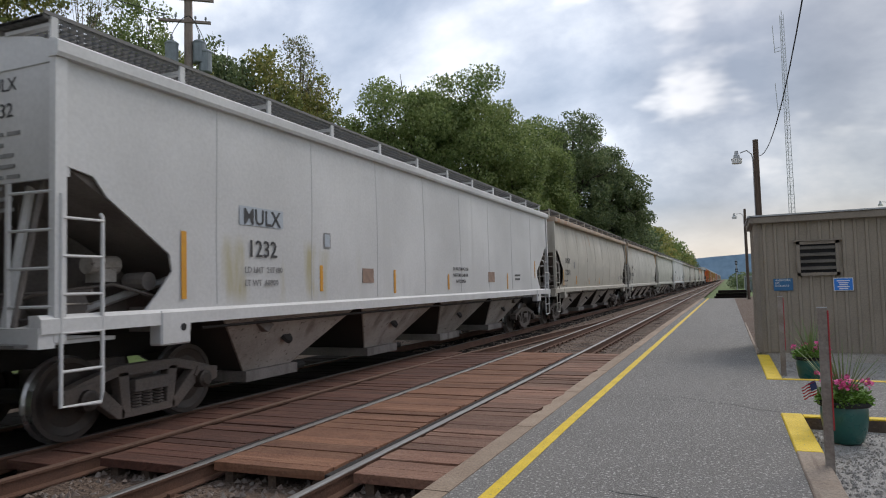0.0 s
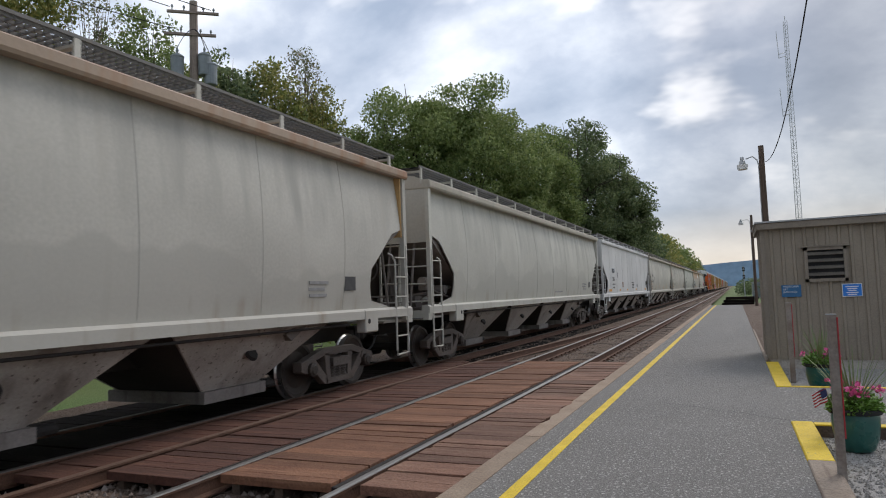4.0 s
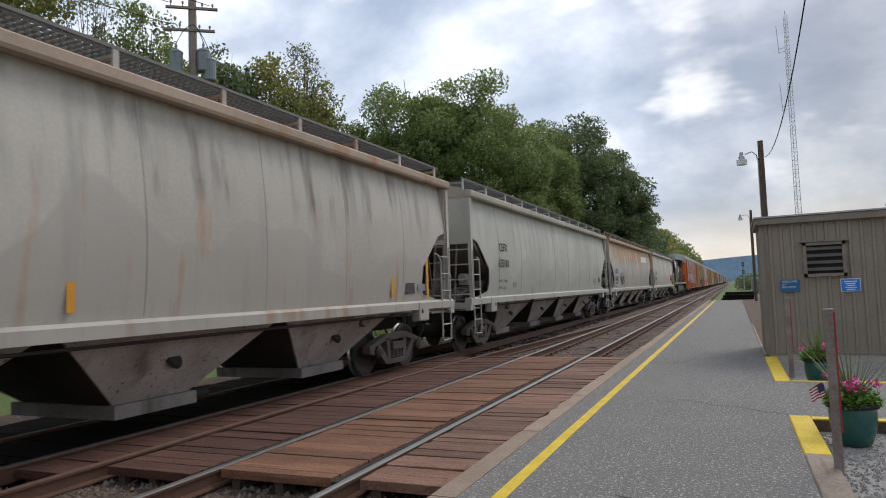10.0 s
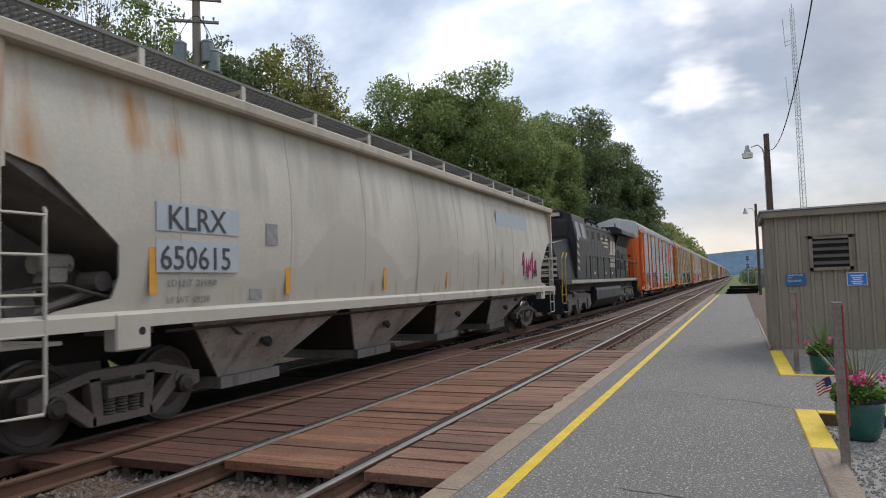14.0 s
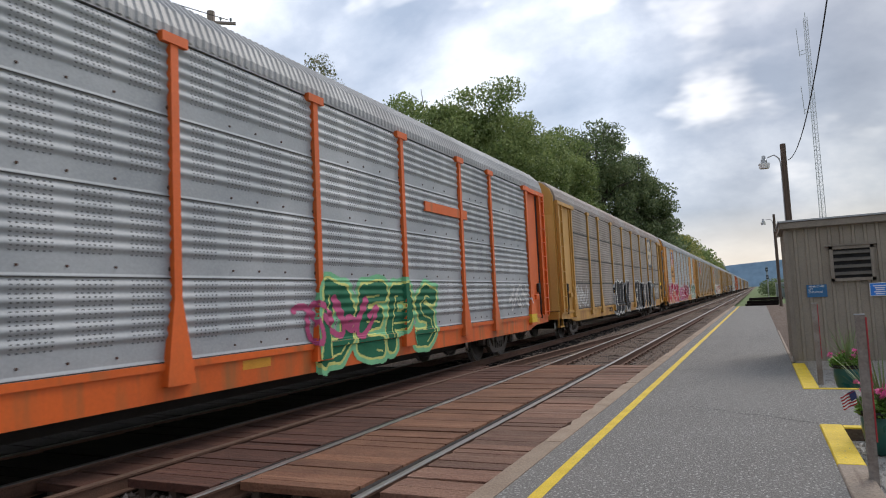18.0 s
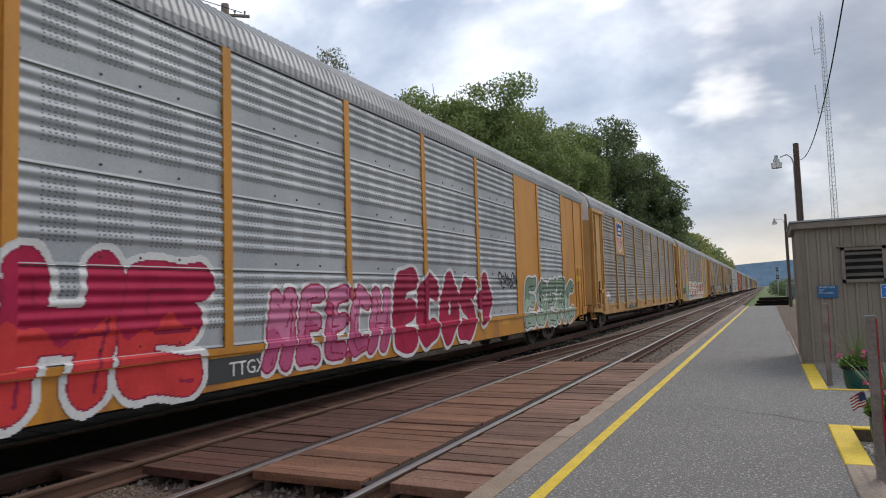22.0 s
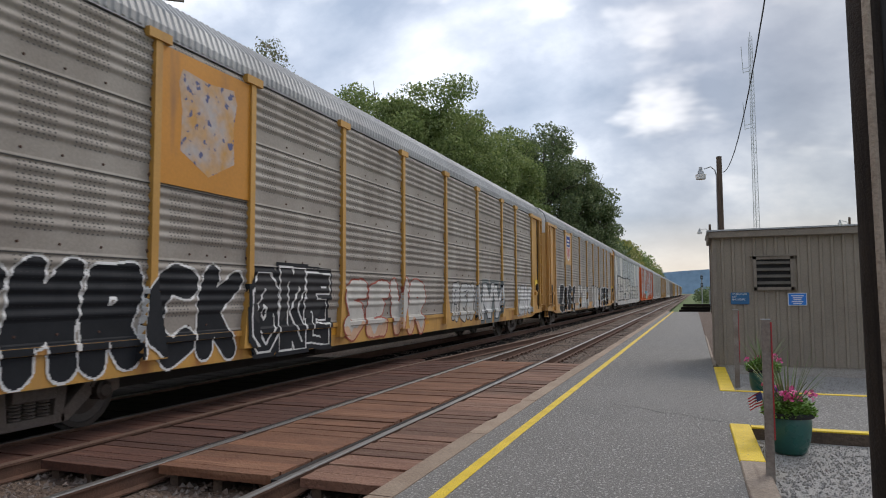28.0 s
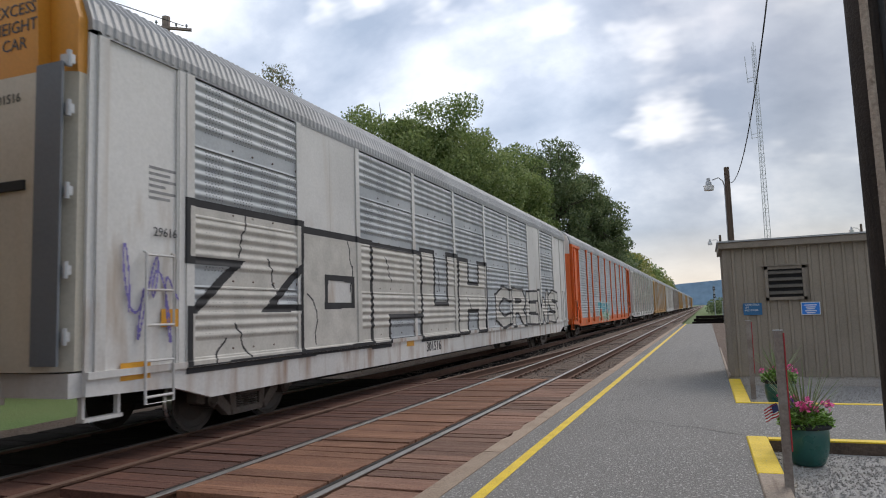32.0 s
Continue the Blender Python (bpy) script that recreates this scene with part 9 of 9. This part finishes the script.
# orange
c = autorack(239.0, "orange car carrier with bright galvanised panels and graffiti", M_ORANGE, M_GALV, M_ROOFG, "post",
             marks=[q for q in rack_marks(L_) if q[0] != "notice"] + [("notice", 26.25, 0.98, 0.5, 0.24, M_YELLOW, 0.11), ("text", 8.4, 0.82, 0.26, "302089", L_), ("end", 0.75, 4.02, 0.17, "302089", L_), ("notice", 1.9, 0.98, 0.5, 0.24, M_YELLOW, 0.02), ("stencil", 1.75, 3.1, 0.3, 0.06, L_, 0.0), ("stripe", 20.5, 3.55, 2.2, 0.2, M_ORANGE, 0.05)])
bars(c, RX - 0.011, 1.75, 2.7, 4, L_)
tag_car(c, "post", [
    let(2.75, 5.9, 0.68, 2.0, "AOLS", 1, [S_CHAR, S_RUST, S_SILVER], "rust brown graffiti with dark outline", w=0.17, edge=0.05, two=0.3),
    let(7.4, 10.5, 0.82, 2.0, "SKUZ>", 2, [S_BLACK, S_RED, S_RED, S_TEAL], "red block graffiti with black and teal outline", w=0.11, edge=0.06, glow=0.06, inner=False, two=0.3),
    scr(15.0, 17.5, 1.0, 1.8, 61, S_PINK, "pink sprayed haze", wd=0.05, loops=6),
    let(15.6, 19.8, 0.66, 2.05, "DEPS", 3, [S_LIMEY, S_DEEP, S_DEEP, S_MINT], "dark green graffiti with pale yellow outline", w=0.16, edge=0.045, glow=0.08),
    scr(1.45, 2.2, 1.2, 1.95, 4, S_WHITE, "small white scrawl"),
    scr(24.2, 26.2, 1.2, 2.0, 5, S_WHITE, "white scrawled tag", wd=0.03, loops=7)])
MOVERS.append((c, 239.0))

c = autorack(268.0, "ochre car carrier with weathered dark panels and graffiti", M_YEL, M_GALVOLD, M_ROOFR, "post", end_top=M_YEL,
             marks=rack_marks(L_, ("text", 9.1, 0.78, 0.27, "300239", L_), ("end", 0.75, 4.0, 0.17, "300239", L_)))
em = emblem_plate(c, 22.23, 3.95, 1.85, 1.72, body_paint("emblem_ground", (0.05, 0.065, 0.085)))
part("emblem_ring", lathe(bmesh.new(), [(0.74, 0), (0.74, 0.006), (0.56, 0.006), (0.56, 0)], 40, pose(RX + 0.041, 22.23, 3.95, 0, 90, 0)), M_CREAM, em)
part("emblem_cross", box(bmesh.new(), RX + 0.041, RX + 0.046, 22.11, 22.35, 3.42, 4.48), M_CREAM, em)
part("emblem_cross", box(bmesh.new(), RX + 0.0465, RX + 0.049, 21.70, 22.76, 3.83, 4.07), M_CREAM, em)
tag_car(c, "post", [
    scr(2.7, 5.0, 1.05, 2.0, 6, S_SILVER, "pale scrawled tag", wd=0.035, loops=8),
    let(9.9, 14.3, 0.62, 2.2, "EMRCK", 7, [S_WHITE, S_BLACK, S_BLACK, S_SILVER], "black bubble graffiti with white outline", w=0.225, edge=0.028, glow=0.05, inner=False, slant=0.05),
    let(15.9, 19.5, 0.64, 2.18, "EMRS", 8, [S_WHITE, S_BLACK, S_BLACK, S_SILVER], "black bubble graffiti with white outline", w=0.22, edge=0.03, glow=0.04, inner=False, slant=0.05),
    let(20.0, 24.0, 0.64, 2.18, "DINIE", 9, [S_WHITE, S_BLACK, S_BLACK, S_SILVER], "black bubble graffiti with white outline", w=0.19, edge=0.03, glow=0.04, inner=False),
    scr(24.2, 25.6, 1.35, 1.85, 10, S_SILVER, "pale scrawled tag", wd=0.025, loops=9)], fine=True)
MOVERS.append((c, 268.0))

c = autorack(297.4, "gold flush-sided car carrier with red graffiti", M_GOLD, M_GALV, M_ROOFG, "flush", end_top=M_GOLD,
             marks=rack_marks(L_, ("text", 1.55, 2.55, 0.16, "697396", L_), ("placard", 1.75, 1.25, 0.4, 0.16, M_YELLOW, 0.016), ("plate", 10.3, 0.79, 3.0, 0.30, S_SLATE0, 0.016), ("boardtext", 10.3, 0.70, 0.25, "TTGX  697396", M_WHITE)))
shield(c, 5.80, 4.05, 1.1, 1.25, RX + 0.0125)
lettering("lettering", "BUILDING", 0.27, S_CHAR, c, pose(RX + 0.0135, 5.79, 2.95, 90, 0, 90), bold=0.003)
lettering("lettering", "AMERICA", 0.27, S_CHAR, c, pose(RX + 0.0135, 5.79, 2.62, 90, 0, 90), bold=0.003)
tag_car(c, "flush", [
    let(1.5, 9.2, 0.60, 2.16, "BUTCHE", 11, [S_BURG, S_CRIM, S_BRIGHT, S_WHITE], "large red graffiti with white outline", w=0.21, edge=0.02, glow=0.08, two=0.5),
    let(10.2, 13.5, 0.66, 1.85, "MEECH", 12, [S_BURG, S_ROSE, S_PINK, S_WHITE], "pink graffiti with white outline", w=0.12, edge=0.03, glow=0.05, dots=3),
    let(13.6, 18.4, 0.60, 2.12, "ECOS>", 13, [S_BURG, S_BURG, S_CRIM, S_WHITE], "burgundy graffiti with white outline", w=0.20, edge=0.02, glow=0.07),
    scr(18.9, 20.4, 1.7, 2.2, 62, S_BLACK, "black scrawled tag", wd=0.02, loops=8),
    let(20.9, 26.2, 0.62, 2.1, "ESERC", 15, [S_BLACK, S_GREEN, S_SAGE, S_WHITE], "sage green graffiti with white outline", w=0.17, edge=0.025, glow=0.07, dots=3, two=0.6)])
MOVERS.append((c, 297.4))

c = autorack(326.0, "tan-yellow car carrier with dull panels and shield emblem", M_TAN, M_GALVMID, M_ROOFG, "post", mid=2.858,
             marks=rack_marks(L_, ("end", 0.75, 4.0, 0.17, "986550", L_), ("plate", 8.7, 0.86, 2.9, 0.27, body_paint("dark_number_board", (0.05, 0.06, 0.055)), 0.018)))
lettering("lettering", "TTGX  986550", 0.27, M_CREAM, c, pose(RX + 0.0195, 8.75, 0.77, 90, 0, 90))
emblem_plate(c, 6.15, 4.02, 1.9, 1.55, M_TAN)
shield(c, 6.15, 4.02, 1.25, 1.4, RX + 0.0405)
tag_car(c, "post", [scr(2.9, 3.7, 1.25, 1.55, 16, S_WHITE, "small white smudge", wd=0.04, loops=6)], 2.858)
MOVERS.append((c, 326.0))

c = autorack(354.9, "gold flush-sided car carrier with octagonal emblem", M_YEL, M_GALVMID, M_ROOFG, "flush", end_top=M_YEL,
             marks=rack_marks(L_, ("end", 0.62, 4.05, 0.15, "695717", L_), ("text", 9.5, 0.76, 0.18, "695717", M_WHITE)))
oc = [(0.5 * math.cos(math.radians(22.5 + 45 * i)), 0.5 * math.sin(math.radians(22.5 + 45 * i))) for i in range(8)]
em = part("emblem_octagon", prism(bmesh.new(), [(5.80 + a * 1.35, 3.8 + b * 1.5) for a, b in oc], "x", RX + 0.0125, RX + 0.015), S_WHITE, c, "faded red octagonal emblem")
part("emblem_field", prism(bmesh.new(), [(5.80 + a * 1.22, 3.8 + b * 1.37) for a, b in oc], "x", RX + 0.0152, RX + 0.017), S_EMRED, em)
for i, w in enumerate((0.55, 0.4, 0.75, 0.5)):
    part("emblem_bar", box(bmesh.new(), RX + 0.0172, RX + 0.0185, 5.80 - w / 2, 5.80 + w / 2, 4.10 - i * 0.22, 4.20 - i * 0.22), S_WHITE, em)
tag_car(c, "flush", [
    scr(2.3, 4.5, 1.0, 1.75, 17, S_CHAR, "black scrawled tag", wd=0.03, loops=8),
    let(6.9, 13.6, 0.66, 2.15, "HEMSOR", 18, [S_WHITE, S_PEACH, S_BRICK, S_WHITE], "peach graffiti with white outline", w=0.15, edge=0.06, glow=0.10),
    let(13.6, 20.9, 0.66, 2.1, "GRENDS", 19, [S_WHITE, S_BRICK, S_PEACH, S_WHITE], "red-brown graffiti with white outline", w=0.16, edge=0.06, glow=0.08),
    let(4.7, 6.7, 0.7, 1.9, "RS", 20, [S_LIME, S_LIME, S_TEAL], "patchy mint paint over old tags", w=0.2, edge=0.06)])
MOVERS.append((c, 354.9))

c = autorack(383.6, "ochre car carrier with black bubble graffiti", M_YEL, M_GALVMID, M_ROOFG, "post", mid=2.858,
             marks=rack_marks(L_, ("text", 7.9, 0.78, 0.25, "978242", M_WHITE)))
pl = emblem_plate(c, 6.15, 3.85, 1.9, 1.75, M_GOLD)
part("emblem_ghost", prism(bmesh.new(), [(6.15 + a * 1.2, 3.85 + b * 1.35) for a, b in ((-0.5, 0.36), (-0.44, 0.5), (0, 0.46), (0.44, 0.5), (0.5, 0.36), (0.44, 0.1), (0.46, -0.3), (0, -0.5), (-0.46, -0.3), (-0.44, 0.1))], "x", RX + 0.0402, RX + 0.042), pmat("peeled_emblem", (0.50, 0.27, 0.07), (0.40, 0.42, 0.48), 0.7, scale=2.5, fine=14, mix=0.2, bump=0, rnd=-1, speck=(0.08, 0.09, 0.2), speck_lim=0.6), pl, "peeled ghost of a shield emblem")
tag_car(c, "post", [
    let(2.35, 6.9, 0.66, 1.98, "EMRCK", 21, [S_WHITE, S_BLACK, S_BLACK], "black bubble graffiti with white outline", w=0.17, edge=0.03, inner=False),
    let(7.1, 9.5, 0.7, 2.0, "OKE", 22, [S_WHITE, S_CHAR, S_BLACK, S_BLACK], "dark block graffiti with white outline", w=0.16, edge=0.03, glow=0.08, square=True, slant=0),
    let(9.9, 14.2, 0.66, 1.95, "SEVR", 23, [S_BRICK, S_STONE, S_PEACH], "pale graffiti outlined in red", w=0.20, edge=0.035, inner=False, two=0.2),
    let(16.2, 18.9, 0.8, 1.9, "RENO", 24, [S_CHAR, S_SILVER, S_STONE], "silvery graffiti with dark outline", w=0.15, edge=0.025),
    let(19.0, 21.6, 0.75, 1.95, "NV", 25, [S_BLACK, S_PALE, S_PALE, S_SLATE], "white angular graffiti with black outline", w=0.17, edge=0.04, glow=0.12, slant=0.3, square=True),
    let(23.4, 25.9, 0.78, 1.9, "KMOE", 26, [S_BLACK, S_PALE, S_PALE, S_PALE], "white bubble graffiti with black outline", w=0.13, edge=0.03, glow=0.03, inner=False)], 2.858)
MOVERS.append((c, 383.6))

c = autorack(412.3, "tan-yellow car carrier with shield and white graffiti", M_TAN, M_GALVMID, M_ROOFG, "post", mid=2.858,
             marks=rack_marks(L_, ("end", 0.75, 4.0, 0.17, "994916", L_), ("boardtext", 8.9, 0.72, 0.27, "TTGX  994916", M_WHITE)))
emblem_plate(c, 6.15, 3.95, 1.9, 1.7, M_TAN)
shield(c, 6.15, 4.0, 1.15, 1.4, RX + 0.0405)
tag_car(c, "post", [
    scr(3.3, 3.9, 1.55, 2.0, 27, S_WHITE, "small white tag", wd=0.025, loops=9),
    let(3.5, 8.2, 0.62, 2.08, "EASE", 28, [S_WHITE, S_BLACK, S_BLACK], "black bubble graffiti with white outline", w=0.25, edge=0.04, inner=False),
    let(9.2, 13.4, 0.66, 2.08, "YENAZ", 29, [S_BLACK, S_STONE, S_PALE], "white bubble graffiti with black outline", w=0.18, edge=0.035, inner=False),
    let(14.9, 19.6, 0.60, 2.08, "TEEK", 30, [S_BLACK, S_STONE, S_PALE, S_BLACK], "white bubble graffiti with black outline", w=0.24, edge=0.035, glow=0.03, inner=False),
    let(19.8, 23.4, 0.64, 2.08, "FEPS", 31, [S_WHITE, S_BLACK, S_BLACK, S_WHITE], "black bubble graffiti with white outline", w=0.20, edge=0.028, glow=0.03, inner=False),
    scr(23.2, 25.6, 1.1, 1.7, 32, S_SILVER, "faint pale tag", wd=0.03, loops=8)], 2.858)
MOVERS.append((c, 412.3))

c = autorack(441.5, "white flush-sided car carrier with large block graffiti", M_RACKWHITE, M_GALV, M_ROOFG, "flush", end_top=M_GOLD, end_low=M_BEIGEEND,
             marks=[("reflector", 1.9, 1.62, 0.42, 0.22, Y, 0.016), ("reflector", 1.3, 1.02, 0.45, 0.2, Y, 0.014), ("reflector", 4.4, 0.98, 0.4, 0.12, Y, 0.014), ("reflector", 9.2, 0.92, 0.4, 0.12, Y, 0.014), ("text", 10.6, 0.68, 0.32, "301516", L_), ("text", 1.75, 2.62, 0.16, "29616", L_), ("end", 0.62, 4.05, 0.15, "301516", L_)])
lettering("lettering", "EXCESS\nHEIGHT\nCAR", 0.2, L_, c, pose(0.72, 0.333, 5.05, 90, 0, 0))
bars(c, RX - 0.011, 1.75, 3.45, 6, F_)
CRACKS = [(3.4, 3.1, -1.9, 0.7), (3.9, 2.5, -1.2, 0.5), (3.1, 1.55, -1.0, 0.7), (2.6, 1.0, 0.9, 0.45), (6.4, 3.0, -1.3, 0.6), (6.6, 2.5, -1.8, 0.5), (5.0, 2.0, -0.8, 0.4), (5.3, 1.7, -1.7, 0.6), (8.0, 2.8, -1.1, 0.6), (11.0, 2.7, -1.4, 0.6), (13.2, 2.0, -0.7, 0.6)]
slab = dict(square=True, slant=0.0, loose=0.012, inner=False, two=-1.0)
tag_car(c, "flush", [
    (2.1, 4.9, 0.9, 3.3, cracked(letters(2.12, 4.88, 0.90, 3.24, "Z", 50, w=0.33, edge=0.11, **slab), CRACKS), [S_CHAR, S_STONE], "large cream block graffiti with charcoal edges and cracks"),
    (4.8, 15.0, 0.9, 3.2, cracked(letters(4.80, 15.0, 0.93, 3.12, "094H", 51, w=0.34, edge=0.11, **slab), CRACKS), [S_CHAR, S_STONE], "large cream block graffiti with charcoal edges and cracks"),
    (15.8, 25.7, 0.95, 2.5, letters(15.9, 25.6, 0.98, 2.42, "CREWS", 52, w=0.15, edge=0.08, **slab), [S_CHAR, S_STONE], "cream block graffiti with charcoal edges"),
    scr(1.0, 2.05, 1.2, 2.6, 33, S_PURPLE, "violet scrawled tag", wd=0.014, loops=4)])
MOVERS.append((c, 441.5))

c = autorack(470.4, "orange car carrier farther back in the train", M_ORANGE, M_GALV, M_ROOFG, "post", marks=EXCESS)
tag_car(c, "post", [let(9.0, 14.5, 0.7, 2.0, "TORCH", 40, [S_WHITE, S_TEAL, S_LIME], "teal graffiti with white outline", w=0.2, edge=0.05)])
MOVERS.append((c, 470.4))
for i in range(11):
    s0 = 499.2 + 28.8 * i
    p = (M_RACKWHITE, M_TAN, M_RACKWHITE, M_ROOFR, M_YEL)[i % 5]
    MOVERS.append((autorack(s0, "car carrier far back in the train", p, M_GALVOLD if i % 2 else M_GALVMID, M_ROOFG, "flush" if i % 5 == 2 else "post", far=True), s0))


def motions():
    for ob, s0 in MOVERS:
        walk(ob, travel_rows(s0))


motions()
